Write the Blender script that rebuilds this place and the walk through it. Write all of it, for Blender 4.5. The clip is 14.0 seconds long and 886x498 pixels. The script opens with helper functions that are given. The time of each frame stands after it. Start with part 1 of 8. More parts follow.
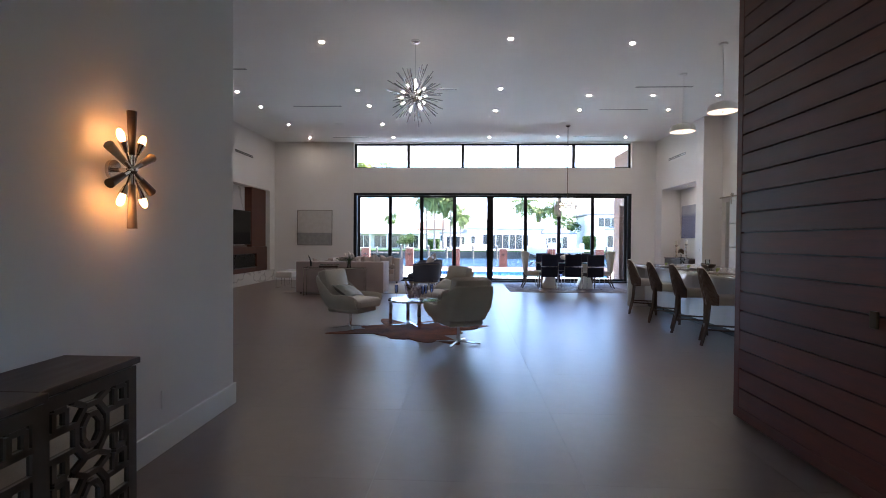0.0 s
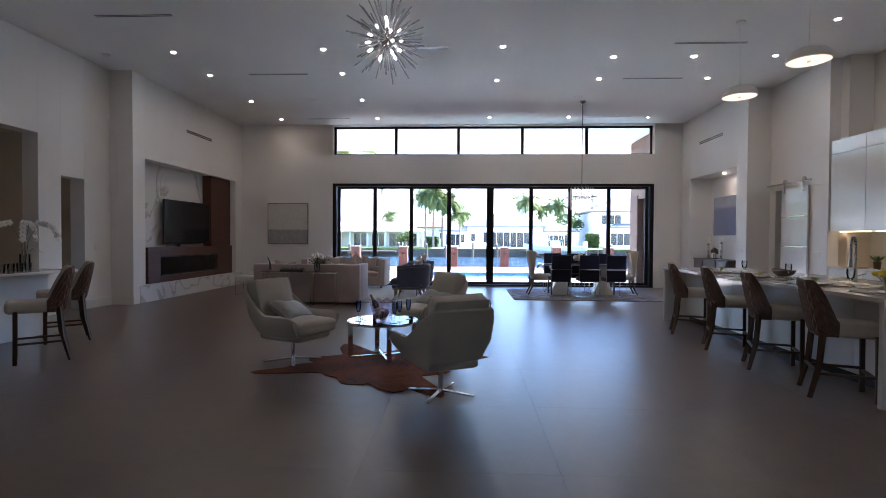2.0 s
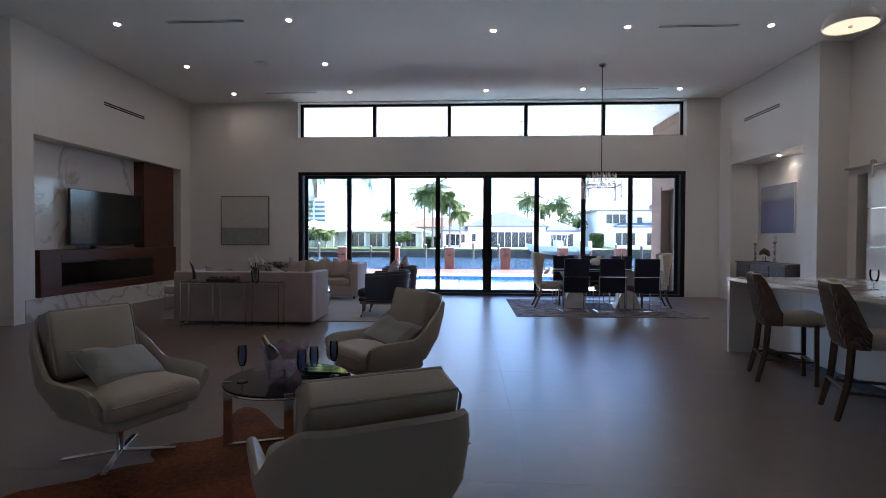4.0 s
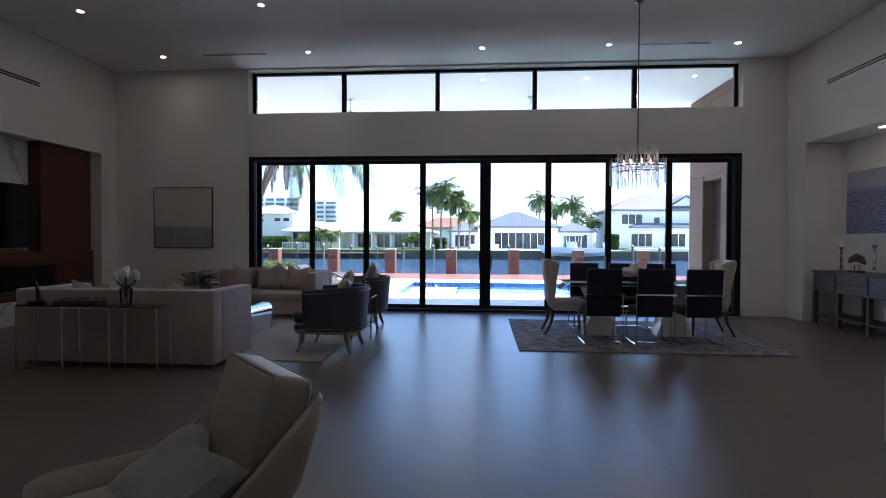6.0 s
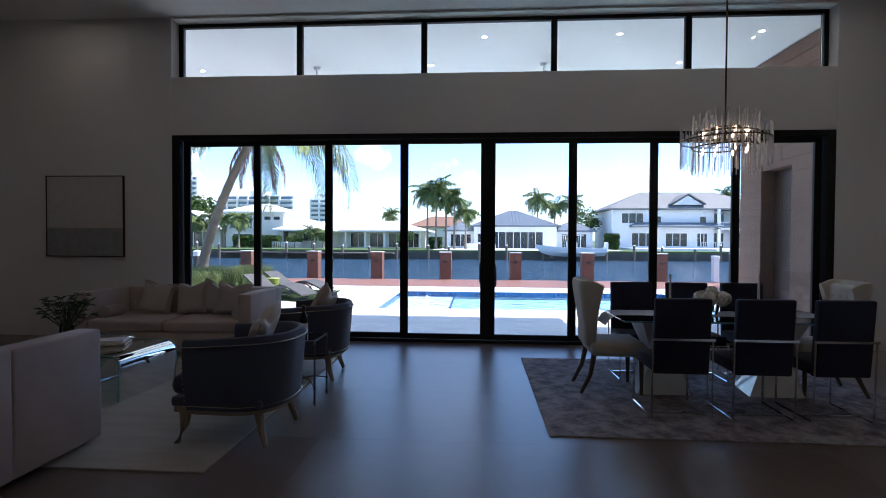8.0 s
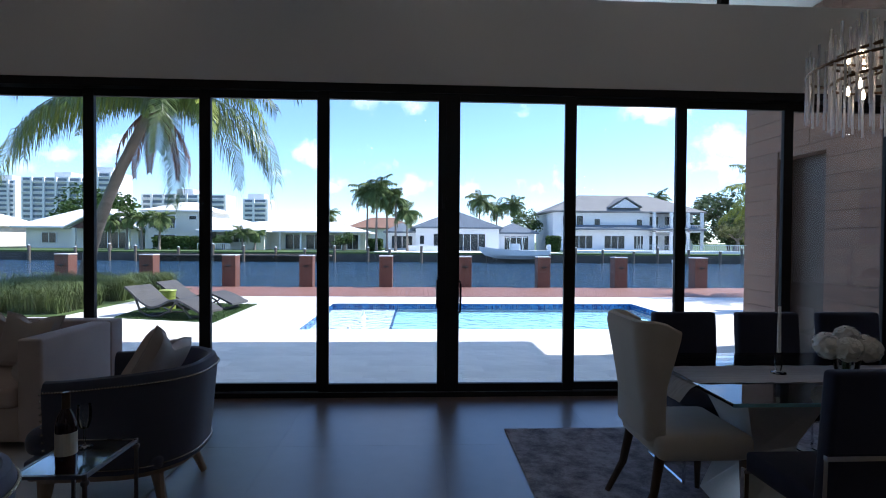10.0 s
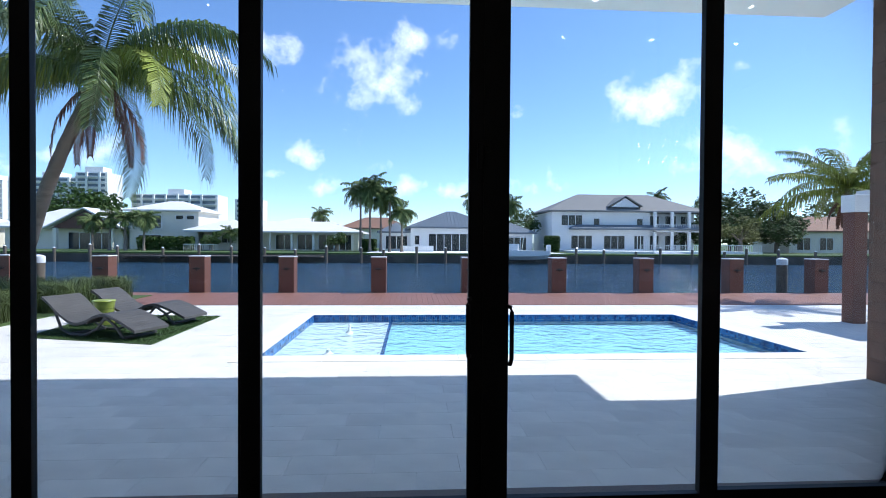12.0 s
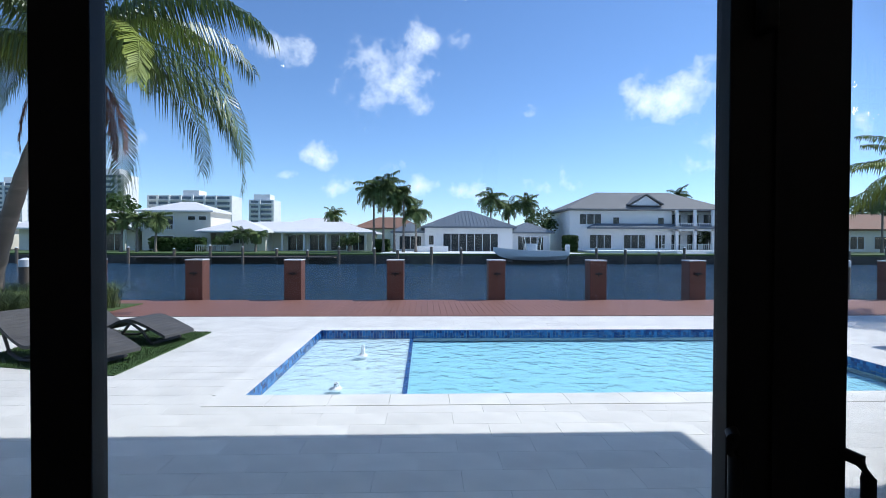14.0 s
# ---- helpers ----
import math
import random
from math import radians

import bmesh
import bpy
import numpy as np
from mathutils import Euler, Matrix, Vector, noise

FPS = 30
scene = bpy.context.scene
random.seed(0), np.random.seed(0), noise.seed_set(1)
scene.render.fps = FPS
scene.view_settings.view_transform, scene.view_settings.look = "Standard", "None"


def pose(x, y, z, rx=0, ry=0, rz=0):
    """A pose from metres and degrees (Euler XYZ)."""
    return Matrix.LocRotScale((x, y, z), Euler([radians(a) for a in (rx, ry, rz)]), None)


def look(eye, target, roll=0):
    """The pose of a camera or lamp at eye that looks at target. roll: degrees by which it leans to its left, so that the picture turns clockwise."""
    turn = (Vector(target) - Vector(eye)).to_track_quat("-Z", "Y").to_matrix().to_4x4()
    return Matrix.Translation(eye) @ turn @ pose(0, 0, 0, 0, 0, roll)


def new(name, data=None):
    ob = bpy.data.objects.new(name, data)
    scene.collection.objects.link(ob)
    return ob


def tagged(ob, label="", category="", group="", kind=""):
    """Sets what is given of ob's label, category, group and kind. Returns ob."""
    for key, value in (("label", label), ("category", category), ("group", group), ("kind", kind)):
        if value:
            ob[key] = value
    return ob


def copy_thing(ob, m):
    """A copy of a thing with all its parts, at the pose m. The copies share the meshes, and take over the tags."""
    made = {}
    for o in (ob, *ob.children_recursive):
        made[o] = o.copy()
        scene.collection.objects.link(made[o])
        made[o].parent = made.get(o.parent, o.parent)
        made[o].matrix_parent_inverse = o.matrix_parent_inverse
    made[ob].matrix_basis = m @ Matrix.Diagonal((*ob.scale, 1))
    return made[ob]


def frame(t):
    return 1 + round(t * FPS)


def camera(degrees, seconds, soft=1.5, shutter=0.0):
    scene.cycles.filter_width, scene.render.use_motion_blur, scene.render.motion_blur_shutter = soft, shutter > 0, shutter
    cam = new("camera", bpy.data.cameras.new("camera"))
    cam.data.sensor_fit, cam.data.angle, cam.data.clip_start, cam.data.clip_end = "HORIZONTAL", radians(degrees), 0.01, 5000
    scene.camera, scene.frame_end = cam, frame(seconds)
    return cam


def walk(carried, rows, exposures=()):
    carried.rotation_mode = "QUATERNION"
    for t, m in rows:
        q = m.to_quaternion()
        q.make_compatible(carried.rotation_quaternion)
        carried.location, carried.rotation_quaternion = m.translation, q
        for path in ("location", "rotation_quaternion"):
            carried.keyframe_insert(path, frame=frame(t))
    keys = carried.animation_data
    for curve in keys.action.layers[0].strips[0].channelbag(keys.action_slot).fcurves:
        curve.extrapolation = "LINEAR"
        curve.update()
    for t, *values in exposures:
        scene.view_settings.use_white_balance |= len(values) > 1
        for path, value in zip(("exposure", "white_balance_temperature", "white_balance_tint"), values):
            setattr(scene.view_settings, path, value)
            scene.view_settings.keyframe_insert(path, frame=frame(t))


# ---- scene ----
cam = camera(82.3, 14.0, soft=0.9)
PATH = [
    (0.0, (0.487, 1.585, 1.368), (0.393, 3.583, 1.337), 0.40),
    (0.5, (0.520, 2.122, 1.371), (0.424, 4.119, 1.337), 0.40),
    (1.0, (0.545, 2.685, 1.377), (0.450, 4.682, 1.339), 0.40),
    (1.5, (0.572, 3.279, 1.375), (0.477, 5.277, 1.337), 0.38),
    (2.0, (0.606, 3.900, 1.369), (0.510, 5.897, 1.330), 0.35),
    (2.5, (0.648, 4.534, 1.365), (0.551, 6.531, 1.326), 0.35),
    (3.0, (0.674, 5.167, 1.339), (0.578, 7.165, 1.302), 0.30),
    (5.5, (1.136, 8.397, 1.383), (1.001, 10.392, 1.343), 0.20),
    (6.0, (1.190, 9.073, 1.376), (1.040, 11.067, 1.341), 0.25),
    (6.5, (1.211, 9.716, 1.415), (1.052, 11.709, 1.375), 0.22),
    (7.0, (1.194, 10.339, 1.450), (1.032, 12.332, 1.408), 0.23),
    (7.5, (1.157, 10.958, 1.468), (1.000, 12.951, 1.427), 0.28),
    (8.0, (1.114, 11.563, 1.490), (0.980, 13.558, 1.450), 0.30),
    (8.5, (1.072, 12.158, 1.505), (0.994, 14.155, 1.466), 0.32),
    (9.0, (1.022, 12.748, 1.508), (1.022, 14.747, 1.473), 0.40),
    (11.5, (0.921, 15.683, 1.476), (1.050, 17.679, 1.446), 0.40),
    (12.0, (0.875, 16.242, 1.447), (0.996, 18.238, 1.418), 0.40),
    (12.5, (0.816, 16.751, 1.440), (0.927, 18.747, 1.409), 0.40),
    (13.0, (0.760, 17.209, 1.454), (0.858, 19.206, 1.421), 0.38),
    (13.5, (0.695, 17.630, 1.469), (0.779, 19.628, 1.436), 0.30),
    (14.0, (0.655, 17.985, 1.476), (0.726, 19.984, 1.446), 0.20),
]
EXPOSURES = [(t, stops, kelvin, green) for t, stops, kelvin, green in ((0.0, 3.06, 6450, 19), (1.5, 2.81, 6400, 19), (3.0, 2.50, 6350, 19), (5.5, 1.82, 6250, 18), (7.0, 1.38, 6200, 17), (9.0, 0.94, 6100, 16), (11.5, 0.38, 5950, 12), (14.0, -0.13, 5950, 12))]
walk(cam, [(t, look(eye, aim, lean)) for t, eye, aim, lean in PATH], EXPOSURES)

# ---- world, sun, exposure ----
SUN_EL, SUN_AZ = radians(50), radians(75)      # azimuth from +y, positive to +x
world = bpy.data.worlds.new("sky")
scene.world = world
world.use_nodes = True
wn, wl = world.node_tree.nodes, world.node_tree.links
bg = wn["Background"]
sky = wn.new("ShaderNodeTexSky")
sky.sky_type = 'NISHITA'
sky.sun_disc = False
sky.sun_elevation, sky.sun_rotation = SUN_EL, SUN_AZ
sky.air_density, sky.dust_density, sky.ozone_density = 0.9, 0.15, 3.0
wtc = wn.new("ShaderNodeTexCoord")
cn = wn.new("ShaderNodeTexNoise")
cn.inputs["Scale"].default_value, cn.inputs["Detail"].default_value, cn.inputs["Roughness"].default_value = 11.0, 8, 0.6
wl.new(wtc.outputs["Generated"], cn.inputs["Vector"])


def sky_math(op, a, b):
    n = wn.new("ShaderNodeMath")
    n.operation = op
    for k, v in enumerate((a, b)):
        if isinstance(v, (int, float)):
            n.inputs[k].default_value = v
        else:
            wl.new(v, n.inputs[k])
    return n.outputs[0]


# fair-weather cumulus: direction, breadth, height
CUMULUS = [((-0.078, 0.946, 0.305), 0.085, 0.075), ((0.005, 0.927, 0.372), 0.055, 0.03), ((0.425, 0.870, 0.250), 0.10, 0.042), ((0.545, 0.820, 0.150), 0.12, 0.055),
           ((-0.216, 0.963, 0.164), 0.036, 0.024), ((-0.011, 0.993, 0.112), 0.055, 0.030), ((0.072, 0.992, 0.098), 0.05, 0.028), ((-0.257, 0.959, 0.121), 0.04, 0.016),
           ((-0.156, 0.982, 0.100), 0.045, 0.020), ((0.529, 0.797, 0.291), 0.022, 0.018), ((-0.253, 0.907, 0.336), 0.06, 0.022), ((-0.56, 0.818, 0.130), 0.10, 0.030),
           ((0.28, 0.955, 0.105), 0.08, 0.026), ((-0.8, 0.55, 0.25), 0.16, 0.06), ((0.85, 0.45, 0.3), 0.15, 0.06), ((-0.3, -0.9, 0.3), 0.2, 0.07), ((0.5, -0.8, 0.35), 0.2, 0.08)]
puff = -0.7
for c, sx, sz in CUMULUS:
    sub, mul, ln = (wn.new("ShaderNodeVectorMath") for k in range(3))
    sub.operation, mul.operation, ln.operation = 'SUBTRACT', 'MULTIPLY', 'LENGTH'
    sub.inputs[1].default_value = c
    mul.inputs[1].default_value = (1 / sx, 1 / sx, 1 / sz)
    wl.new(wtc.outputs["Generated"], sub.inputs[0])
    wl.new(sub.outputs[0], mul.inputs[0])
    wl.new(mul.outputs[0], ln.inputs[0])
    puff = sky_math('MAXIMUM', puff, sky_math('SUBTRACT', 1.25, ln.outputs["Value"]))
cover = sky_math('ADD', sky_math('MULTIPLY', puff, 0.36), sky_math('MULTIPLY', sky_math('SUBTRACT', cn.outputs["Fac"], 0.5), 2.1))
cr = wn.new("ShaderNodeValToRGB")
cr.color_ramp.elements[0].position, cr.color_ramp.elements[1].position = 0.14, 0.74
wl.new(cover, cr.inputs["Fac"])
cm = wn.new("ShaderNodeMixRGB")
wl.new(cr.outputs["Color"], cm.inputs["Fac"])
tint = wn.new("ShaderNodeMixRGB")
tint.blend_type = 'MULTIPLY'
tint.inputs["Fac"].default_value = 1.0
tint.inputs["Color2"].default_value = (1.02, 1.14, 1.28, 1)
wl.new(sky.outputs["Color"], tint.inputs["Color1"])
wl.new(tint.outputs["Color"], cm.inputs["Color1"])
cm.inputs["Color2"].default_value = (9.6, 9.9, 10.3, 1)
wl.new(cm.outputs["Color"], bg.inputs["Color"])
bg.inputs["Strength"].default_value = 0.15

sun = new("sun", bpy.data.lights.new("sun", 'SUN'))
sun.data.energy, sun.data.angle, sun.data.color = 5.0, radians(0.5), (1.0, 0.95, 0.87)
sd = Vector((math.sin(SUN_AZ) * math.cos(SUN_EL), math.cos(SUN_AZ) * math.cos(SUN_EL), math.sin(SUN_EL)))
sun.matrix_world = look(sd * 60, (0, 0, 0))

# ---- helpers for meshes ----
PI = math.pi


def part(name, bm, material, parent=None, label="", smooth=False, kind="", bevel=0.0):
    me = bpy.data.meshes.new(name)
    bm.normal_update()
    bm.to_mesh(me)
    bm.free()
    ob = new(name, me)
    if material is not None:
        me.materials.append(material)
    if smooth:
        me.shade_smooth()
        me.set_sharp_from_angle(angle=radians(40))
    if parent is not None:
        ob.parent = parent
    if bevel > 0:
        m = ob.modifiers.new("edge", 'BEVEL')
        m.width, m.segments, m.limit_method, m.angle_limit = bevel, 2, 'ANGLE', radians(35)
    tagged(ob, label, kind=kind)
    return ob


def thing(name, label, category, m=None, group="", kind=""):
    ob = new(name)
    ob.empty_display_size = 0.1
    if m is not None:
        ob.matrix_basis = m
    return tagged(ob, label, category, group, kind)


def box(x0, y0, z0, x1, y1, z1, bm=None, m=None):
    bm = bm or bmesh.new()
    vs = [bm.verts.new((x, y, z)) for x in (x0, x1) for y in (y0, y1) for z in (z0, z1)]
    if m is not None:
        for v in vs:
            v.co = m @ v.co
    for f in ((0, 1, 3, 2), (4, 6, 7, 5), (0, 4, 5, 1), (2, 3, 7, 6), (0, 2, 6, 4), (1, 5, 7, 3)):
        bm.faces.new([vs[i] for i in f])
    return bm


def rbox(x0, y0, z0, x1, y1, z1, r, seg=3, bm=None):
    t = box(x0, y0, z0, x1, y1, z1)
    bmesh.ops.bevel(t, geom=t.edges[:], offset=r, segments=seg, profile=0.5, affect='EDGES')
    if bm is None:
        return t
    join(bm, t)
    return bm


def join(bm, t):
    off = {}
    for v in t.verts:
        off[v] = bm.verts.new(v.co)
    for f in t.faces:
        bm.faces.new([off[v] for v in f.verts])
    t.free()


def tube(pts, radii, seg=10, bm=None, caps=True, flat=1.0):
    """A round bar along pts. radii: one number or one for each point. flat squeezes it across."""
    bm = bm or bmesh.new()
    pts = [Vector(p) for p in pts]
    if not hasattr(radii, "__len__"):
        radii = [radii] * len(pts)
    rings, up = [], Vector((0, 0, 1))
    for i, p in enumerate(pts):
        d = (pts[min(i + 1, len(pts) - 1)] - pts[max(i - 1, 0)]).normalized()
        u = up if abs(d.dot(up)) < 0.95 else Vector((0, 1, 0))
        a = d.cross(u).normalized()
        b = a.cross(d).normalized()
        rings.append([bm.verts.new(p + a * radii[i] * math.cos(2 * PI * k / seg) + b * flat * radii[i] * math.sin(2 * PI * k / seg)) for k in range(seg)])
    for r0, r1 in zip(rings, rings[1:]):
        for k in range(seg):
            bm.faces.new((r0[k], r0[(k + 1) % seg], r1[(k + 1) % seg], r1[k]))
    if caps:
        bm.faces.new(rings[0][::-1])
        bm.faces.new(rings[-1])
    return bm


def bar(p, q, w, h=None, bm=None):
    """A square bar from p to q."""
    bm = bm or bmesh.new()
    h = h or w
    p, q = Vector(p), Vector(q)
    d = (q - p).normalized()
    u = Vector((0, 0, 1)) if abs(d.z) < 0.95 else Vector((0, 1, 0))
    a = d.cross(u).normalized() * w / 2
    b = a.cross(d).normalized() * h / 2
    r = [[bm.verts.new(c + s * a + t * b) for s, t in ((-1, -1), (1, -1), (1, 1), (-1, 1))] for c in (p, q)]
    for k in range(4):
        bm.faces.new((r[0][k], r[0][(k + 1) % 4], r[1][(k + 1) % 4], r[1][k]))
    bm.faces.new(r[0][::-1])
    bm.faces.new(r[1])
    return bm


def lathe(profile, seg=24, bm=None, at=(0, 0, 0)):
    """Turns (radius, z) pairs about the upright through at."""
    bm = bm or bmesh.new()
    rings = []
    for r, z in profile:
        rings.append([bm.verts.new((at[0] + r * math.cos(2 * PI * k / seg), at[1] + r * math.sin(2 * PI * k / seg), at[2] + z)) for k in range(seg)] if r > 1e-5
                     else [bm.verts.new((at[0], at[1], at[2] + z))])
    for r0, r1 in zip(rings, rings[1:]):
        for k in range(seg):
            if len(r0) == 1 and len(r1) == 1:
                continue
            if len(r0) == 1:
                bm.faces.new((r0[0], r1[(k + 1) % seg], r1[k]))
            elif len(r1) == 1:
                bm.faces.new((r0[k], r0[(k + 1) % seg], r1[0]))
            else:
                bm.faces.new((r0[k], r0[(k + 1) % seg], r1[(k + 1) % seg], r1[k]))
    return bm


def pillow(w, h, t, n=10, m=None, bm=None):
    """A stuffed square cushion in the xz plane, pinched at its corners."""
    bm = bm or bmesh.new()
    g = {}
    for s in (-1, 1):
        for i in range(n + 1):
            for j in range(n + 1):
                u, v = 2 * i / n - 1, 2 * j / n - 1
                edge = abs(u) == 1 or abs(v) == 1
                if edge and s == 1:
                    g[s, i, j] = g[-1, i, j]
                    continue
                pinch = 1 - 0.09 * (1 - v * v) * abs(u) ** 3
                pinch2 = 1 - 0.09 * (1 - u * u) * abs(v) ** 3
                y = s * t / 2 * max(0.0, (1 - u ** 4) * (1 - v ** 4)) ** 0.45
                y += 0.012 * noise.noise(Vector((u * 1.7, v * 1.7, s * 3 + w * 9)))
                chop = 0.13 * h * math.exp(-(u / 0.33) ** 2) * max(0.0, (v + 0.2) / 1.2) ** 2
                p = Vector((u * w / 2 * pinch, y, v * h / 2 * pinch2 - chop))
                g[s, i, j] = bm.verts.new(m @ p if m is not None else p)
        for i in range(n):
            for j in range(n):
                q = (g[s, i, j], g[s, i + 1, j], g[s, i + 1, j + 1], g[s, i, j + 1])
                bm.faces.new(q if s < 0 else q[::-1])
    return bm


def ushell(w, d, z0, arm, back, thick, r, lean=0.0, flare=0.0, n=40, lo=0.0, hi=1.0, z0back=None, taper=0.0, bm=None):
    """The wrap of an upholstered chair that faces -y: two arms and a back in one piece, open in front."""
    bm = bm or bmesh.new()
    yf, yb = -d / 2, d / 2
    L1, arc, L2 = d - r, PI * r / 2, w - 2 * r
    total = 2 * L1 + 2 * arc + L2
    rings = []
    for i in range(n + 1):
        s = total * i / n
        if s < L1:
            p, nr = (-w / 2, yf + s), (-1, 0)
        elif s < L1 + arc:
            a = (s - L1) / r
            p, nr = (-w / 2 + r - r * math.cos(a), yb - r + r * math.sin(a)), (-math.cos(a), math.sin(a))
        elif s < L1 + arc + L2:
            p, nr = (-w / 2 + r + s - L1 - arc, yb), (0, 1)
        elif s < L1 + 2 * arc + L2:
            a = (s - L1 - arc - L2) / r
            p, nr = (w / 2 - r + r * math.sin(a), yb - r + r * math.cos(a)), (math.sin(a), math.cos(a))
        else:
            p, nr = (w / 2, yb - r - (s - L1 - 2 * arc - L2)), (1, 0)
        k = min(1.0, max(0.0, ((p[1] - yf) / d - lo) / (hi - lo)))
        k = k * k * (3 - 2 * k)
        zt = arm + (back - arm) * k
        zb = z0 + ((z0back if z0back is not None else z0) - z0) * k
        ring = []
        for f, g in ((0.0, 0.0), (0.0, 0.5), (0.0, 0.92), (0.22, 0.985), (0.5, 1.0), (0.78, 0.985), (1.0, 0.92), (1.0, 0.5), (1.0, 0.0)):
            z = zb + (zt - zb) * g
            o = -thick * f + flare * g - taper * (1 - g) ** 2
            ring.append(bm.verts.new((p[0] + nr[0] * o, p[1] + nr[1] * o + lean * max(0.0, z - z0) * k, z)))
        rings.append(ring)
    for a, b in zip(rings, rings[1:]):
        for k in range(9):
            bm.faces.new((a[k], a[(k + 1) % 9], b[(k + 1) % 9], b[k]))
    bm.faces.new(rings[0])
    bm.faces.new(rings[-1][::-1])
    bmesh.ops.recalc_face_normals(bm, faces=bm.faces[:])
    return bm


# ---- materials ----
def nodes_of(name):
    m = bpy.data.materials.new(name)
    m.use_nodes = True
    return m, m.node_tree.nodes, m.node_tree.links, m.node_tree.nodes["Principled BSDF"]


def mat(name, c, rough=0.6, metal=0.0, var=0.12, scale=3.0, fine=60.0, bump=0.15, stretch=(1, 1, 1), c2=None, sheen=0.0, coat=0.0, spec=0.5, piece=0.0, rvar=0.1, dist=0.004):
    """A surface with broad stains, a fine grain, uneven gloss and fine relief."""
    m, n, l, p = nodes_of(name)
    tc = n.new("ShaderNodeTexCoord")
    mp = n.new("ShaderNodeMapping")
    mp.inputs["Scale"].default_value = stretch
    l.new(tc.outputs["Object"], mp.inputs["Vector"])
    a, b = n.new("ShaderNodeTexNoise"), n.new("ShaderNodeTexNoise")
    a.inputs["Scale"].default_value, a.inputs["Detail"].default_value = scale, 5
    b.inputs["Scale"].default_value, b.inputs["Detail"].default_value = fine, 3
    for q in (a, b):
        l.new(mp.outputs[0], q.inputs["Vector"])
    c2 = c2 or tuple(max(0.0, v * (1 - var * 2)) for v in c)
    hi = tuple(min(1.0, v * (1 + var * 0.6)) for v in c)
    r = n.new("ShaderNodeValToRGB")
    r.color_ramp.elements[0].position, r.color_ramp.elements[1].position = 0.3, 0.7
    r.color_ramp.elements[0].color, r.color_ramp.elements[1].color = (*c2, 1), (*hi, 1)
    mx = n.new("ShaderNodeMath")
    mx.operation = 'MULTIPLY_ADD'
    mx.inputs[1].default_value = 0.35
    sub = n.new("ShaderNodeMath")
    sub.operation = 'MULTIPLY'
    sub.inputs[1].default_value = 0.65
    l.new(a.outputs["Fac"], sub.inputs[0])
    l.new(b.outputs["Fac"], mx.inputs[0])
    l.new(sub.outputs[0], mx.inputs[2])
    l.new(mx.outputs[0], r.inputs["Fac"])
    col = r.outputs["Color"]
    if piece > 0:
        oi = n.new("ShaderNodeObjectInfo")
        hs = n.new("ShaderNodeHueSaturation")
        mr = n.new("ShaderNodeMapRange")
        mr.inputs["To Min"].default_value, mr.inputs["To Max"].default_value = 1 - piece, 1 + piece
        l.new(oi.outputs["Random"], mr.inputs["Value"])
        l.new(mr.outputs[0], hs.inputs["Value"])
        l.new(col, hs.inputs["Color"])
        col = hs.outputs["Color"]
    l.new(col, p.inputs["Base Color"])
    rr = n.new("ShaderNodeMapRange")
    rr.inputs["To Min"].default_value, rr.inputs["To Max"].default_value = max(0.02, rough - rvar), min(1, rough + rvar)
    l.new(a.outputs["Fac"], rr.inputs["Value"])
    l.new(rr.outputs[0], p.inputs["Roughness"])
    p.inputs["Metallic"].default_value = metal
    p.inputs["Specular IOR Level"].default_value = spec
    p.inputs["Sheen Weight"].default_value = sheen
    p.inputs["Coat Weight"].default_value = coat
    p.inputs["Coat Roughness"].default_value = 0.08
    if bump > 0:
        bp = n.new("ShaderNodeBump")
        bp.inputs["Strength"].default_value, bp.inputs["Distance"].default_value = bump, dist
        l.new(b.outputs["Fac"], bp.inputs["Height"])
        l.new(bp.outputs[0], p.inputs["Normal"])
    return m


def wood(name, c, c2, rough=0.35, along=(1, 1, 1), piece=0.15, coat=0.0, ring=9.0):
    m = mat(name, c, rough, c2=c2, scale=ring * 0.35, fine=ring * 2.2, stretch=along, bump=0.08, piece=piece, coat=coat, dist=0.002)
    return m


def fabric(name, c, weave=420.0, rough=0.9, sheen=0.3, var=0.1):
    return mat(name, c, rough, var=var, scale=2.5, fine=weave, bump=0.35, sheen=sheen, dist=0.002, spec=0.25)


def clear(name, tint=(1, 1, 1), ior=1.45, rough=0.0, ripple=0.0, rscale=3.0):
    """Thin clear sheet: see-through, with gloss by angle."""
    m, n, l, p = nodes_of(name)
    n.remove(p)
    out = n["Material Output"]
    tr, gl, fr, mx = n.new("ShaderNodeBsdfTransparent"), n.new("ShaderNodeBsdfGlossy"), n.new("ShaderNodeFresnel"), n.new("ShaderNodeMixShader")
    tr.inputs["Color"].default_value = (*tint, 1)
    gl.inputs["Roughness"].default_value = rough
    fr.inputs["IOR"].default_value = ior
    if ripple > 0:
        tc, no, bp = n.new("ShaderNodeTexCoord"), n.new("ShaderNodeTexNoise"), n.new("ShaderNodeBump")
        no.inputs["Scale"].default_value, no.inputs["Detail"].default_value = rscale, 3
        bp.inputs["Strength"].default_value, bp.inputs["Distance"].default_value = ripple, 0.08
        l.new(tc.outputs["Object"], no.inputs["Vector"])
        l.new(no.outputs["Fac"], bp.inputs["Height"])
        l.new(bp.outputs[0], gl.inputs["Normal"])
        l.new(bp.outputs[0], fr.inputs["Normal"])
    l.new(fr.outputs[0], mx.inputs[0])
    l.new(tr.outputs[0], mx.inputs[1])
    l.new(gl.outputs[0], mx.inputs[2])
    l.new(mx.outputs[0], out.inputs["Surface"])
    return m


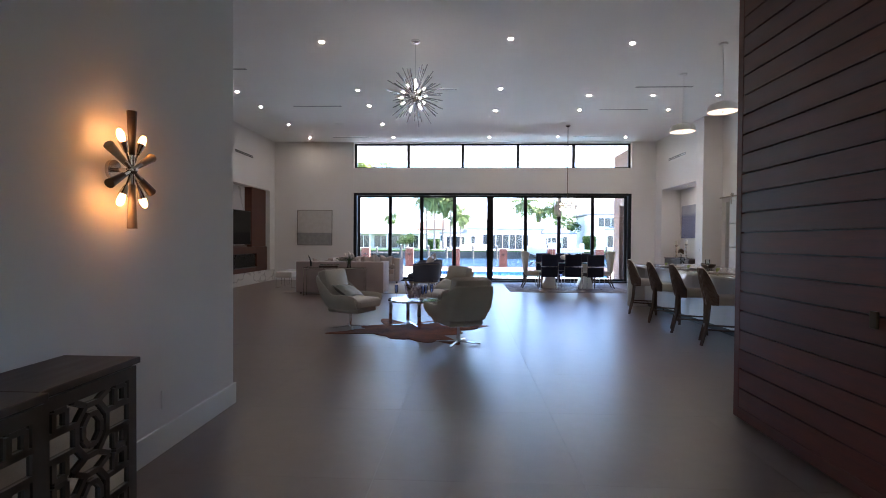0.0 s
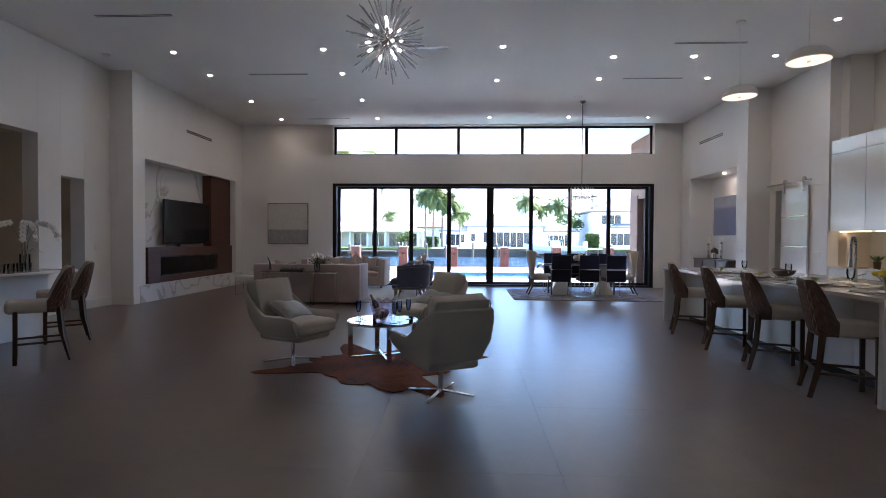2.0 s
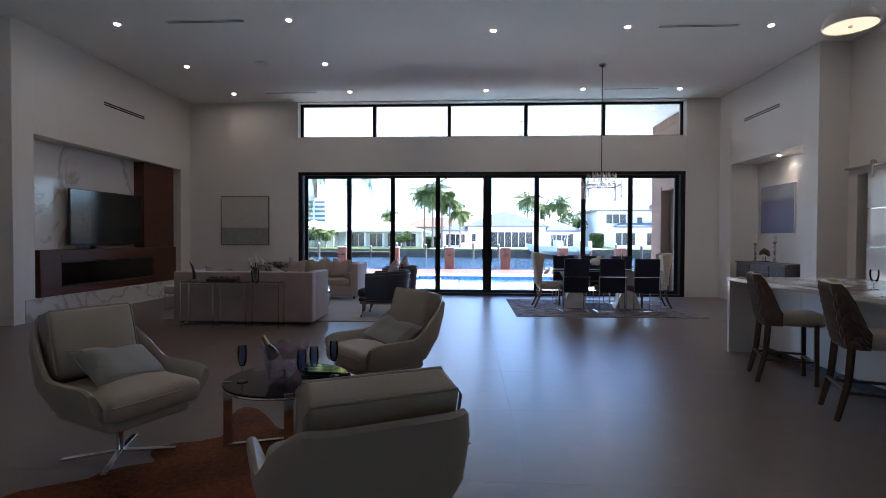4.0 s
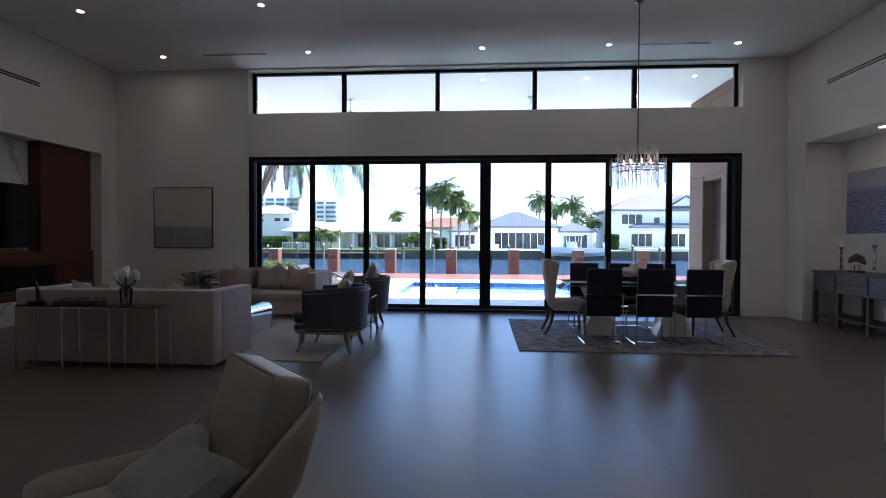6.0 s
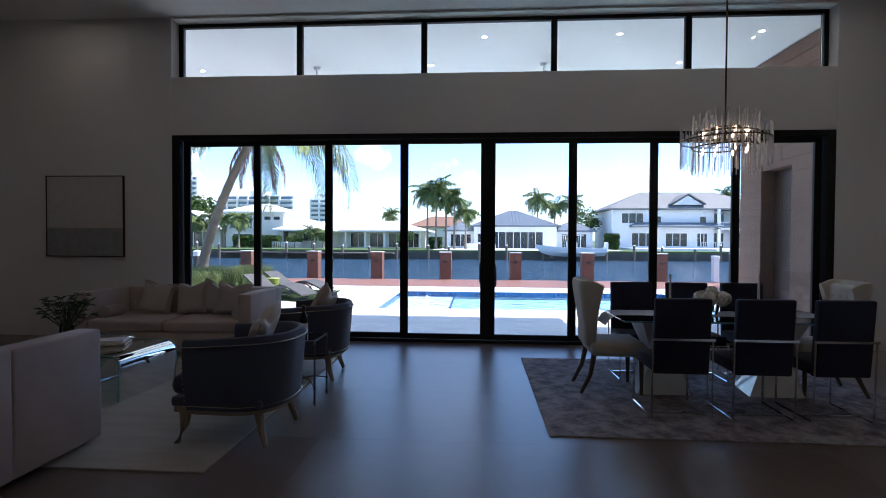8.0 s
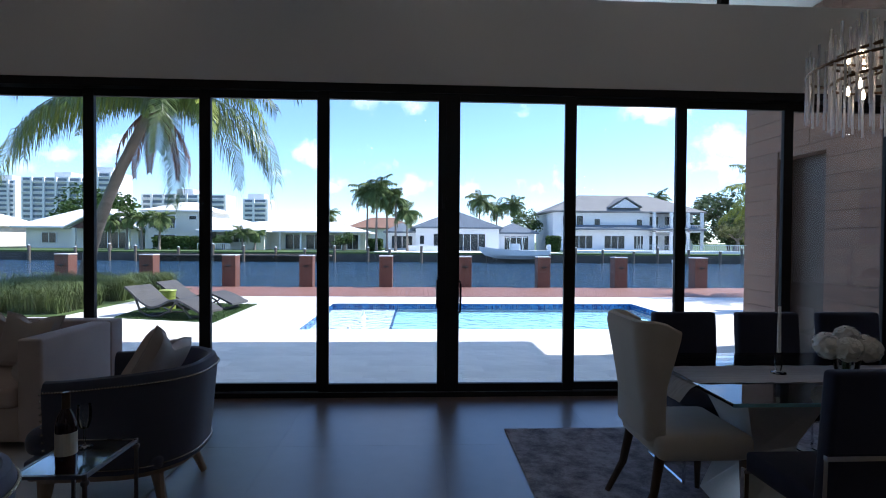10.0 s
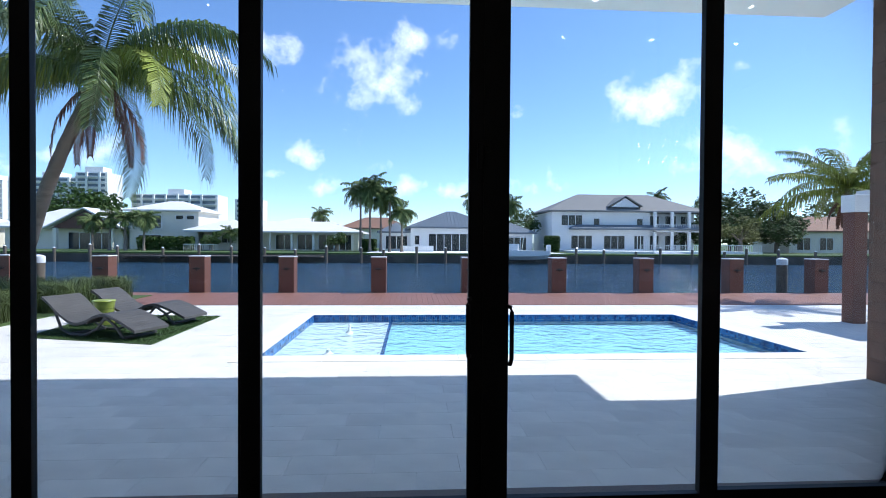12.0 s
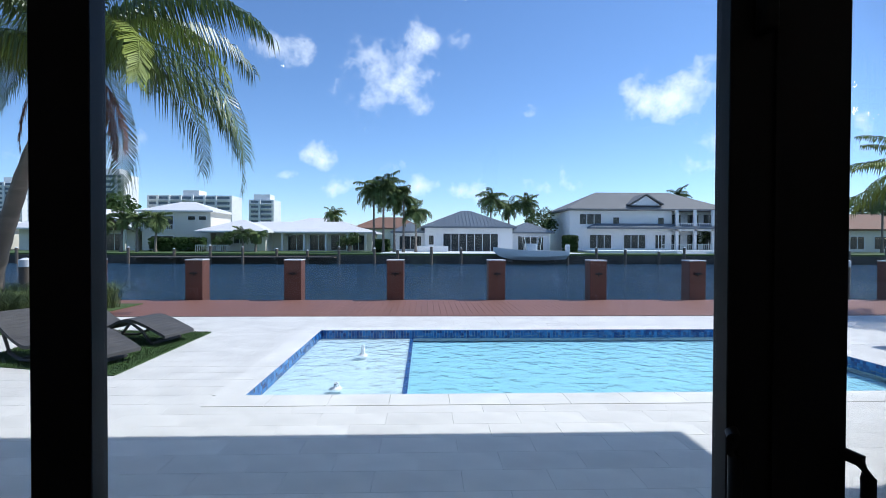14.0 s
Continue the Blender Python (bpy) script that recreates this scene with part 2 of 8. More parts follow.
def frosted(name, c, body, rough=0.1):
    """Tinted glass or acrylic with some body: part clear, part glossy white."""
    m, n, l, p = nodes_of(name)
    tr, mx = n.new("ShaderNodeBsdfTransparent"), n.new("ShaderNodeMixShader")
    p.inputs["Base Color"].default_value = (*c, 1)
    p.inputs["Roughness"].default_value = rough
    tr.inputs["Color"].default_value = (*[0.5 + 0.5 * v for v in c], 1)
    mx.inputs[0].default_value = body
    l.new(tr.outputs[0], mx.inputs[1])
    l.new(p.outputs[0], mx.inputs[2])
    l.new(mx.outputs[0], n["Material Output"].inputs["Surface"])
    return m


def glow(name, c, strength):
    m, n, l, p = nodes_of(name)
    p.inputs["Base Color"].default_value = (*c, 1)
    p.inputs["Emission Color"].default_value = (*c, 1)
    p.inputs["Emission Strength"].default_value = strength
    return m


WALL = mat("wall_paint", (0.83, 0.81, 0.785), 0.75, var=0.025, scale=0.8, fine=180, bump=0.06)
CEIL = mat("ceiling_paint", (0.87, 0.86, 0.845), 0.8, var=0.02, scale=0.7, fine=200, bump=0.05)
BEIGE = mat("beige_paint", (0.62, 0.52, 0.40), 0.75, var=0.03, scale=0.8, fine=180, bump=0.06)
TRIM = mat("trim_paint", (0.80, 0.79, 0.77), 0.45, var=0.02, fine=120, bump=0.04)
TILE = mat("floor_tile", (0.172, 0.128, 0.108), 0.318, var=0.10, scale=1.3, fine=9, bump=0.02, piece=0.03, rvar=0.02, spec=0.95)
GROUT = mat("grout", (0.16, 0.13, 0.115), 0.7, var=0.1)
FRAME = mat("black_aluminium", (0.010, 0.010, 0.012), 0.5, metal=0.0, var=0.1, fine=200, bump=0.03, spec=0.25)
GLASS = clear("window_glass", (0.97, 0.985, 0.98), ior=1.35)
REDWOOD = wood("mahogany", (0.125, 0.026, 0.014), (0.065, 0.013, 0.008), 0.5, (1, 0.35, 9), piece=0.22)
WALNUT = wood("dark_walnut", (0.11, 0.034, 0.018), (0.06, 0.016, 0.009), 0.45, (1, 0.4, 7), piece=0.1)
DARKWOOD = wood("dark_stained_wood", (0.060, 0.038, 0.026), (0.03, 0.018, 0.012), 0.4, (8, 1, 1), piece=0.05)
LEGWOOD = wood("brown_leg_wood", (0.10, 0.055, 0.032), (0.05, 0.028, 0.018), 0.45, (6, 6, 1), piece=0.1)
OAK = wood("limed_oak", (0.33, 0.25, 0.18), (0.22, 0.16, 0.11), 0.55, (6, 6, 1), piece=0.1)
CHROME = mat("chrome", (0.72, 0.72, 0.74), 0.08, metal=1.0, var=0.02, rvar=0.03, bump=0.0)
NICKEL = mat("brushed_nickel", (0.55, 0.52, 0.47), 0.22, metal=1.0, var=0.05, fine=200, bump=0.03)
BRONZE = mat("dark_bronze", (0.10, 0.065, 0.04), 0.35, metal=0.9, var=0.1, bump=0.03)
LEATHER = mat("cream_leather", (0.48, 0.43, 0.355), 0.45, var=0.07, scale=4, fine=140, bump=0.22, dist=0.003)
SOFA = fabric("blush_linen", (0.46, 0.365, 0.335), 300)
SOFA2 = fabric("beige_linen", (0.50, 0.40, 0.35), 300)
CUSHION = fabric("taupe_silk", (0.48, 0.41, 0.36), 260, rough=0.6)
GREYSILK = fabric("grey_satin", (0.36, 0.37, 0.34), 220, rough=0.5)
NAVY = fabric("navy_velvet", (0.016, 0.020, 0.045), 300, rough=0.85, sheen=0.15)
SLATE = fabric("slate_blue_velvet", (0.065, 0.075, 0.115), 300, rough=0.8, sheen=0.3)
CREAM = fabric("cream_upholstery", (0.60, 0.54, 0.46), 300)
TAUPE = fabric("taupe_quilt", (0.165, 0.105, 0.08), 260)
WHITE = mat("white_lacquer", (0.80, 0.80, 0.79), 0.12, var=0.015, fine=60, bump=0.0, coat=0.6, rvar=0.04)
STONE = mat("white_quartz", (0.74, 0.72, 0.69), 0.15, var=0.05, scale=6, fine=70, bump=0.0, coat=0.3, rvar=0.05)
BLACK = mat("black_plastic", (0.012, 0.012, 0.013), 0.3, var=0.05, bump=0.02)
SCREEN = mat("screen_glass", (0.006, 0.006, 0.008), 0.12, var=0.05, bump=0.0, rvar=0.04)
BULB = glow("warm_bulb", (1.0, 0.43, 0.12), 4.3)
LAMP = glow("lamp_diffuser", (1.0, 0.87, 0.70), 44.0)
PEND = glow("pendant_diffuser", (1.0, 0.84, 0.58), 0.22)
BRASS = mat("satin_brass", (0.62, 0.45, 0.22), 0.25, metal=1.0, var=0.05, bump=0.02)
CLEAR = clear("clear_glass", (0.95, 0.97, 0.97), ior=1.5)
AQUA = clear("thick_green_glass", (0.66, 0.84, 0.87), ior=1.3)
BLUEGLASS = clear("blue_glass", (0.70, 0.79, 0.98), ior=1.5)
MIRROR = mat("antique_mirror", (0.62, 0.60, 0.55), 0.06, metal=1.0, var=0.08, bump=0.0)
LEAF = mat("leaf_green", (0.055, 0.10, 0.035), 0.45, var=0.3, scale=6, bump=0.1)
PETAL = mat("white_petals", (0.80, 0.78, 0.72), 0.6, var=0.06, scale=12, bump=0.05)
YELLOW = mat("yellow_petals", (0.78, 0.55, 0.05), 0.6, var=0.15, scale=14, bump=0.05)


def marble():
    m, n, l, p = nodes_of("veined_marble")
    tc = n.new("ShaderNodeTexCoord")
    no = n.new("ShaderNodeTexNoise")
    no.inputs["Scale"].default_value, no.inputs["Detail"].default_value, no.inputs["Distortion"].default_value = 0.55, 5, 1.1
    l.new(tc.outputs["Object"], no.inputs["Vector"])
    ab = n.new("ShaderNodeMath")
    ab.operation = 'SUBTRACT'
    ab.inputs[1].default_value = 0.5
    l.new(no.outputs["Fac"], ab.inputs[0])
    a2 = n.new("ShaderNodeMath")
    a2.operation = 'ABSOLUTE'
    l.new(ab.outputs[0], a2.inputs[0])
    r = n.new("ShaderNodeValToRGB")
    e = r.color_ramp.elements
    e[0].position, e[0].color = 0.0, (0.46, 0.45, 0.44, 1)
    e[1].position, e[1].color = 0.020, (0.74, 0.73, 0.72, 1)
    l.new(a2.outputs[0], r.inputs["Fac"])
    l.new(r.outputs["Color"], p.inputs["Base Color"])
    p.inputs["Roughness"].default_value = 0.14
    return m


MARBLE = marble()

# outdoor surfaces
PAVER = mat("white_travertine", (0.78, 0.76, 0.72), 0.7, var=0.11, scale=2.6, fine=40, bump=0.15, piece=0.06)
PAVERBED = mat("paver_joint", (0.52, 0.50, 0.47), 0.9, var=0.1)
DECK = mat("composite_decking", (0.235, 0.105, 0.075), 0.65, var=0.12, scale=2, fine=50, bump=0.1, piece=0.06, stretch=(1, 6, 1))
BOLLARD = mat("brown_bollard_paint", (0.165, 0.068, 0.045), 0.55, var=0.1, scale=3, fine=80, bump=0.08)
CONCRETE = mat("seawall_concrete", (0.10, 0.09, 0.075), 0.9, var=0.3, scale=0.8, fine=9, bump=0.3, dist=0.02)
TURF = mat("artificial_turf", (0.045, 0.095, 0.02), 0.9, var=0.2, scale=5, fine=150, bump=0.5, dist=0.01)
LAWN = mat("lawn", (0.075, 0.13, 0.03), 0.95, var=0.25, scale=0.4, fine=9, bump=0.3, dist=0.03)
PALEPLASTER = mat("pale_pool_plaster", (0.80, 0.86, 0.88), 0.7, var=0.05, scale=3, fine=50, bump=0.1)
PLASTER = mat("pool_plaster", (0.44, 0.74, 0.82), 0.7, var=0.06, scale=3, fine=50, bump=0.1)
POOLTILE = mat("pool_mosaic", (0.03, 0.11, 0.35), 0.2, var=0.4, scale=18, fine=24, bump=0.1, piece=0.3)
POOLWATER = clear("pool_water", (0.85, 0.95, 0.98), ior=1.24, ripple=0.6, rscale=4.5)
STUCCO = mat("white_stucco", (0.82, 0.82, 0.81), 0.85, var=0.05, scale=0.4, fine=12, bump=0.1)
CREAMST = mat("cream_stucco", (0.76, 0.72, 0.62), 0.85, var=0.05, scale=0.4, fine=12, bump=0.1)
WHITEROOF = mat("white_roof_tile", (0.74, 0.73, 0.71), 0.7, var=0.05, scale=0.6, fine=8, bump=0.2, dist=0.02)
METALROOF = mat("grey_metal_roof", (0.15, 0.18, 0.21), 0.5, metal=0.0, var=0.08, scale=0.5, fine=9, bump=0.05)
TILEROOF = mat("grey_roof_tile", (0.22, 0.22, 0.215), 0.8, var=0.15, scale=0.6, fine=7, bump=0.4, dist=0.03)
REDROOF = mat("terracotta_roof", (0.28, 0.15, 0.10), 0.8, var=0.15, scale=0.6, fine=7, bump=0.4, dist=0.03)
PANE = mat("dark_window", (0.035, 0.045, 0.05), 0.12, var=0.3, scale=0.5, bump=0.0, rvar=0.05)
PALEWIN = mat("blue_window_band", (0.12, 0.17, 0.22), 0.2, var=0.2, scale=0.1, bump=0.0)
CLAD = mat("tan_stone_plank", (0.20, 0.115, 0.085), 0.75, var=0.2, scale=2.5, fine=40, bump=0.2, stretch=(1, 1, 4), piece=0.07)
DOORDK = mat("dark_door_panel", (0.05, 0.03, 0.025), 0.4, var=0.15, scale=3, bump=0.05)
SOFFIT = mat("soffit_paint", (0.90, 0.89, 0.87), 0.8, var=0.02, fine=90, bump=0.05)
FROND = mat("palm_frond", (0.10, 0.145, 0.035), 0.4, var=0.3, scale=1.6, fine=20, bump=0.05, c2=(0.05, 0.085, 0.022), spec=0.4)
DRYFROND = mat("dry_palm_frond", (0.17, 0.08, 0.05), 0.9, var=0.25, scale=3, bump=0.1)
YFROND = mat("yellow_green_frond", (0.27, 0.32, 0.055), 0.5, var=0.25, scale=2, bump=0.05, spec=0.2)
TRUNK = mat("palm_trunk", (0.25, 0.205, 0.165), 0.9, var=0.25, scale=3, fine=24, bump=0.4, stretch=(1, 1, 3), dist=0.01)
TREELEAF = mat("tree_leaf", (0.05, 0.095, 0.022), 0.7, var=0.35, scale=0.8, bump=0.05, spec=0.15)
PALELEAF = mat("yellow_tree_leaf", (0.15, 0.16, 0.04), 0.7, var=0.3, scale=0.9, bump=0.05, spec=0.15)
GRASS = mat("long_grass", (0.12, 0.165, 0.045), 0.7, var=0.35, scale=2, bump=0.05)
WICKER = mat("grey_wicker", (0.075, 0.073, 0.075), 0.7, var=0.25, scale=6, fine=90, bump=0.5, stretch=(1, 1, 1), dist=0.006)
LIME = mat("lime_ceramic", (0.30, 0.36, 0.07), 0.4, var=0.1, scale=6, bump=0.1)
PILE = mat("timber_pile", (0.16, 0.13, 0.10), 0.9, var=0.25, scale=3, fine=25, bump=0.4, stretch=(4, 4, 1), dist=0.01)
GEL = mat("white_gelcoat", (0.78, 0.79, 0.80), 0.2, var=0.02, bump=0.0)


def canal():
    m, n, l, p = nodes_of("canal_water")
    tc = n.new("ShaderNodeTexCoord")
    mp = n.new("ShaderNodeMapping")
    mp.inputs["Scale"].default_value = (0.7, 1.0, 1)
    l.new(tc.outputs["Object"], mp.inputs["Vector"])
    a, b = n.new("ShaderNodeTexNoise"), n.new("ShaderNodeTexNoise")
    a.inputs["Scale"].default_value, a.inputs["Detail"].default_value, a.inputs["Roughness"].default_value = 0.75, 8, 0.68
    b.inputs["Scale"].default_value = 0.16
    l.new(mp.outputs[0], a.inputs["Vector"])
    l.new(mp.outputs[0], b.inputs["Vector"])
    r = n.new("ShaderNodeValToRGB")
    r.color_ramp.elements[0].color, r.color_ramp.elements[1].color = (0.014, 0.046, 0.082, 1), (0.034, 0.082, 0.132, 1)
    l.new(b.outputs["Fac"], r.inputs["Fac"])
    l.new(r.outputs["Color"], p.inputs["Base Color"])
    p.inputs["Roughness"].default_value = 0.08
    bp = n.new("ShaderNodeBump")
    bp.inputs["Strength"].default_value, bp.inputs["Distance"].default_value = 1.0, 0.75
    l.new(a.outputs["Fac"], bp.inputs["Height"])
    l.new(bp.outputs[0], p.inputs["Normal"])
    return m


CANAL = canal()


def island_mosaic():
    m, n, l, p = nodes_of("pool_mosaic_tiles")
    g = n.new("ShaderNodeNewGeometry")
    r = n.new("ShaderNodeValToRGB")
    r.color_ramp.elements[0].color, r.color_ramp.elements[1].color = (0.012, 0.035, 0.16, 1), (0.06, 0.22, 0.52, 1)
    l.new(g.outputs["Random Per Island"], r.inputs["Fac"])
    l.new(r.outputs["Color"], p.inputs["Base Color"])
    p.inputs["Roughness"].default_value = 0.15
    return m


POOLTILE2 = island_mosaic()

# ---- the large structure ----
CZ = 4.73          # ceiling
PZ = -0.15         # patio
SZ = 4.74          # patio soffit
DX0, DX1, DZ = -3.40, 5.965, 3.0       # sliding door opening
TZ0, TZ1 = 3.85, 4.70                  # clerestory
WY = 18.80                             # inner face of the garden wall


def block(name, boxes, material, label, bevel=0.004, kind="structure"):
    bm = bmesh.new()
    for b in boxes:
        box(*b, bm=bm)
    return part(name, bm, material, None, label, kind=kind, bevel=bevel)


block("floor", [(-9.0, -1.3, -0.30, 9.0, 19.2, -0.012)], GROUT, "screed and grout bed under grey-brown floor tiles", 0)
block("ceiling", [(-9.0, -1.3, CZ, 9.0, 19.2, CZ + 0.25)], CEIL, "smooth white painted ceiling", 0)
WT = 0.30
block("wall_garden", [(-6.9, WY, 0, DX0, WY + WT, CZ), (DX1, WY, 0, 7.9, WY + WT, CZ), (DX0, WY, DZ, DX1, WY + WT, TZ0), (DX0, WY, TZ1, DX1, WY + WT, CZ)],
      WALL, "white plaster wall round the sliding doors", 0.003)
# media wall with its recess
block("wall_media", [(-7.2, 13.85, 0, -6.47, WY, CZ), (-6.47, 13.85, 0, -6.15, 14.24, CZ), (-6.47, 18.39, 0, -6.15, WY, CZ), (-6.47, 14.24, 3.02, -6.15, 18.39, CZ), (-6.47, 14.24, 0, -6.15, 18.39, 0.365)],
      WALL, "white plaster media wall with a deep recess", 0.003)
# west wall with a door opening and a tall alcove
block("wall_west", [(-6.90, 13.15, 0, -6.62, 13.85, CZ), (-6.90, 12.6, 2.46, -6.62, 13.15, CZ), (-6.90, 12.12, 0, -6.62, 12.6, CZ), (-6.90, 6.6, 3.12, -6.62, 12.12, CZ), (-6.90, 5.43, 0, -6.62, 6.6, CZ)],
      WALL, "white plaster wall with a doorway and an alcove", 0.003)
block("wall_alcove", [(-8.3, 6.45, 0, -8.1, 12.3, 3.3), (-8.1, 12.12, 0, -6.9, 12.3, 3.3), (-8.1, 6.45, 0, -6.9, 6.6, 3.3), (-8.1, 6.6, 3.12, -6.9, 12.12, 3.3)],
      BEIGE, "beige painted alcove walls", 0)
block("wall_passage", [(-8.3, 12.32, 0, -8.1, 13.85, 2.7), (-8.1, 13.2, 0, -6.9, 13.4, 2.7), (-8.1, 12.4, 0, -6.9, 12.55, 2.7), (-8.1, 12.55, 2.5, -6.9, 13.2, 2.7)], BEIGE, "beige passage walls behind the doorway", 0)
block("wall_entry", [(-1.76, -1.0, 0, -1.46, 5.73, CZ), (-6.62, 5.43, 0, -1.76, 5.73, CZ)], WALL, "white wall between entrance and living room", 0.004)
# east side: niche, return, sliding barn door wall, kitchen
block("wall_east", [(6.75, 18.27, 0, 7.9, WY, CZ), (6.75, 15.40, 0, 7.9, 15.82, CZ), (6.75, 15.82, 3.07, 7.9, 18.27, CZ), (7.35, 15.82, 0, 7.9, 18.27, 3.07)],
      WALL, "white plaster wall with a sideboard niche", 0.003)
block("wall_pantry", [(7.25, 13.60, 2.45, 7.45, 15.40, CZ), (7.25, 13.60, 0, 7.45, 14.20, 2.45), (7.25, 15.2, 0, 7.45, 15.40, 2.45)], WALL, "white wall with the pantry doorway", 0.003)
block("wall_pantry_back", [(8.6, 13.6, 0, 8.8, 15.6, 2.8), (7.45, 13.4, 0, 8.6, 13.6, 2.8), (7.45, 15.42, 0, 8.6, 15.6, 2.8), (7.45, 13.6, 2.6, 8.6, 15.42, 2.8)], BEIGE, "beige pantry walls", 0)
block("wall_kitchen", [(7.88, 6.0, 0, 8.1, 13.60, CZ), (7.45, 13.40, 2.8, 7.88, 13.60, CZ), (3.20, 6.04, 0, 7.88, 6.34, CZ)], WALL, "white kitchen wall", 0.003)
block("wall_hall", [(2.965, -1.0, 0, 3.20, 6.34, CZ)], WALL, "white wall behind the timber door", 0.004)
block("wall_front", [(-1.76, -1.3, 0, 0.0, -1.0, CZ), (1.2, -1.3, 0, 3.20, -1.0, CZ), (0.0, -1.3, 2.4, 1.2, -1.0, CZ)], WALL, "white entrance wall", 0)
block("wall_outer_west", [(-9.0, -1.3, -0.3, -8.8, 19.1, CZ)], WALL, "outer wall", 0)
block("wall_outer_east", [(8.8, -1.3, -0.3, 9.0, 19.1, CZ)], WALL, "outer wall", 0)
block("wall_outer_south", [(-8.8, -1.3, -0.3, -1.76, -1.1, CZ), (3.20, -1.3, -0.3, 8.8, -1.1, CZ)], WALL, "outer wall", 0)

BH, BT = 0.17, 0.018
block("baseboard", [(-1.46, -1.0, 0, -1.46 + BT, 5.73 + BT, BH), (-6.6, 5.73, 0, -1.46, 5.73 + BT, BH), (-6.62, 13.15, 0, -6.62 + BT, 13.85, BH), (-6.62 + BT, 13.85 - BT, 0, -6.15 + BT, 13.85, BH),
      (-6.15, WY - BT, 0, DX0 - 0.02, WY, BH), (DX1 + 0.02, WY - BT, 0, 6.75, WY, BH), (6.75 - BT, 18.27, 0, 6.75, WY - BT, BH), (6.75 - BT, 15.40 - BT, 0, 6.75, 15.82, BH), (6.75, 15.40 - BT, 0, 7.25, 15.40, BH),
      (7.25 - BT, 13.6, 0, 7.25, 14.2, BH), (-6.62, 12.14, 0, -6.62 + BT, 12.6, BH), (2.965, 6.34, 0, 4.0, 6.34 + BT, BH)], TRIM, "white painted baseboard", 0.003)

# marble lining of the media recess
mw = thing("marble_lining", "white marble slabs with grey veins lining the media recess", "marble", kind="structure")
part("back_slab", box(-6.47, 14.26, 0.368, -6.45, 18.37, 3.0), MARBLE, mw)
part("base_slab", box(-6.155, 14.05, 0.0, -6.135, 18.78, 0.362), MARBLE, mw)

# sliding doors
def sliders():
    d = thing("window_1", "black aluminium sliding glass doors, eight tall panes", "sliding door", kind="structure")
    y0, y1 = WY + 0.004, WY + 0.20
    part("head", box(DX0, y0, DZ - 0.075, DX1, y1, DZ), FRAME, d, bevel=0.003)
    part("sill", box(DX0, y0 - 0.01, -0.02, DX1, y1, 0.045), FRAME, d, bevel=0.003)
    part("jamb", box(DX0, y0, 0.045, DX0 + 0.10, y1, DZ - 0.075), FRAME, d, bevel=0.003)
    part("jamb", box(DX1 - 0.10, y0, 0.045, DX1, y1, DZ - 0.075), FRAME, d, bevel=0.003)
    posts = [-3.25, -2.15, -1.058, 0.06, 1.266, 2.458, 3.585, 4.71, 5.82]
    half = [0.06, 0.06, 0.06, 0.06, 0.104, 0.06, 0.06, 0.06, 0.06]
    for i in range(8):
        a, b = posts[i], posts[i + 1]
        ha, hb = half[i], half[i + 1]
        o = abs(i - 3.5) - 0.5              # sashes step outwards from the middle pair
        yy = y0 + 0.010 + 0.034 * o
        sash = part("sash", box(a - ha * 0.6 if i != 4 else a + 0.002, yy, 0.05, a + ha, yy + 0.045, DZ - 0.08), FRAME, d, bevel=0.003)
        bm = box(b - hb, yy, 0.05, b + hb * 0.6 if i != 3 else b - 0.002, yy + 0.045, DZ - 0.08)
        part("sash_stile", bm, FRAME, sash, bevel=0.003)
        bm = box(a + ha, yy, 0.05, b - hb, yy + 0.045, 0.125)
        box(a + ha, yy, DZ - 0.15, b - hb, yy + 0.045, DZ - 0.08, bm=bm)
        part("sash_rail", bm, FRAME, sash, bevel=0.003)
        g = part("pane", box(a + ha - 0.005, yy + 0.018, 0.12, b - hb + 0.005, yy + 0.028, DZ - 0.145), GLASS, sash)
        g.visible_shadow = False
    part("meeting_strip", box(1.236, y0 + 0.003, 0.05, 1.296, y0 + 0.0085, DZ - 0.08), FRAME, d)
    # lock and pull handles on the meeting stiles
    yl = y0 + 0.010
    part("lock", rbox(1.200, yl - 0.03, 1.82, 1.225, yl, 1.95, 0.006), FRAME, d, bevel=0)
    part("lock_lever", rbox(1.240, yl - 0.03, 1.90, 1.265, yl - 0.012, 1.935, 0.004), FRAME, d)
    for x, o, z in ((1.18, -0.022, 0.0), (1.36, 0.022, -0.04)):
        bm = tube([(x, yl + 0.02, 0.86 + z), (x + o * 0.8, yl - 0.02, 0.865 + z), (x + o, yl - 0.03, 0.89 + z), (x + o, yl - 0.03, 1.13 + z), (x + o * 0.8, yl - 0.02, 1.155 + z), (x, yl + 0.02, 1.16 + z)], 0.011, 10)
        part("pull_handle", bm, FRAME, d, smooth=True)
    part("threshold", box(DX0, y1, -0.15, DX1, WY + WT + 0.02, -0.06), STONE, d, bevel=0.004)
    return d


sliders()


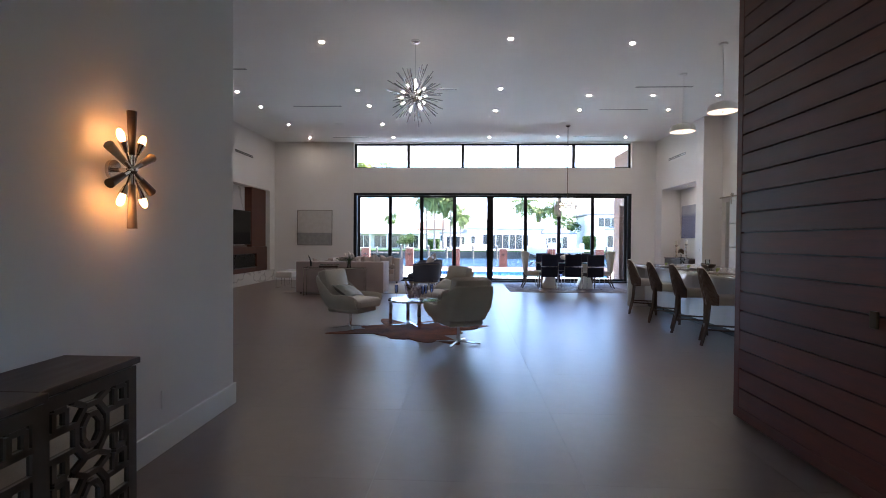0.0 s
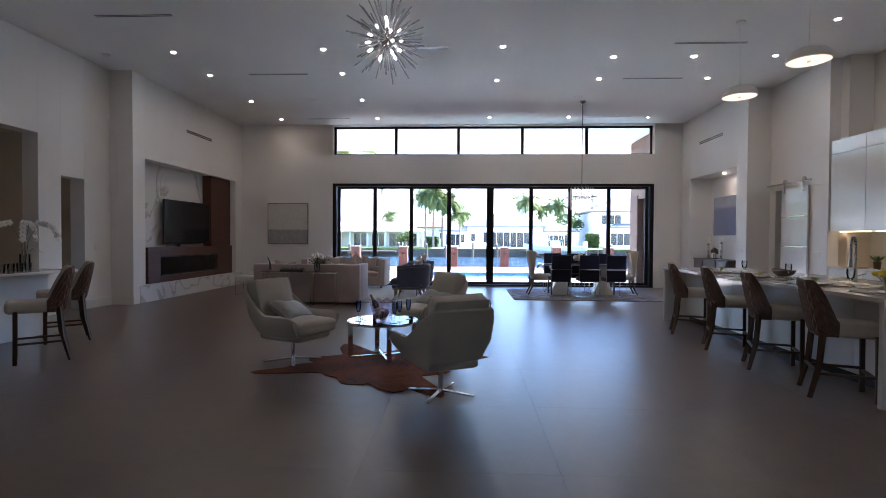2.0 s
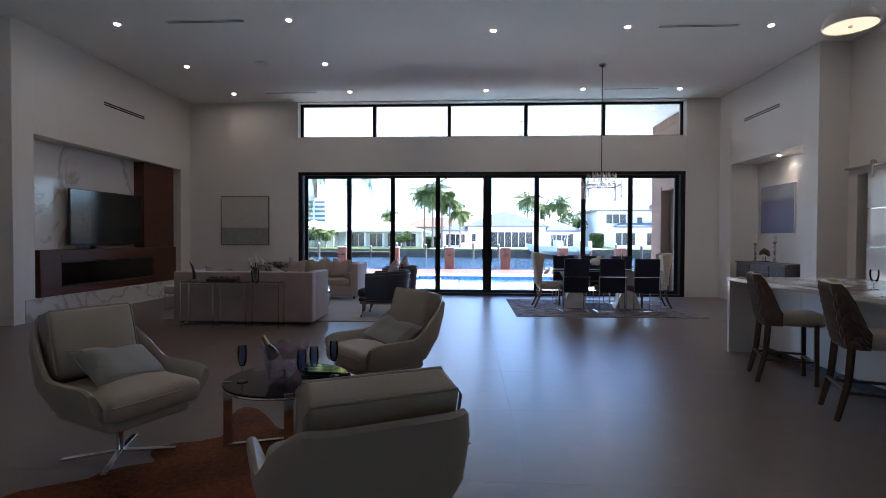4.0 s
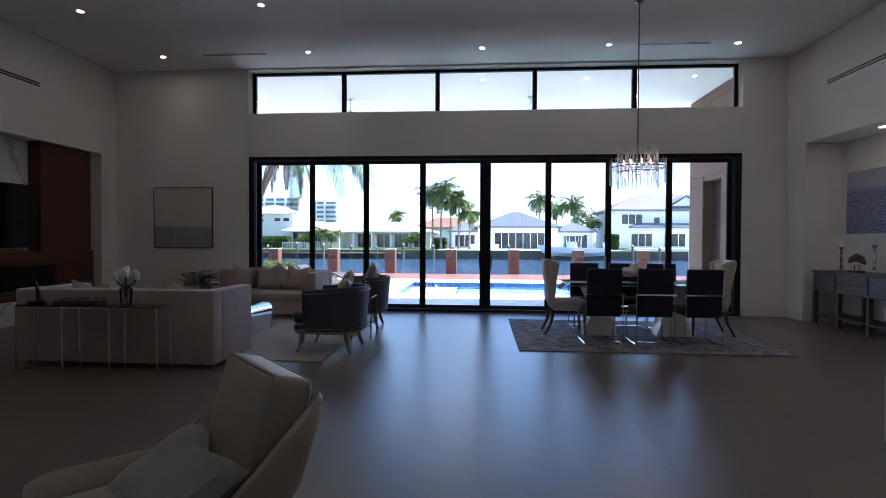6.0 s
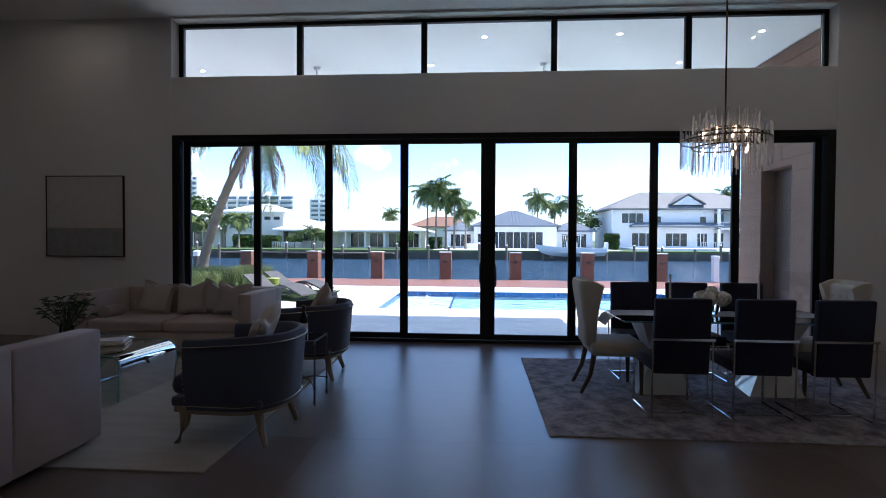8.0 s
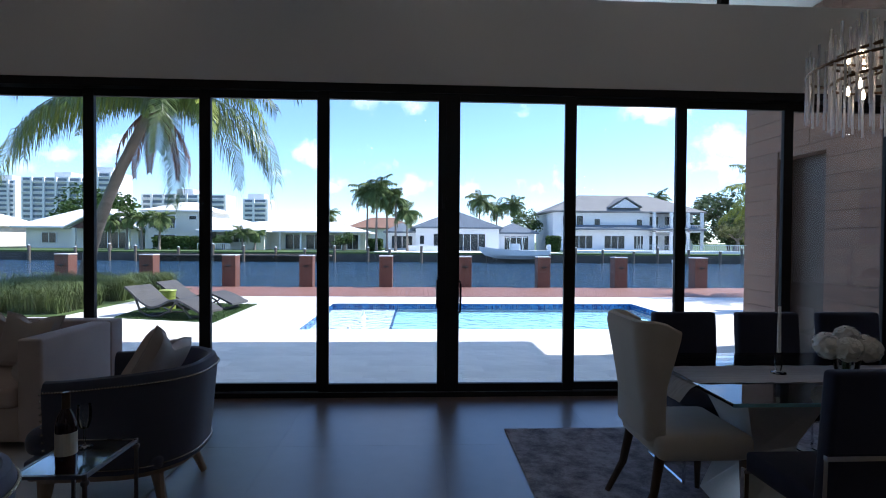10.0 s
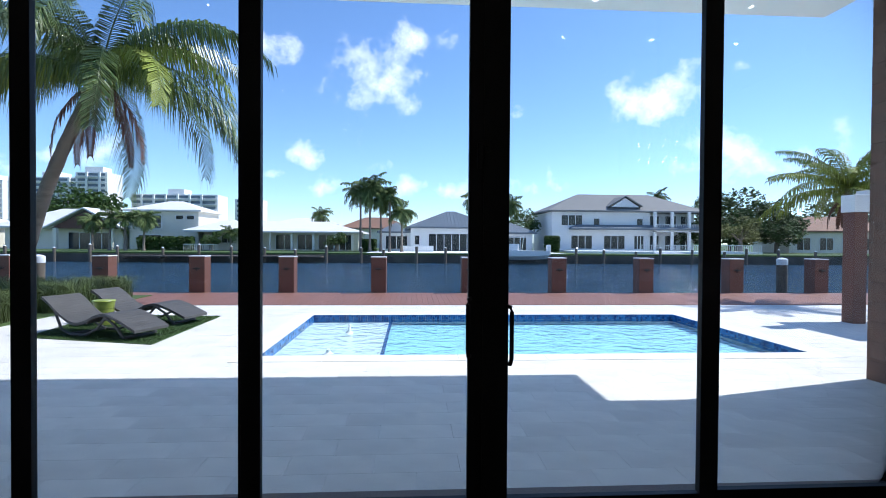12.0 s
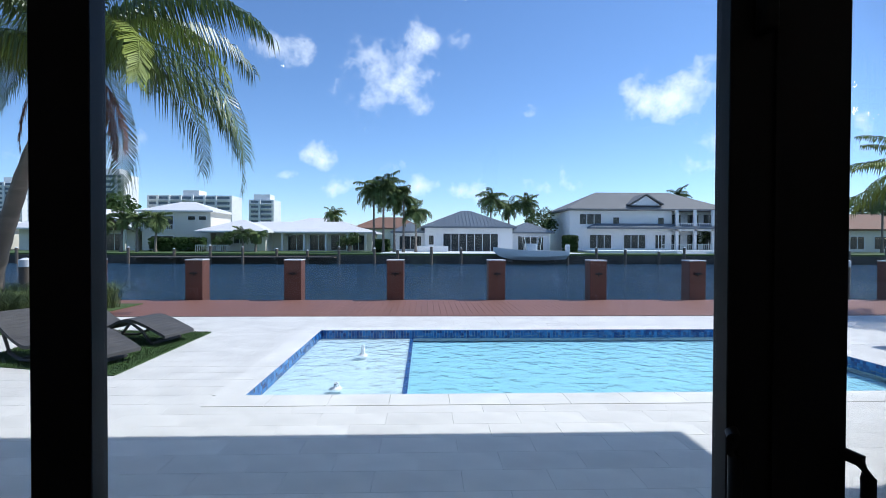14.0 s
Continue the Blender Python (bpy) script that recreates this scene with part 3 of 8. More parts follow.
def clerestory():
    d = thing("window_2", "black framed clerestory window of five fixed panes", "window", kind="structure")
    y0, y1 = WY + 0.19, WY + 0.27
    part("head", box(DX0, y0, TZ1 - 0.05, DX1, y1, TZ1), FRAME, d, bevel=0.003)
    part("sill", box(DX0, y0, TZ0, DX1, y1, TZ0 + 0.05), FRAME, d, bevel=0.003)
    xs = [-3.366, -1.54, 0.322, 2.204, 4.08, 5.932]
    for i, x in enumerate(xs):
        w = 0.032 if i in (0, 5) else 0.042
        part("mullion", box(x - w, y0, TZ0 + 0.05, x + w, y1, TZ1 - 0.05), FRAME, d, bevel=0.003)
    for a, b in zip(xs, xs[1:]):
        g = part("pane", box(a + 0.04, y0 + 0.035, TZ0 + 0.04, b - 0.04, y0 + 0.045, TZ1 - 0.04), GLASS, d)
        g.visible_shadow = False


clerestory()

# front door opening behind the walk, glazed
fd = thing("window_3", "glazed entrance opening with a black frame", "window", kind="structure")
for b in ((0.0, -1.2, 0, 0.08, -1.1, 2.4), (1.12, -1.2, 0, 1.2, -1.1, 2.4), (0.56, -1.2, 0, 0.64, -1.1, 2.32), (0.08, -1.2, 2.32, 1.12, -1.1, 2.4)):
    part("frame_bar", box(*b), FRAME, fd)
for a, b in ((0.08, 0.56), (0.64, 1.12)):
    g = part("pane", box(a, -1.155, 0.02, b, -1.145, 2.32), GLASS, fd)
    g.visible_shadow = False


# timber door leaf standing open against the hall wall
def plank_door():
    d = thing("door_1", "dark mahogany pivot door of horizontal planks, standing open", "door", kind="structure")
    x0, x1, y0, y1, top = 2.60, 2.66, 2.75, 5.68, 4.2
    part("stile", box(x0, y1 - 0.075, 0.015, x1, y1, top), REDWOOD, d, bevel=0.004)
    part("stile", box(x0, y0, 0.015, x1, y0 + 0.075, top), REDWOOD, d, bevel=0.004)
    part("bottom_rail", box(x0, y0 + 0.075, 0.015, x1, y1 - 0.075, 0.10), REDWOOD, d, bevel=0.004)
    part("core", box(x0 + 0.025, y0 + 0.075, 0.10, x1, y1 - 0.075, top), DOORDK, d)
    me, h = None, 0.150
    z = 0.104
    while z < top - 0.05:
        if me is None:
            p = part("plank", box(0, 0, 0, 0.022, y1 - y0 - 0.154, h - 0.011), REDWOOD, d)
            me = p.data
        else:
            p = new("plank", me)
            p.parent = d
        p.location = (x0 + 0.002, y0 + 0.077, z)
        z += h
    part("lock", rbox(x0 - 0.012, 4.28, 0.93, x0 + 0.004, 4.33, 1.02, 0.004), BRONZE, d)


plank_door()


# barn door on its rail
def barn_door():
    d = thing("door_2", "white frosted glass barn door with two chrome strips, half open on a steel rail", "door", kind="structure")
    x = 7.19
    part("panel", box(x, 14.08, 0.02, x + 0.035, 14.90, 2.46), WHITE, d, bevel=0.004)
    for z in (0.62, 1.25, 1.86):
        part("metal_strip", box(x - 0.003, 14.08, z, x, 14.90, z + 0.022), CHROME, d)
    part("rail", tube([(x + 0.01, 14.0, 2.56), (x + 0.01, 15.75, 2.56)], 0.02, 10), NICKEL, d, smooth=True)
    for y in (14.2, 14.8):
        part("hanger", box(x - 0.012, y - 0.025, 2.36, x - 0.002, y + 0.025, 2.60), NICKEL, d, bevel=0.003)
        part("wheel", tube([(x - 0.01, y, 2.6), (x + 0.03, y, 2.6)], 0.045, 16), NICKEL, d, smooth=True)


barn_door()

# ---- ground outside ----
block("ground", [(-600, -400, -3.4, 600, 900, -3.2)], CONCRETE, "canal bed and land out to the horizon", 0)
PX0, PX1, PY0, PY1 = -1.23, 6.71, 23.35, 27.25
block("patio_bed", [(-16, 19.1, -0.8, PX0, 29.07, PZ - 0.014), (PX1, 19.1, -0.8, 18, 29.07, PZ - 0.014), (PX0, 19.1, -0.8, PX1, PY0, PZ - 0.014), (PX0, PY1, -0.8, PX1, 29.07, PZ - 0.014)], PAVERBED, "mortar bed under the pavers", 0)
block("land_near", [(-120, 29.07, -2.6, 120, 32.0, PZ - 0.045), (-120, -60, -2.6, -16, 29.07, PZ - 0.02), (18, -60, -2.6, 120, 29.07, PZ - 0.02), (-16, -60, -2.6, 18, -1.4, PZ - 0.02)], LAWN, "ground of the garden down to the dock", 0)
block("seawall_near", [(-120, 31.9, -3.2, 120, 32.0, PZ - 0.06)], CONCRETE, "near concrete seawall", 0)
bm = bmesh.new()
vs = [bm.verts.new(p) for p in ((-500, 32.0, -1.25), (500, 32.0, -1.25), (500, 80, -1.25), (-500, 80, -1.25))]
bm.faces.new(vs)
part("water", bm, CANAL, None, "dark blue rippled canal water", kind="structure")
block("land_far", [(-500, 80, -3.2, 500, 900, -0.05)], LAWN, "lawn and ground on the far bank", 0)
block("seawall_far", [(-500, 79.7, -3.2, 500, 80.3, -0.25)], CONCRETE, "dark weathered concrete seawall of the far bank", 0)


FROTH = mat("froth", (0.88, 0.92, 0.95), 0.5, var=0.02, bump=0.0)


# pool
def pool():
    p = thing("pool", "rectangular swimming pool with blue mosaic waterline and a shallow ledge", "pool", kind="structure")
    D, L, X = -0.37, -0.31, 0.42
    part("floor_slab", box(PX0, PY0, D - 0.1, PX1, PY1, D), PLASTER, p)
    part("sun_ledge", box(PX0, PY0, D, X, PY1, L), PALEPLASTER, p)
    for b in ((PX0 - 0.1, PY0, D, PX0, PY1, PZ - 0.2), (PX1, PY0, D, PX1 + 0.1, PY1, PZ - 0.2), (PX0 - 0.1, PY0 - 0.1, D, PX1 + 0.1, PY0, PZ - 0.2), (PX0 - 0.1, PY1, D, PX1 + 0.1, PY1 + 0.1, PZ - 0.2)):
        part("basin_wall", box(*b), PLASTER, p)
    bm = box(X - 0.03, PY0, L, X + 0.03, PY1, L + 0.012)
    part("ledge_tile_row", bm, POOLTILE, p)
    rnd = random.Random(3)
    for x, y, k in ((-0.28, 25.68, 1.0), (-0.38, 23.95, 0.45)):
        j = lathe([(0.10, -0.112), (0.055, -0.10 + 0.01 * k), (0.03, -0.10 + 0.04 * k), (0.026, -0.10 + 0.09 * k), (0.033, -0.10 + 0.12 * k), (0.018, -0.10 + 0.15 * k), (0, -0.10 + 0.16 * k)], 14, at=(x, y, PZ))
        for v in j.verts:
            v.co += Vector((rnd.uniform(-1, 1), rnd.uniform(-1, 1), rnd.uniform(-1, 1))) * 0.010
        part("water_jet", j, FROTH, p, "small frothy white bubbler jet", smooth=True)
    w = bmesh.new()
    w.faces.new([w.verts.new(q) for q in ((PX0, PY0, PZ - 0.10), (PX1, PY0, PZ - 0.10), (PX1, PY1, PZ - 0.10), (PX0, PY1, PZ - 0.10))])
    o = part("water_surface", w, POOLWATER, p)
    return p


pool_ob = pool()

# patio roof with its soffit, stepped back on the east side
block("patio_roof", [(-8.0, WY + WT, SZ, 6.83, 23.31, 5.3), (6.83, WY + WT, SZ, 14.0, 22.30, 5.3)], SOFFIT, "white soffit of the patio roof", 0)
block("roof", [(-9.3, -1.6, CZ + 0.25, 9.3, WY + WT, 5.3)], SOFFIT, "flat white roof slab of the house", 0)


def clad_wall():
    d = thing("wall_terrace", "tan stone plank wall beside the terrace with a dark door", "wall", kind="structure")
    x, y1, top, da, db, dz = 6.30, 21.92, SZ - 0.02, 20.32, 21.20, 2.75
    part("core", box(x, WY + WT, PZ, 7.6, da, top), CLAD, d)
    part("core", box(x, db, PZ, 7.6, y1 - 0.02, top), CLAD, d)
    part("core", box(x, da, dz, 7.6, db, top), CLAD, d)
    part("doorway_back", box(x + 0.22, da, PZ, x + 0.28, db, dz), DOORDK, d)
    part("doorknob", lathe([(0.0, 0), (0.03, 0.01), (0.03, 0.05), (0, 0.06)], 12, at=(x + 0.2, da + 0.1, 0.95)), NICKEL, d)
    h = 0.232
    cache = {}
    for i in range(21):
        z = PZ + i * h
        spans = [(WY + WT + 0.01, da - 0.01), (db + 0.01, y1)] if z < dz - 0.02 else [(WY + WT + 0.01, 20.6 if i % 2 else 20.1), (20.61 if i % 2 else 20.11, y1)]
        for a, b in spans:
            k = round(b - a, 3)
            if k not in cache:
                q = part("stone_plank", box(0, 0, 0, 0.02, b - a, h - 0.006), CLAD, d)
                cache[k] = q.data
            else:
                q = new("stone_plank", cache[k])
                q.parent = d
            q.location = (x - 0.018, a, z)
    for i in range(21):
        if "e" not in cache:
            q = part("stone_plank", box(0, 0, 0, 1.32, 0.02, h - 0.006), CLAD, d)
            cache["e"] = q.data
        else:
            q = new("stone_plank", cache["e"])
            q.parent = d
        q.location = (x - 0.018, y1, PZ + i * h)


clad_wall()

# ---- lights of the place ----
CANS = [(-4.75, 12.92), (-4.74, 14.22), (-4.73, 16.19), (-4.67, 18.06), (-1.98, 12.87), (-1.97, 14.19), (-1.97, 16.16), (-1.92, 18.0), (1.2, 12.84), (1.2, 14.72), (1.19, 18.0),
        (3.26, 13.4), (3.32, 14.67), (3.35, 17.98), (4.71, 13.42), (6.16, 13.43), (5.54, 14.7), (6.17, 11.9), (5.5, 18.04), (-2.0, 10.12), (1.19, 10.08), (3.25, 10.33), (-4.7, 10.1), (6.3, 9.6)]


def can_light(x, y, z, first=None):
    if first is not None:
        return copy_thing(first, pose(x, y, z))
    t = thing("recessed_light", "small round recessed ceiling light, switched on", "light", pose(x, y, z), "recessed ceiling lights")
    part("trim_ring", lathe([(0.036, 0.0), (0.058, -0.001), (0.060, -0.006), (0.038, -0.007), (0.035, 0.0)], 24), TRIM, t, smooth=True)
    part("diffuser", lathe([(0.0, -0.003), (0.036, -0.003), (0.036, 0.0), (0, 0)], 20), LAMP, t)
    return t


first = None
for x, y in CANS:
    c = can_light(x, y, CZ, first)
    first = first or c
for x, y in ((1.21, 19.80), (3.34, 19.79), (5.50, 19.80), (-4.24, 21.17), (0.24, 21.09), (4.78, 21.17)):
    can_light(x, y, SZ, first)
can_light(7.05, 17.0, 3.07, first)


def slot_vent(m, length, label, slots=2):
    t = thing("air_vent", label, "vent", m, "linear air vents")
    bm = box(-length / 2, -0.055, -0.004, length / 2, -0.035, 0.0)
    box(-length / 2, 0.035, -0.004, length / 2, 0.055, 0.0, bm=bm)
    box(-length / 2, -0.006, -0.004, length / 2, 0.006, 0.0, bm=bm)
    part("frame", bm, TRIM, t)
    part("slot", box(-length / 2, -0.035, -0.003, length / 2, -0.006, -0.001), BLACK, t)
    part("slot", box(-length / 2, 0.006, -0.003, length / 2, 0.035, -0.001), BLACK, t)
    return t


for xa, xb, y in ((-5.08, -3.88, 11.42), (-3.9, -2.68, 14.19), (4.11, 5.32, 12.78), (3.81, 5.03, 14.67), (-3.91, -2.71, 18.03), (3.84, 5.03, 18.0), (-0.98, 0.24, 12.86)):
    slot_vent(pose((xa + xb) / 2, y, CZ), xb - xa, "white linear slot air vent in the ceiling")
slot_vent(pose(-6.15, 16.42, 3.93, 0, -90, 0) @ pose(0, 0, 0, 0, 0, 90), 1.2, "white linear slot air vent in the media wall")
slot_vent(pose(6.75, 17.12, 3.95, 0, 90, 0) @ pose(0, 0, 0, 0, 0, 90), 1.24, "white linear slot air vent over the niche")


def disc(name, label, category, m, r, h, material):
    return tagged(part_at(name, lathe([(0, -h), (r * 0.85, -h), (r, -h * 0.6), (r, 0), (0, 0)], 28), material, m), label, category)


def part_at(name, bm, material, m, smooth=True):
    ob = part(name, bm, material, None, smooth=smooth)
    ob.matrix_basis = m
    return ob


for x, y, r in ((-3.19, 16.08, 0.13), (2.33, 17.53, 0.11), (3.21, 16.02, 0.14)):
    disc("ceiling_speaker", "round white flush ceiling speaker grille", "speaker", pose(x, y, CZ), r, 0.008, TRIM)
disc("smoke_detector", "small round white smoke detector on the ceiling", "smoke detector", pose(-6.06, 12.99, CZ), 0.07, 0.035, TRIM)


def burst_chandelier(x, y, z):
    t = thing("chandelier", "sputnik chandelier of clear glass rods round a chrome ball, lit", "chandelier", pose(x, y, z))
    part("canopy", lathe([(0, CZ - z), (0.075, CZ - z), (0.075, CZ - z - 0.03), (0.03, CZ - z - 0.05), (0, CZ - z - 0.05)], 24), CHROME, t, smooth=True)
    part("stem", tube([(0, 0, 0), (0, 0, CZ - z - 0.03)], 0.007, 8), CHROME, t, smooth=True)
    core = part("core_ball", lathe([(0.10 * math.sin(a), -0.10 * math.cos(a)) for a in np.linspace(0, PI, 14)], 24), CHROME, t, smooth=True)
    rnd = random.Random(5)
    n = 96
    for i in range(n):
        ph = math.acos(1 - 2 * (i + 0.5) / n)
        th = i * 2.39996
        d = Vector((math.sin(ph) * math.cos(th), math.sin(ph) * math.sin(th), math.cos(ph)))
        L = rnd.uniform(0.38, 0.56)
        if i % 7 == 2:
            part("socket", tube([d * 0.09, d * 0.20], 0.011, 8), CHROME, t, smooth=True)
            part("bulb", tube([d * 0.20, d * 0.215, d * 0.24, d * 0.262, d * 0.272], [0.007, 0.012, 0.016, 0.011, 0.003], 10), BURSTBULB, t, "small lit round bulb", smooth=True)
        else:
            part("glass_rod", tube([d * 0.09, d * L], 0.0085, 6), ROD, t)
    return t


DINEBULB = glow("candle_bulb", (1.0, 0.72, 0.45), 14.0)
BURSTBULB = glow("cool_bulb", (1.0, 0.93, 0.82), 4.0)
ROD = frosted("rod_glass", (0.62, 0.65, 0.70), 0.24, 0.06)
CRYSTAL = frosted("crystal", (0.80, 0.83, 0.88), 0.35, 0.05)
burst_chandelier(-0.40, 10.11, 3.80)


def crystal_chandelier(x, y, z):
    t = thing("dining_chandelier", "round tiered chandelier of hanging crystal rods on bronze rings, lit", "chandelier", pose(x, y, z))
    part("canopy", lathe([(0, CZ - z), (0.07, CZ - z), (0.07, CZ - z - 0.025), (0.02, CZ - z - 0.06), (0, CZ - z - 0.06)], 24), NICKEL, t, smooth=True)
    part("stem", tube([(0, 0, 0.0), (0, 0, CZ - z - 0.03)], 0.008, 8), BRONZE, t, smooth=True)
    for r, zz in ((0.37, 0.0), (0.27, 0.06), (0.27, -0.06), (0.16, 0.1)):
        ring = tube([(r * math.cos(a), r * math.sin(a), zz) for a in np.linspace(0, 2 * PI, 49)], 0.008, 6)
        part("ring", ring, BRONZE, t, smooth=True)
        k = int(r * 125)
        for i in range(k):
            a = 2 * PI * i / k
            L = 0.27 if zz < 0.05 else 0.18
            up = 0.07 if i % 2 else 0.12
            if zz > 0.05:
                up += 0.05
            bm = tube([(r * math.cos(a), r * math.sin(a), zz - L + up * 0.4), (r * math.cos(a), r * math.sin(a), zz + up)], 0.0065, 6)
            part("crystal_rod", bm, CRYSTAL, t)
    for i in range(4):
        a = PI * i / 2
        part("spoke", bar((0, 0, 0), (0.37 * math.cos(a), 0.37 * math.sin(a), 0), 0.01), BRONZE, t)
    for i in range(8):
        a = 2 * PI * i / 8
        for zz in (0.05, -0.11):
            p = Vector((0.19 * math.cos(a), 0.19 * math.sin(a), zz))
            part("bulb", tube([p, p + Vector((0, 0, 0.02)), p + Vector((0, 0, 0.05))], [0.006, 0.010, 0.003], 8), DINEBULB, t, "small warm lit bulb", smooth=True)


crystal_chandelier(3.37, 16.38, 2.40)


def pendant(x, y, z):
    t = thing("pendant_light", "white dome pendant lamp with a lit opal underside over the island", "pendant lamp", pose(x, y, z), "island pendants")
    part("shade", lathe([(0.235, 0.0), (0.245, 0.015), (0.235, 0.075), (0.20, 0.125), (0.12, 0.155), (0.05, 0.165), (0.0, 0.165)], 32), TRIM, t, smooth=True)
    part("diffuser", lathe([(0, 0.006), (0.232, 0.006), (0.232, 0.012), (0, 0.012)], 32), PEND, t, "glowing opal disc")
    part("finial", lathe([(0, -0.012), (0.018, -0.01), (0.018, 0.006), (0, 0.006)], 12), NICKEL, t, smooth=True)
    part("cord", tube([(0, 0, 0.165), (0, 0, CZ - z - 0.03)], 0.004, 6), TRIM, t)
    part("canopy", lathe([(0, CZ - z), (0.07, CZ - z), (0.065, CZ - z - 0.03), (0, CZ - z - 0.035)], 20), TRIM, t, smooth=True)
    return t


pn = pendant(4.77, 11.95, 3.58)
copy_thing(pn, pose(4.78, 10.38, 3.58))
copy_thing(pn, pose(4.79, 8.80, 3.58))


def sconce():
    t = thing("wall_sconce", "starburst wall sconce of wood batons with four lit bulbs", "wall lamp", pose(-1.46, 4.28, 1.745, 0, 0, 0))
    X = 0.115
    part("back_plate", tube([(0, 0, 0), (0.02, 0, 0)], 0.055, 24), NICKEL, t, smooth=True)
    part("arm", tube([(0.02, 0, 0), (X, 0, 0)], 0.012, 10), NICKEL, t, smooth=True)
    part("hub", lathe([(0.028 * math.sin(a), -0.028 * math.cos(a)) for a in np.linspace(0, PI, 10)], 16, at=(X, 0, 0)), NICKEL, t, smooth=True)
    def out(deg, r, dx=0.0):
        a = radians(deg)
        return Vector((X + dx, -r * math.sin(a), r * math.cos(a)))   # deg from up, positive to the camera's left
    for deg, L, w in ((0, 0.32, DARKWOOD), (180, 0.32, OAKPALE), (60, 0.21, OAKPALE), (-62, 0.20, OAKPALE), (118, 0.20, DARKWOOD), (-122, 0.20, DARKWOOD)):
        part("ferrule", tube([out(deg, 0.02), out(deg, 0.085)], [0.012, 0.016], 12), NICKEL, t, smooth=True)
        part("baton", tube([out(deg, 0.08), out(deg, L)], [0.016, 0.026], 14), w, t, "tapered wooden baton", smooth=True)
    for deg in (28, -27, 152, -150):
        part("rod", tube([out(deg, 0.02), out(deg, 0.11)], 0.005, 8), NICKEL, t, smooth=True)
        part("cone", tube([out(deg, 0.10), out(deg, 0.165)], [0.010, 0.024], 14), NICKEL, t, smooth=True)
        part("bulb", tube([out(deg, 0.165), out(deg, 0.175), out(deg, 0.20), out(deg, 0.222), out(deg, 0.23)], [0.012, 0.018, 0.019, 0.013, 0.003], 12), BULB, t, "warm lit filament bulb", smooth=True)


OAKPALE = wood("pale_oak", (0.42, 0.33, 0.24), (0.30, 0.22, 0.15), 0.5, (6, 6, 1))
sconce()


def cabinet():
    t = thing("mirrored_sideboard", "dark wood sideboard with mirrored fretwork doors against the entrance wall", "sideboard", pose(-1.455, 0, 0))
    y0, y1, yb, D, D2, H = 2.1, 3.93, 3.36, 0.37, 0.41, 0.805
    part("top", box(0, yb, H - 0.03, D + 0.012, y1 + 0.01, H), DARKWOOD, t, bevel=0.004)
    part("top", box(0, y0, H - 0.03, D2 + 0.012, yb, H), DARKWOOD, t, bevel=0.004)
    part("carcass", box(0, yb, 0.06, D - 0.02, y1, H - 0.03), DARKWOOD, t, bevel=0.003)
    part("carcass", box(0, y0, 0.06, D2 - 0.02, yb, H - 0.03), DARKWOOD, t, bevel=0.003)
    part("plinth", box(0.02, y0 + 0.02, 0, D - 0.05, y1 - 0.02, 0.06), DARKWOOD, t)
    for a, b, d in ((yb + 0.005, y1 - 0.005, D), (yb - 0.595, yb - 0.005, D2), (yb - 1.2, yb - 0.605, D2)):
        door = part("door", box(d - 0.02, a, 0.07, d - 0.012, b, H - 0.04), MIRROR, t, "antiqued mirror door")
        z0, z1, w = 0.07, H - 0.04, 0.055
        bm = box(d - 0.012, a, z0, d, a + w, z1)
        box(d - 0.012, b - w, z0, d, b, z1, bm=bm)
        box(d - 0.012, a + w, z0, d, b - w, z0 + w, bm=bm)
        box(d - 0.012, a + w, z1 - w, d, b - w, z1, bm=bm)
        part("door_frame", bm, DARKWOOD, door)
        A, B, C, E = a + w, b - w, z0 + w, z1 - w
        ym = (A + B) / 2
        fr = bmesh.new()
        def seg(p, q):
            bar((d - 0.006, *p), (d - 0.006, *q), 0.012, 0.022, bm=fr)
        hw = (B - A) / 2
        hz = (E - C) / 2
        for k in range(2):
            zc = C + hz * (k + 0.5)
            o = [(ym + hw * 0.42 * math.cos(radians(v)), zc + hz * 0.40 * math.sin(radians(v))) for v in range(22, 382, 45)]
            for p, q in zip(o, o[1:] + o[:1]):
                seg(p, q)
            i = [(ym + hw * 0.24 * math.cos(radians(v)), zc + hz * 0.24 * math.sin(radians(v))) for v in range(22, 382, 45)]
            for p, q in zip(i, i[1:] + i[:1]):
                seg(p, q)
            for sy in (-1, 1):
                for sz in (-1, 1):
                    seg((ym + sy * hw * 0.39, zc + sz * hz * 0.17), (ym + sy * hw, zc + sz * hz * 0.17))
                    seg((ym + sy * hw * 0.17, zc + sz * hz * 0.38), (ym + sy * hw * 0.45, zc + sz * hz * 0.49))
                    c = (ym + sy * hw * 0.76, zc + sz * hz * 0.33)
                    q = [(c[0] - hw * 0.14, c[1] - hz * 0.13), (c[0] + hw * 0.14, c[1] - hz * 0.13), (c[0] + hw * 0.14, c[1] + hz * 0.13), (c[0] - hw * 0.14, c[1] + hz * 0.13)]
                    for u, v in zip(q, q[1:] + q[:1]):
                        seg(u, v)
        part("fretwork", fr, DARKWOOD, door, "interlaced octagon fretwork")


cabinet()


def plate(name, label, category, m, w, h, parts):
    t = thing(name, label, category, m)
    part("cover", rbox(-w / 2, -0.006, -h / 2, w / 2, 0.0, h / 2, 0.003, 2), TRIM, t)
    for b in parts:
        part("rocker", box(*b), TRIM, t, bevel=0.001)
    return t


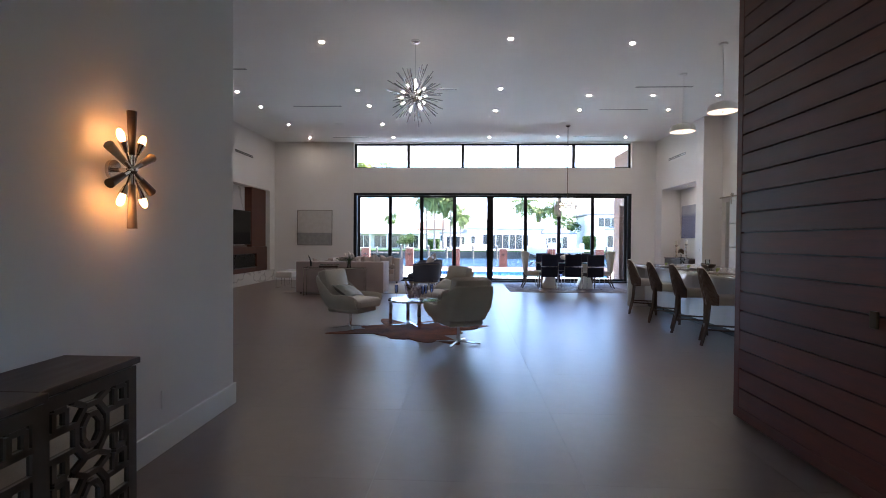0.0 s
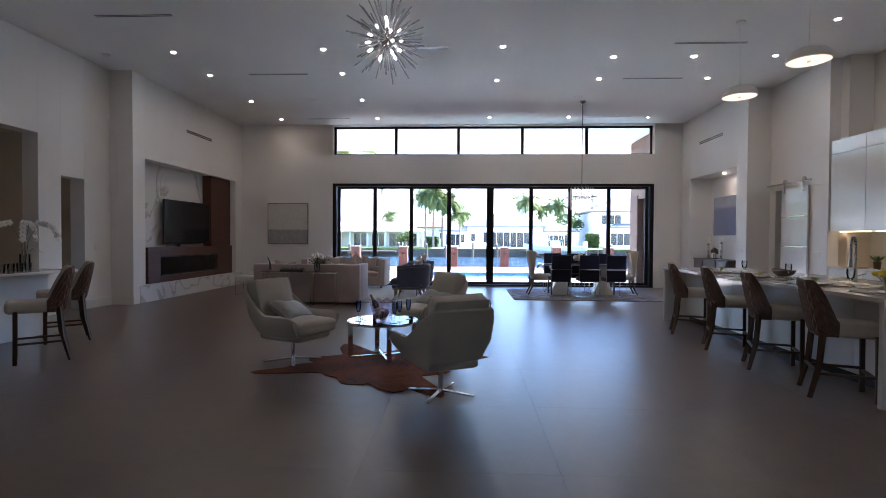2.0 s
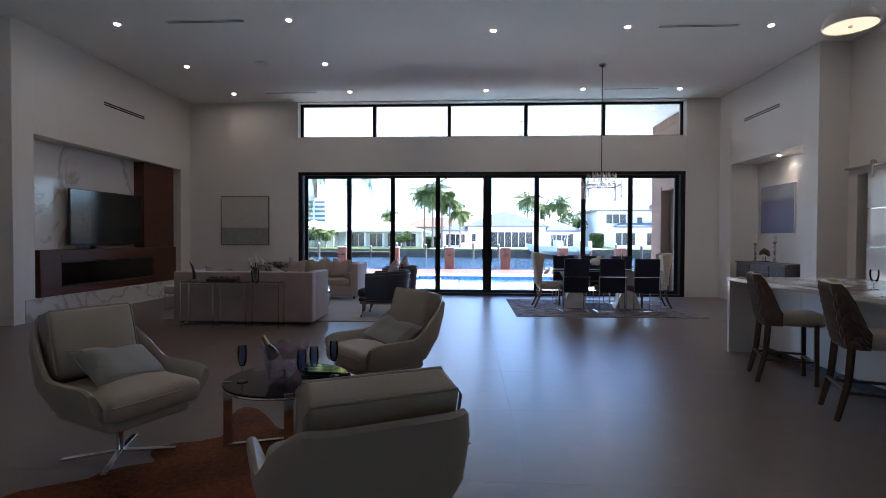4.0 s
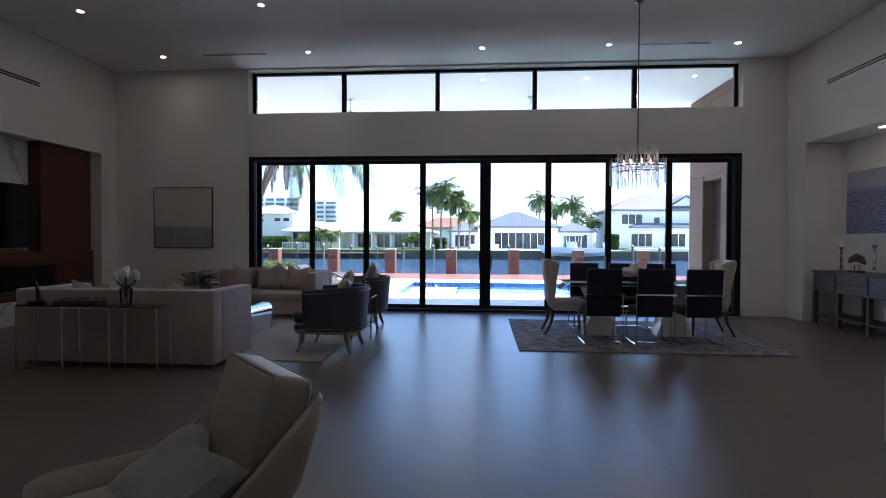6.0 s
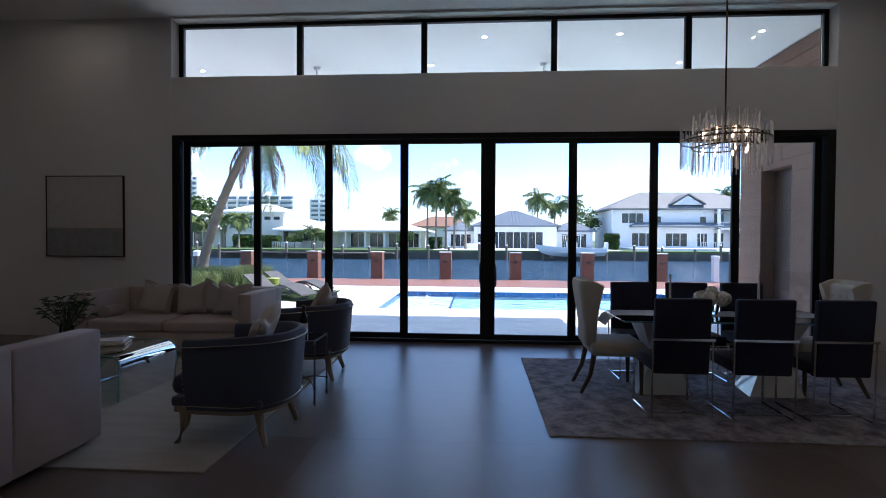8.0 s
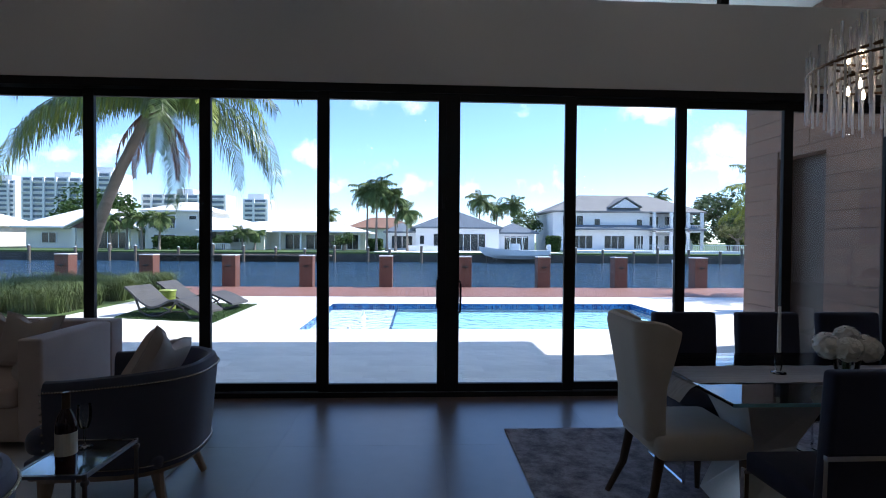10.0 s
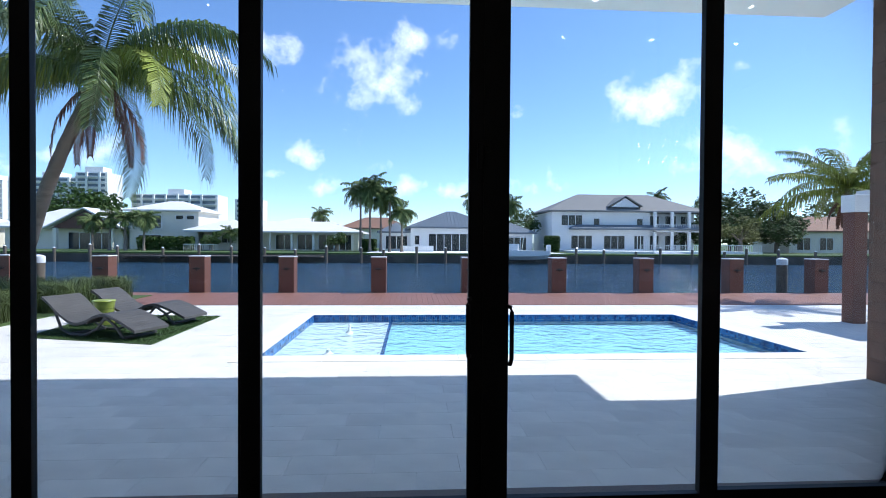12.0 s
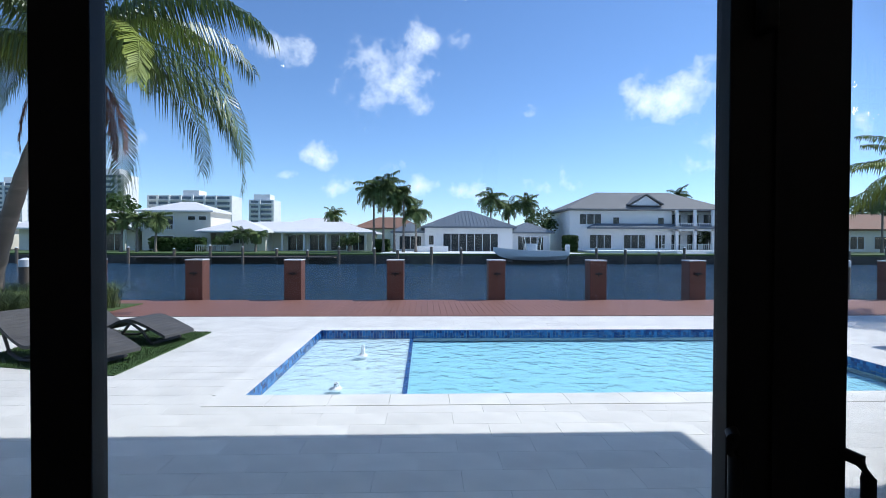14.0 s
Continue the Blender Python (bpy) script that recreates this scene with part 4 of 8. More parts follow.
plate("power_outlet", "white wall outlet above the baseboard", "outlet", pose(-1.459, 4.76, 0.34, 0, 0, 90), 0.075, 0.118, [(-0.017, -0.009, 0.008, 0.017, -0.006, 0.042), (-0.017, -0.009, -0.042, 0.017, -0.006, -0.008)])
plate("light_switch", "white double light switch plate", "switch", pose(6.749, 15.6, 1.17, 0, 0, -90), 0.125, 0.118, [(-0.045, -0.009, -0.03, -0.012, -0.006, 0.03), (0.012, -0.009, -0.03, 0.045, -0.006, 0.03)])
plate("light_switch", "white triple light switch plate by the pantry", "switch", pose(7.249, 13.85, 1.12, 0, 0, -90), 0.17, 0.118, [(-0.065, -0.009, -0.03, -0.032, -0.006, 0.03), (-0.016, -0.009, -0.03, 0.016, -0.006, 0.03), (0.032, -0.009, -0.03, 0.065, -0.006, 0.03)])
plate("light_switch", "white light switch plate beside the doorway", "switch", pose(-6.619, 13.45, 1.17, 0, 0, 90), 0.125, 0.118, [(-0.045, -0.009, -0.03, -0.012, -0.006, 0.03), (0.012, -0.009, -0.03, 0.045, -0.006, 0.03)])


# ---- media wall ----
def media():
    t = thing("fireplace_unit", "dark walnut fireplace surround with a tall side panel", "fireplace")
    x0, x1 = -6.447, -6.17
    a, b = 14.80, 17.37
    part("lower_box", box(x0, 14.36, 0.37, x1, a, 1.15), WALNUT, t, bevel=0.004)
    part("lower_box", box(x0, b, 0.37, x1, 18.20, 1.15), WALNUT, t, bevel=0.004)
    part("lower_box", box(x0, a, 0.37, x1, b, 0.50), WALNUT, t, bevel=0.004)
    part("lower_box", box(x0, a, 0.95, x1, b, 1.15), WALNUT, t, bevel=0.004)
    part("side_panel", box(x0, 17.10, 1.152, x1 - 0.05, 18.20, 3.01), WALNUT, t, bevel=0.004)
    fp = part("firebox", box(x0, a, 0.50, x1 - 0.14, b, 0.95), BLACK, t)
    part("firebox_trim", box(x1 - 0.02, a + 0.02, 0.515, x1 + 0.004, b - 0.02, 0.535), BLACK, fp)
    part("firebox_trim", box(x1 - 0.02, a + 0.02, 0.92, x1 + 0.004, b - 0.02, 0.935), BLACK, fp)
    g = part("fire_glass", box(x1 - 0.03, a + 0.02, 0.535, x1 - 0.024, b - 0.02, 0.92), CLEAR, fp)
    em = bmesh.new()
    rnd = random.Random(2)
    for i in range(90):
        y = rnd.uniform(14.9, 17.27)
        r = rnd.uniform(0.012, 0.03)
        lathe([(0, -r), (r, 0), (0, r)], 6, em, at=(x1 - 0.08 + rnd.uniform(-0.04, 0.03), y, 0.52 + r))
    part("fire_glass_pebbles", em, MIRROR, fp, kind="stuff")
    tv = thing("television", "large flat black television on a swivel mount, switched off", "television", pose(-6.27, 16.06, 1.735, 0, 0, -3))
    part("screen", box(0.022, -0.905, -0.49, 0.026, 0.905, 0.50), SCREEN, tv)
    part("bezel", rbox(-0.015, -0.92, -0.51, 0.0215, 0.92, 0.515, 0.006, 2), BLACK, tv)
    part("mount", box(-0.15, -0.2, -0.15, -0.015, 0.2, 0.15), BLACK, tv)
    sb = thing("soundbar", "slim black soundbar on the fireplace shelf", "soundbar", pose(-6.27, 16.2, 1.151))
    part("body", rbox(-0.05, -0.55, 0, 0.05, 0.55, 0.055, 0.012, 3), BLACK, sb, smooth=True)
    part("grille", box(0.046, -0.52, 0.008, 0.052, 0.52, 0.046), TAUPE, sb)


media()


def picture(name, label, m, w, h, frame_m, fw, canvas):
    t = thing(name, label, "painting", m)
    d = 0.035
    for b in ((-w / 2, -d, -h / 2, -w / 2 + fw, 0, h / 2), (w / 2 - fw, -d, -h / 2, w / 2, 0, h / 2), (-w / 2 + fw, -d, -h / 2, w / 2 - fw, 0, -h / 2 + fw), (-w / 2 + fw, -d, h / 2 - fw, w / 2 - fw, 0, h / 2)):
        part("frame", box(*b), frame_m, t, bevel=0.002)
    part("canvas", box(-w / 2 + fw, -d + 0.008, -h / 2 + fw, w / 2 - fw, 0, h / 2 - fw), canvas, t)
    return t


def two_band(name, top, bottom, edge, seam):
    """Two fields of paint with brushy relief, split at a height."""
    m, n, l, p = nodes_of(name)
    tc, sp, no = n.new("ShaderNodeTexCoord"), n.new("ShaderNodeSeparateXYZ"), n.new("ShaderNodeTexNoise")
    no.inputs["Scale"].default_value, no.inputs["Detail"].default_value = 9, 6
    l.new(tc.outputs["Object"], sp.inputs[0])
    l.new(tc.outputs["Object"], no.inputs["Vector"])
    ad = n.new("ShaderNodeMath")
    ad.operation = 'MULTIPLY_ADD'
    ad.inputs[1].default_value = seam
    l.new(no.outputs["Fac"], ad.inputs[0])
    l.new(sp.outputs["Z"], ad.inputs[2])
    r = n.new("ShaderNodeValToRGB")
    e = r.color_ramp.elements
    e[0].position, e[0].color = edge, (*bottom, 1)
    e[1].position, e[1].color = edge + 0.012, (*top, 1)
    mr = n.new("ShaderNodeMapRange")
    mr.inputs["From Min"].default_value, mr.inputs["From Max"].default_value = -0.7, 0.7
    l.new(ad.outputs[0], mr.inputs["Value"])
    l.new(mr.outputs[0], r.inputs["Fac"])
    mx = n.new("ShaderNodeMixRGB")
    mx.blend_type = 'OVERLAY'
    mx.inputs["Fac"].default_value = 0.25
    l.new(r.outputs["Color"], mx.inputs["Color1"])
    l.new(no.outputs["Fac"], mx.inputs["Color2"])
    l.new(mx.outputs["Color"], p.inputs["Base Color"])
    p.inputs["Roughness"].default_value = 0.7
    return m


picture("painting", "framed abstract painting, off-white field over a grey band", pose(-4.74, WY, 1.80), 1.22, 1.21, BRONZE, 0.014, two_band("pale_abstract", (0.66, 0.64, 0.60), (0.36, 0.36, 0.36), 0.37, 0.0))


def meadow():
    m, n, l, p = nodes_of("blue_meadow_canvas")
    tc, no, vo = n.new("ShaderNodeTexCoord"), n.new("ShaderNodeTexNoise"), n.new("ShaderNodeTexNoise")
    no.inputs["Scale"].default_value, no.inputs["Detail"].default_value = 3, 5
    vo.inputs["Scale"].default_value, vo.inputs["Detail"].default_value = 42, 2
    for q in (no, vo):
        l.new(tc.outputs["Object"], q.inputs["Vector"])
    sp = n.new("ShaderNodeSeparateXYZ")
    l.new(tc.outputs["Object"], sp.inputs[0])
    r1, r2 = n.new("ShaderNodeValToRGB"), n.new("ShaderNodeValToRGB")
    r1.color_ramp.elements[0].color, r1.color_ramp.elements[1].color = (0.10, 0.12, 0.30, 1), (0.42, 0.44, 0.56, 1)
    r1.color_ramp.elements[0].position, r1.color_ramp.elements[1].position = 0.42, 0.62
    r2.color_ramp.elements[0].color, r2.color_ramp.elements[1].color = (0.30, 0.34, 0.46, 1), (0.58, 0.58, 0.60, 1)
    l.new(vo.outputs["Fac"], r1.inputs["Fac"])
    l.new(no.outputs["Fac"], r2.inputs["Fac"])
    mr = n.new("ShaderNodeMapRange")
    mr.inputs["From Min"].default_value, mr.inputs["From Max"].default_value = 0.16, 0.26
    l.new(sp.outputs["Z"], mr.inputs["Value"])
    mx = n.new("ShaderNodeMixRGB")
    l.new(mr.outputs[0], mx.inputs["Fac"])
    l.new(r1.outputs["Color"], mx.inputs["Color1"])
    l.new(r2.outputs["Color"], mx.inputs["Color2"])
    l.new(mx.outputs["Color"], p.inputs["Base Color"])
    p.inputs["Roughness"].default_value = 0.6
    return m


picture("painting", "blue flower meadow canvas painting hanging in the niche", pose(7.35, 17.52, 2.02, 0, 0, -90), 1.18, 1.03, TRIM, 0.006, meadow())

# ---- lounge chairs, glass table and hide ----
def facing(x, y, fx, fy, z=0.0):
    """A pose for a thing built to face -y."""
    return pose(x, y, z, 0, 0, math.degrees(math.atan2(fx, -fy)))


def puffy(x0, y0, z0, x1, y1, z1, r, flat=False):
    """A stuffed block whose broad face swells. flat: the broad face looks to -y."""
    b = rbox(x0, y0, z0, x1, y1, z1, r, 4)
    bmesh.ops.subdivide_edges(b, edges=[e for e in b.edges if e.calc_length() > 0.15], cuts=6, use_grid_fill=True)
    for v in b.verts:
        u = (2 * v.co.x - x0 - x1) / (x1 - x0)
        w = (2 * v.co.z - z0 - z1) / (z1 - z0) if flat else (2 * v.co.y - y0 - y1) / (y1 - y0)
        k = 0.035 * max(0.0, 1 - u ** 2) * max(0.0, 1 - w ** 2) + 0.006 * noise.noise(Vector((u * 2, w * 2, x1)))
        if flat:
            v.co.y += -k if v.co.y < (y0 + y1) / 2 else 0
        else:
            v.co.z += k if v.co.z > (z0 + z1) / 2 else 0
    return b


def lounge_chair(m, pillow_tilt=0):
    t = thing("swivel_armchair", "cream leather swivel armchair on a polished steel star base", "armchair", m, "lounge chairs round the glass table")
    bm = ushell(0.73, 0.72, 0.25, 0.55, 0.825, 0.065, 0.16, lean=0.28, flare=0.015, n=80, lo=0.58, hi=0.98, taper=0.07)
    for v in bm.verts:
        v.co.x *= 1 - 0.20 * min(1.0, max(0.0, (v.co.z - 0.53) / 0.34)) ** 1.2
        if v.co.y < -0.2:
            f = min(1.0, (-0.2 - v.co.y) / 0.17)
            g = (v.co.z - 0.25) / 0.29
            v.co.z -= 0.045 * f ** 4 * g
            v.co.z += 0.05 * (1 - g) * f ** 3
            v.co.y -= 0.02 * math.sin(PI * min(1.0, max(0.0, g))) * f
    for k in range(3):
        bmesh.ops.smooth_vert(bm, verts=bm.verts[:], factor=0.5, use_axis_x=True, use_axis_y=True, use_axis_z=True)
    for v in bm.verts:
        q = max(0.0, 1 - (v.co.z - 0.25) / 0.22)
        v.co.x *= 1 - 0.16 * q ** 2
        v.co.y = 0.02 + (v.co.y - 0.02) * (1 - 0.16 * q ** 2)
        v.co.z += 0.03 * q * (abs(v.co.x) / 0.36) ** 2
    part("shell", bm, LEATHER, t, smooth=True)
    part("seat_base", rbox(-0.25, -0.335, 0.262, 0.25, 0.26, 0.35, 0.04, 4), LEATHER, t, smooth=True)
    part("seat_cushion", puffy(-0.288, -0.40, 0.335, 0.288, 0.24, 0.475, 0.05), LEATHER, t, smooth=True)
    b = puffy(-0.25, -0.085, -0.22, 0.25, 0.07, 0.205, 0.032, flat=True)
    for v in b.verts:
        v.co = pose(0, 0.33, 0.695, -16, 0, 0) @ v.co
    part("back_cushion", b, LEATHER, t, smooth=True)
    w = [(-0.235, -0.215), (0.235, -0.215), (0.25, -0.19), (0.25, 0.175), (0.235, 0.20), (-0.235, 0.20), (-0.25, 0.175), (-0.25, -0.19), (-0.235, -0.215)]
    for y in (-0.075, 0.062):
        part("cushion_piping", tube([pose(0, 0.33, 0.695, -16, 0, 0) @ Vector((u, y, v)) for u, v in w], 0.006, 6), LEATHER, t, smooth=True)
    part("piping", tube([(-0.265, -0.398, 0.43), (0.265, -0.398, 0.43)], 0.006, 6), LEATHER, t)
    part("pole", tube([(0, 0, 0.02), (0, 0, 0.26)], 0.022, 16), CHROME, t, smooth=True)
    part("plate", box(-0.13, -0.13, 0.24, 0.13, 0.13, 0.252), CHROME, t)
    for k in range(4):
        a = PI / 4 + k * PI / 2
        p = Vector((math.cos(a), math.sin(a), 0))
        part("star_leg", bar(p * 0.015 + Vector((0, 0, 0.035)), p * 0.31 + Vector((0, 0, 0.012)), 0.035, 0.016), CHROME, t, bevel=0.002)
    return t


def loose_pillow(label, m, w, h, material, group="loose pillows", t=0.15):
    o = thing("throw_pillow", label, "pillow", m, group)
    part("filling", pillow(w, h, t, 12), material, o, smooth=True)
    pts = []
    for i in range(49):
        a = 2 * PI * i / 48
        c, s = math.cos(a), math.sin(a)
        k = 1 / max(abs(c), abs(s))
        u, v = c * k, s * k
        pts.append((u * w / 2 * (1 - 0.09 * (1 - v * v) * abs(u) ** 3), 0, v * h / 2 * (1 - 0.09 * (1 - u * u) * abs(v) ** 3) - 0.13 * h * math.exp(-(u / 0.33) ** 2) * max(0.0, (v + 0.2) / 1.2) ** 2))
    part("welt", tube(pts, 0.006, 6), material, o)
    return o


CH = [(-1.335, 9.46, 0.90, -0.42), (0.38, 8.36, -0.46, 0.89), (0.10, 10.70, -0.72, -0.69)]
lc = lounge_chair(facing(*CH[0]))
for c in CH[1:]:
    copy_thing(lc, facing(*c))
for c in CH:
    loose_pillow("grey satin pillow on a cream armchair", facing(*c) @ pose(0.04, 0.05, 0.555, -60, 6, 5), 0.48, 0.36, GREYSILK, "pillows on the armchairs", 0.13)


def glass_table():
    t = thing("round_coffee_table", "round clear glass coffee table on a polished steel cross base", "coffee table", pose(-0.37, 9.74, 0.004, 0, 0, 20))
    part("glass_top", lathe([(0, 0.412), (0.405, 0.412), (0.41, 0.418), (0.405, 0.424), (0, 0.424)], 48), SMOKE, t, smooth=True)
    for k in range(4):
        a = k * PI / 2
        p = Vector((math.cos(a), math.sin(a), 0))
        q = Vector((-p.y, p.x, 0))
        part("leg", bar(p * 0.375, p * 0.375 + Vector((0, 0, 0.43)), 0.055, 0.014), CHROME, t, bevel=0.002)
    for p in (Vector((1, 0, 0)), Vector((0, 1, 0))):
        part("cross_bar", bar(-p * 0.37 + Vector((0, 0, 0.02)), p * 0.37 + Vector((0, 0, 0.02)), 0.03, 0.012), CHROME, t, bevel=0.002)
    part("rim", tube([(0.402 * math.cos(a), 0.402 * math.sin(a), 0.404) for a in np.linspace(0, 2 * PI, 65)], 0.008, 6), CHROME, t)


SMOKE = clear("table_glass", (0.84, 0.86, 0.83), ior=1.6)
glass_table()
TT = 0.429


def flute(x, y, z, c, label, k=1.0):
    t = thing("champagne_flute", label, "glass", pose(x, y, z), "champagne flutes")
    part("bowl", lathe([(0.0, 0.10 * k), (0.016, 0.105 * k), (0.027, 0.14 * k), (0.030, 0.19 * k), (0.026, 0.235 * k), (0.0245, 0.235 * k), (0.028, 0.19 * k), (0.014, 0.11 * k), (0, 0.105 * k)], 18), c, t, smooth=True)
    part("stem", lathe([(0.0, 0.0), (0.034, 0.001), (0.034, 0.004), (0.005, 0.010), (0.004, 0.10 * k), (0, 0.10 * k)], 16), CLEAR, t, smooth=True)
    return t


for x, y in ((-0.63, 9.62), (-0.20, 9.50), (-0.16, 9.62), (-0.08, 9.80)):
    flute(x, y, TT, BLUEGLASS, "blue glass champagne flute on the glass table")


def ice_bucket():
    t = thing("ice_bucket", "clear ribbed acrylic ice bucket holding a bottle", "ice bucket", pose(-0.36, 9.66, TT))
    bm = bmesh.new()
    rings = []
    seg = 36
    for r, z in ((0.0, 0.004), (0.085, 0.004), (0.10, 0.02), (0.125, 0.12), (0.15, 0.235), (0.145, 0.235), (0.118, 0.12), (0.09, 0.025), (0.0, 0.015)):
        rings.append([bm.verts.new(((r + (0.006 * math.cos(9 * a) if r > 0.05 else 0)) * math.cos(a), (r + (0.006 * math.cos(9 * a) if r > 0.05 else 0)) * math.sin(a), z + (0.018 * math.cos(9 * a) if z > 0.2 else 0))) for a in [2 * PI * k / seg for k in range(seg)]])
    for a, b in zip(rings, rings[1:]):
        for k in range(seg):
            bm.faces.new((a[k], a[(k + 1) % seg], b[(k + 1) % seg], b[k]))
    part("bucket", bm, PINKGLASS, t, smooth=True)
    ic = bmesh.new()
    rnd = random.Random(8)
    for i in range(26):
        m = pose(rnd.uniform(-0.07, 0.07), rnd.uniform(-0.07, 0.07), rnd.uniform(0.04, 0.12), rnd.uniform(0, 90), rnd.uniform(0, 90), 0)
        box(-0.016, -0.016, -0.016, 0.016, 0.016, 0.016, bm=ic, m=m)
    part("ice", ic, ICE, t, kind="stuff")


PINKGLASS = frosted("tinted_acrylic", (0.80, 0.72, 0.82), 0.14)
ICE = frosted("ice", (0.85, 0.85, 0.88), 0.5)
ice_bucket()


def bottle(m, label, c, foil):
    t = thing("wine_bottle", label, "bottle", m)
    part("glass", lathe([(0, 0), (0.036, 0.0), (0.038, 0.01), (0.038, 0.17), (0.030, 0.205), (0.015, 0.235), (0.013, 0.285), (0, 0.285)], 20), c, t, smooth=True)
    part("foil", lathe([(0, 0.302), (0.0145, 0.30), (0.0155, 0.235), (0.0145, 0.235), (0, 0.236)], 16), foil, t, smooth=True)
    part("label", lathe([(0.0385, 0.05), (0.0388, 0.05), (0.0388, 0.14), (0.0385, 0.14)], 20), PAPER, t)


GREENGLASS = mat("bottle_glass", (0.015, 0.03, 0.012), 0.08, var=0.1, bump=0.0, rvar=0.03)
PAPER = mat("paper_label", (0.62, 0.58, 0.48), 0.8, var=0.06)
bottle(pose(-0.37, 9.66, TT + 0.035, 0, -26, 30), "green champagne bottle leaning in the ice bucket", GREENGLASS, BRASS)


def hide():
    t = thing("cowhide_rug", "reddish-brown cowhide rug under the glass table", "rug", pose(-0.35, 9.30, 0.0))
    lobes = [(197, 1.30, 8), (190, 0.95, 16), (-54, 1.28, 10), (-70, 1.0, 14), (23, 1.32, 7), (14, 1.05, 10), (120, 1.22, 11), (70, 0.95, 14), (-98, 0.75, 18), (160, 0.85, 18), (-15, 0.80, 18)]
    bm = bmesh.new()
    N, R = 150, 12
    cz = bm.verts.new((0, 0, 0.012))
    prev = None
    for j in range(1, R + 1):
        ring = []
        for i in range(N):
            a = 360 * i / N
            r = 0.60
            for c, L, w in lobes:
                d = (a - c + 180) % 360 - 180
                r = max(r, 0.60 + (L - 0.60) * math.exp(-(d / w) ** 2))
            r *= 1 + 0.07 * noise.noise(Vector((math.cos(radians(a)) * 5, math.sin(radians(a)) * 5, 1.0))) + 0.025 * noise.noise(Vector((math.cos(radians(a)) * 19, math.sin(radians(a)) * 19, 4.0)))
            k = j / R
            ring.append(bm.verts.new((r * k * math.cos(radians(a)), r * k * math.sin(radians(a)), 0.012 + 0.006 * noise.noise(Vector((r * k * math.cos(radians(a)) * 3, r * k * math.sin(radians(a)) * 3, 2))) - 0.003 * k)))
        for i in range(N):
            if prev is None:
                bm.faces.new((cz, ring[i], ring[(i + 1) % N]))
            else:
                bm.faces.new((prev[i], ring[i], ring[(i + 1) % N], prev[(i + 1) % N]))
        prev = ring
    low = [bm.verts.new((v.co.x, v.co.y, 0.0005)) for v in prev]
    for i in range(N):
        bm.faces.new((prev[i], low[i], low[(i + 1) % N], prev[(i + 1) % N]))
    part("pelt", bm, HIDE, t, smooth=True)


HIDE = mat("cowhide", (0.33, 0.105, 0.040), 0.7, var=0.2, scale=1.9, fine=45, bump=0.5, c2=(0.022, 0.007, 0.004), spec=0.08, dist=0.004)
hide()

# ---- living group ----
block_rug = thing("area_rug", "large cream woven rug under the sofas", "rug")
part("woven_field", rbox(-4.3, 14.62, 0.0, -0.60, 17.9, 0.014, 0.005, 2), mat("cream_rug", (0.47, 0.43, 0.37), 0.95, var=0.12, scale=1.6, fine=120, bump=0.5, stretch=(1, 5, 1), dist=0.006), block_rug)


def tuxedo_sofa(name, label, m, w, d, h, fab, seats=2, tufts=True, low=0.10):
    t = thing(name, label, "sofa", m)
    part("back", rbox(-w / 2, d / 2 - 0.18, low, w / 2, d / 2, h, 0.02, 3), fab, t, smooth=True)
    for s in (-1, 1):
        x = s * (w / 2 - 0.085)
        part("arm", rbox(x - 0.085, -d / 2, low, x + 0.085, d / 2 - 0.175, h - 0.004, 0.02, 3), fab, t, smooth=True)
    part("seat_base", rbox(-w / 2 + 0.165, -d / 2 + 0.01, low, w / 2 - 0.165, d / 2 - 0.17, 0.30, 0.015, 2), fab, t, smooth=True)
    sw = (w - 0.35) / seats
    for i in range(seats):
        a = -w / 2 + 0.175 + i * sw
        part("seat_cushion", rbox(a + 0.004, -d / 2 - 0.01, 0.30, a + sw - 0.004, d / 2 - 0.18, 0.44, 0.04, 4), fab, t, smooth=True)
    if tufts:
        for r in range(2):
            n = 11
            for i in range(n):
                x = -w / 2 + 0.25 + (w - 0.5) * (i + (0.5 if r else 0)) / n
                part("button", tuft(x, d / 2 - 0.182, 0.56 + 0.12 * r), fab, t)
    for x in (-w / 2 + 0.10, w / 2 - 0.10):
        for y in (-d / 2 + 0.08, d / 2 - 0.08):
            part("foot", tube([(x, y, 0.0), (x, y, low)], [0.022, 0.032], 4), LEGWOOD, t)
    return t


def tuft(x, y, z):
    return tube([(x, y - 0.004, z), (x, y + 0.006, z)], [0.016, 0.02], 10)


tuxedo_sofa("sofa", "blush linen tuxedo sofa seen from its plain back", pose(-2.70, 14.60, 0.014, 0, 0, 180), 2.22, 0.88, 0.82, SOFA, 2, False, 0.04)
tuxedo_sofa("sofa", "beige linen tufted tuxedo sofa before the window wall", pose(-2.79, 18.07, 0.014), 2.30, 0.98, 0.79, SOFA2, 2, True, 0.06)
for x, a in ((-3.24, 8), (-2.74, -6), (-2.18, 5), (-2.46, 18)):
    loose_pillow("taupe silk pillow on the beige sofa", pose(x, 18.20 if a != 18 else 18.28, 0.67, -16, a, a * 0.6), 0.44, 0.44, CUSHION, "pillows on the sofa", 0.16)
for x in (-3.66, -1.90):
    b = thing("bolster_pillow", "round taupe bolster at the sofa arm", "pillow", pose(x, 17.90, 0.53))
    part("roll", tube([(0, -0.16, 0), (0, -0.15, 0), (0, 0.15, 0), (0, 0.16, 0)], [0.05, 0.075, 0.075, 0.05], 18), CUSHION, b, smooth=True)
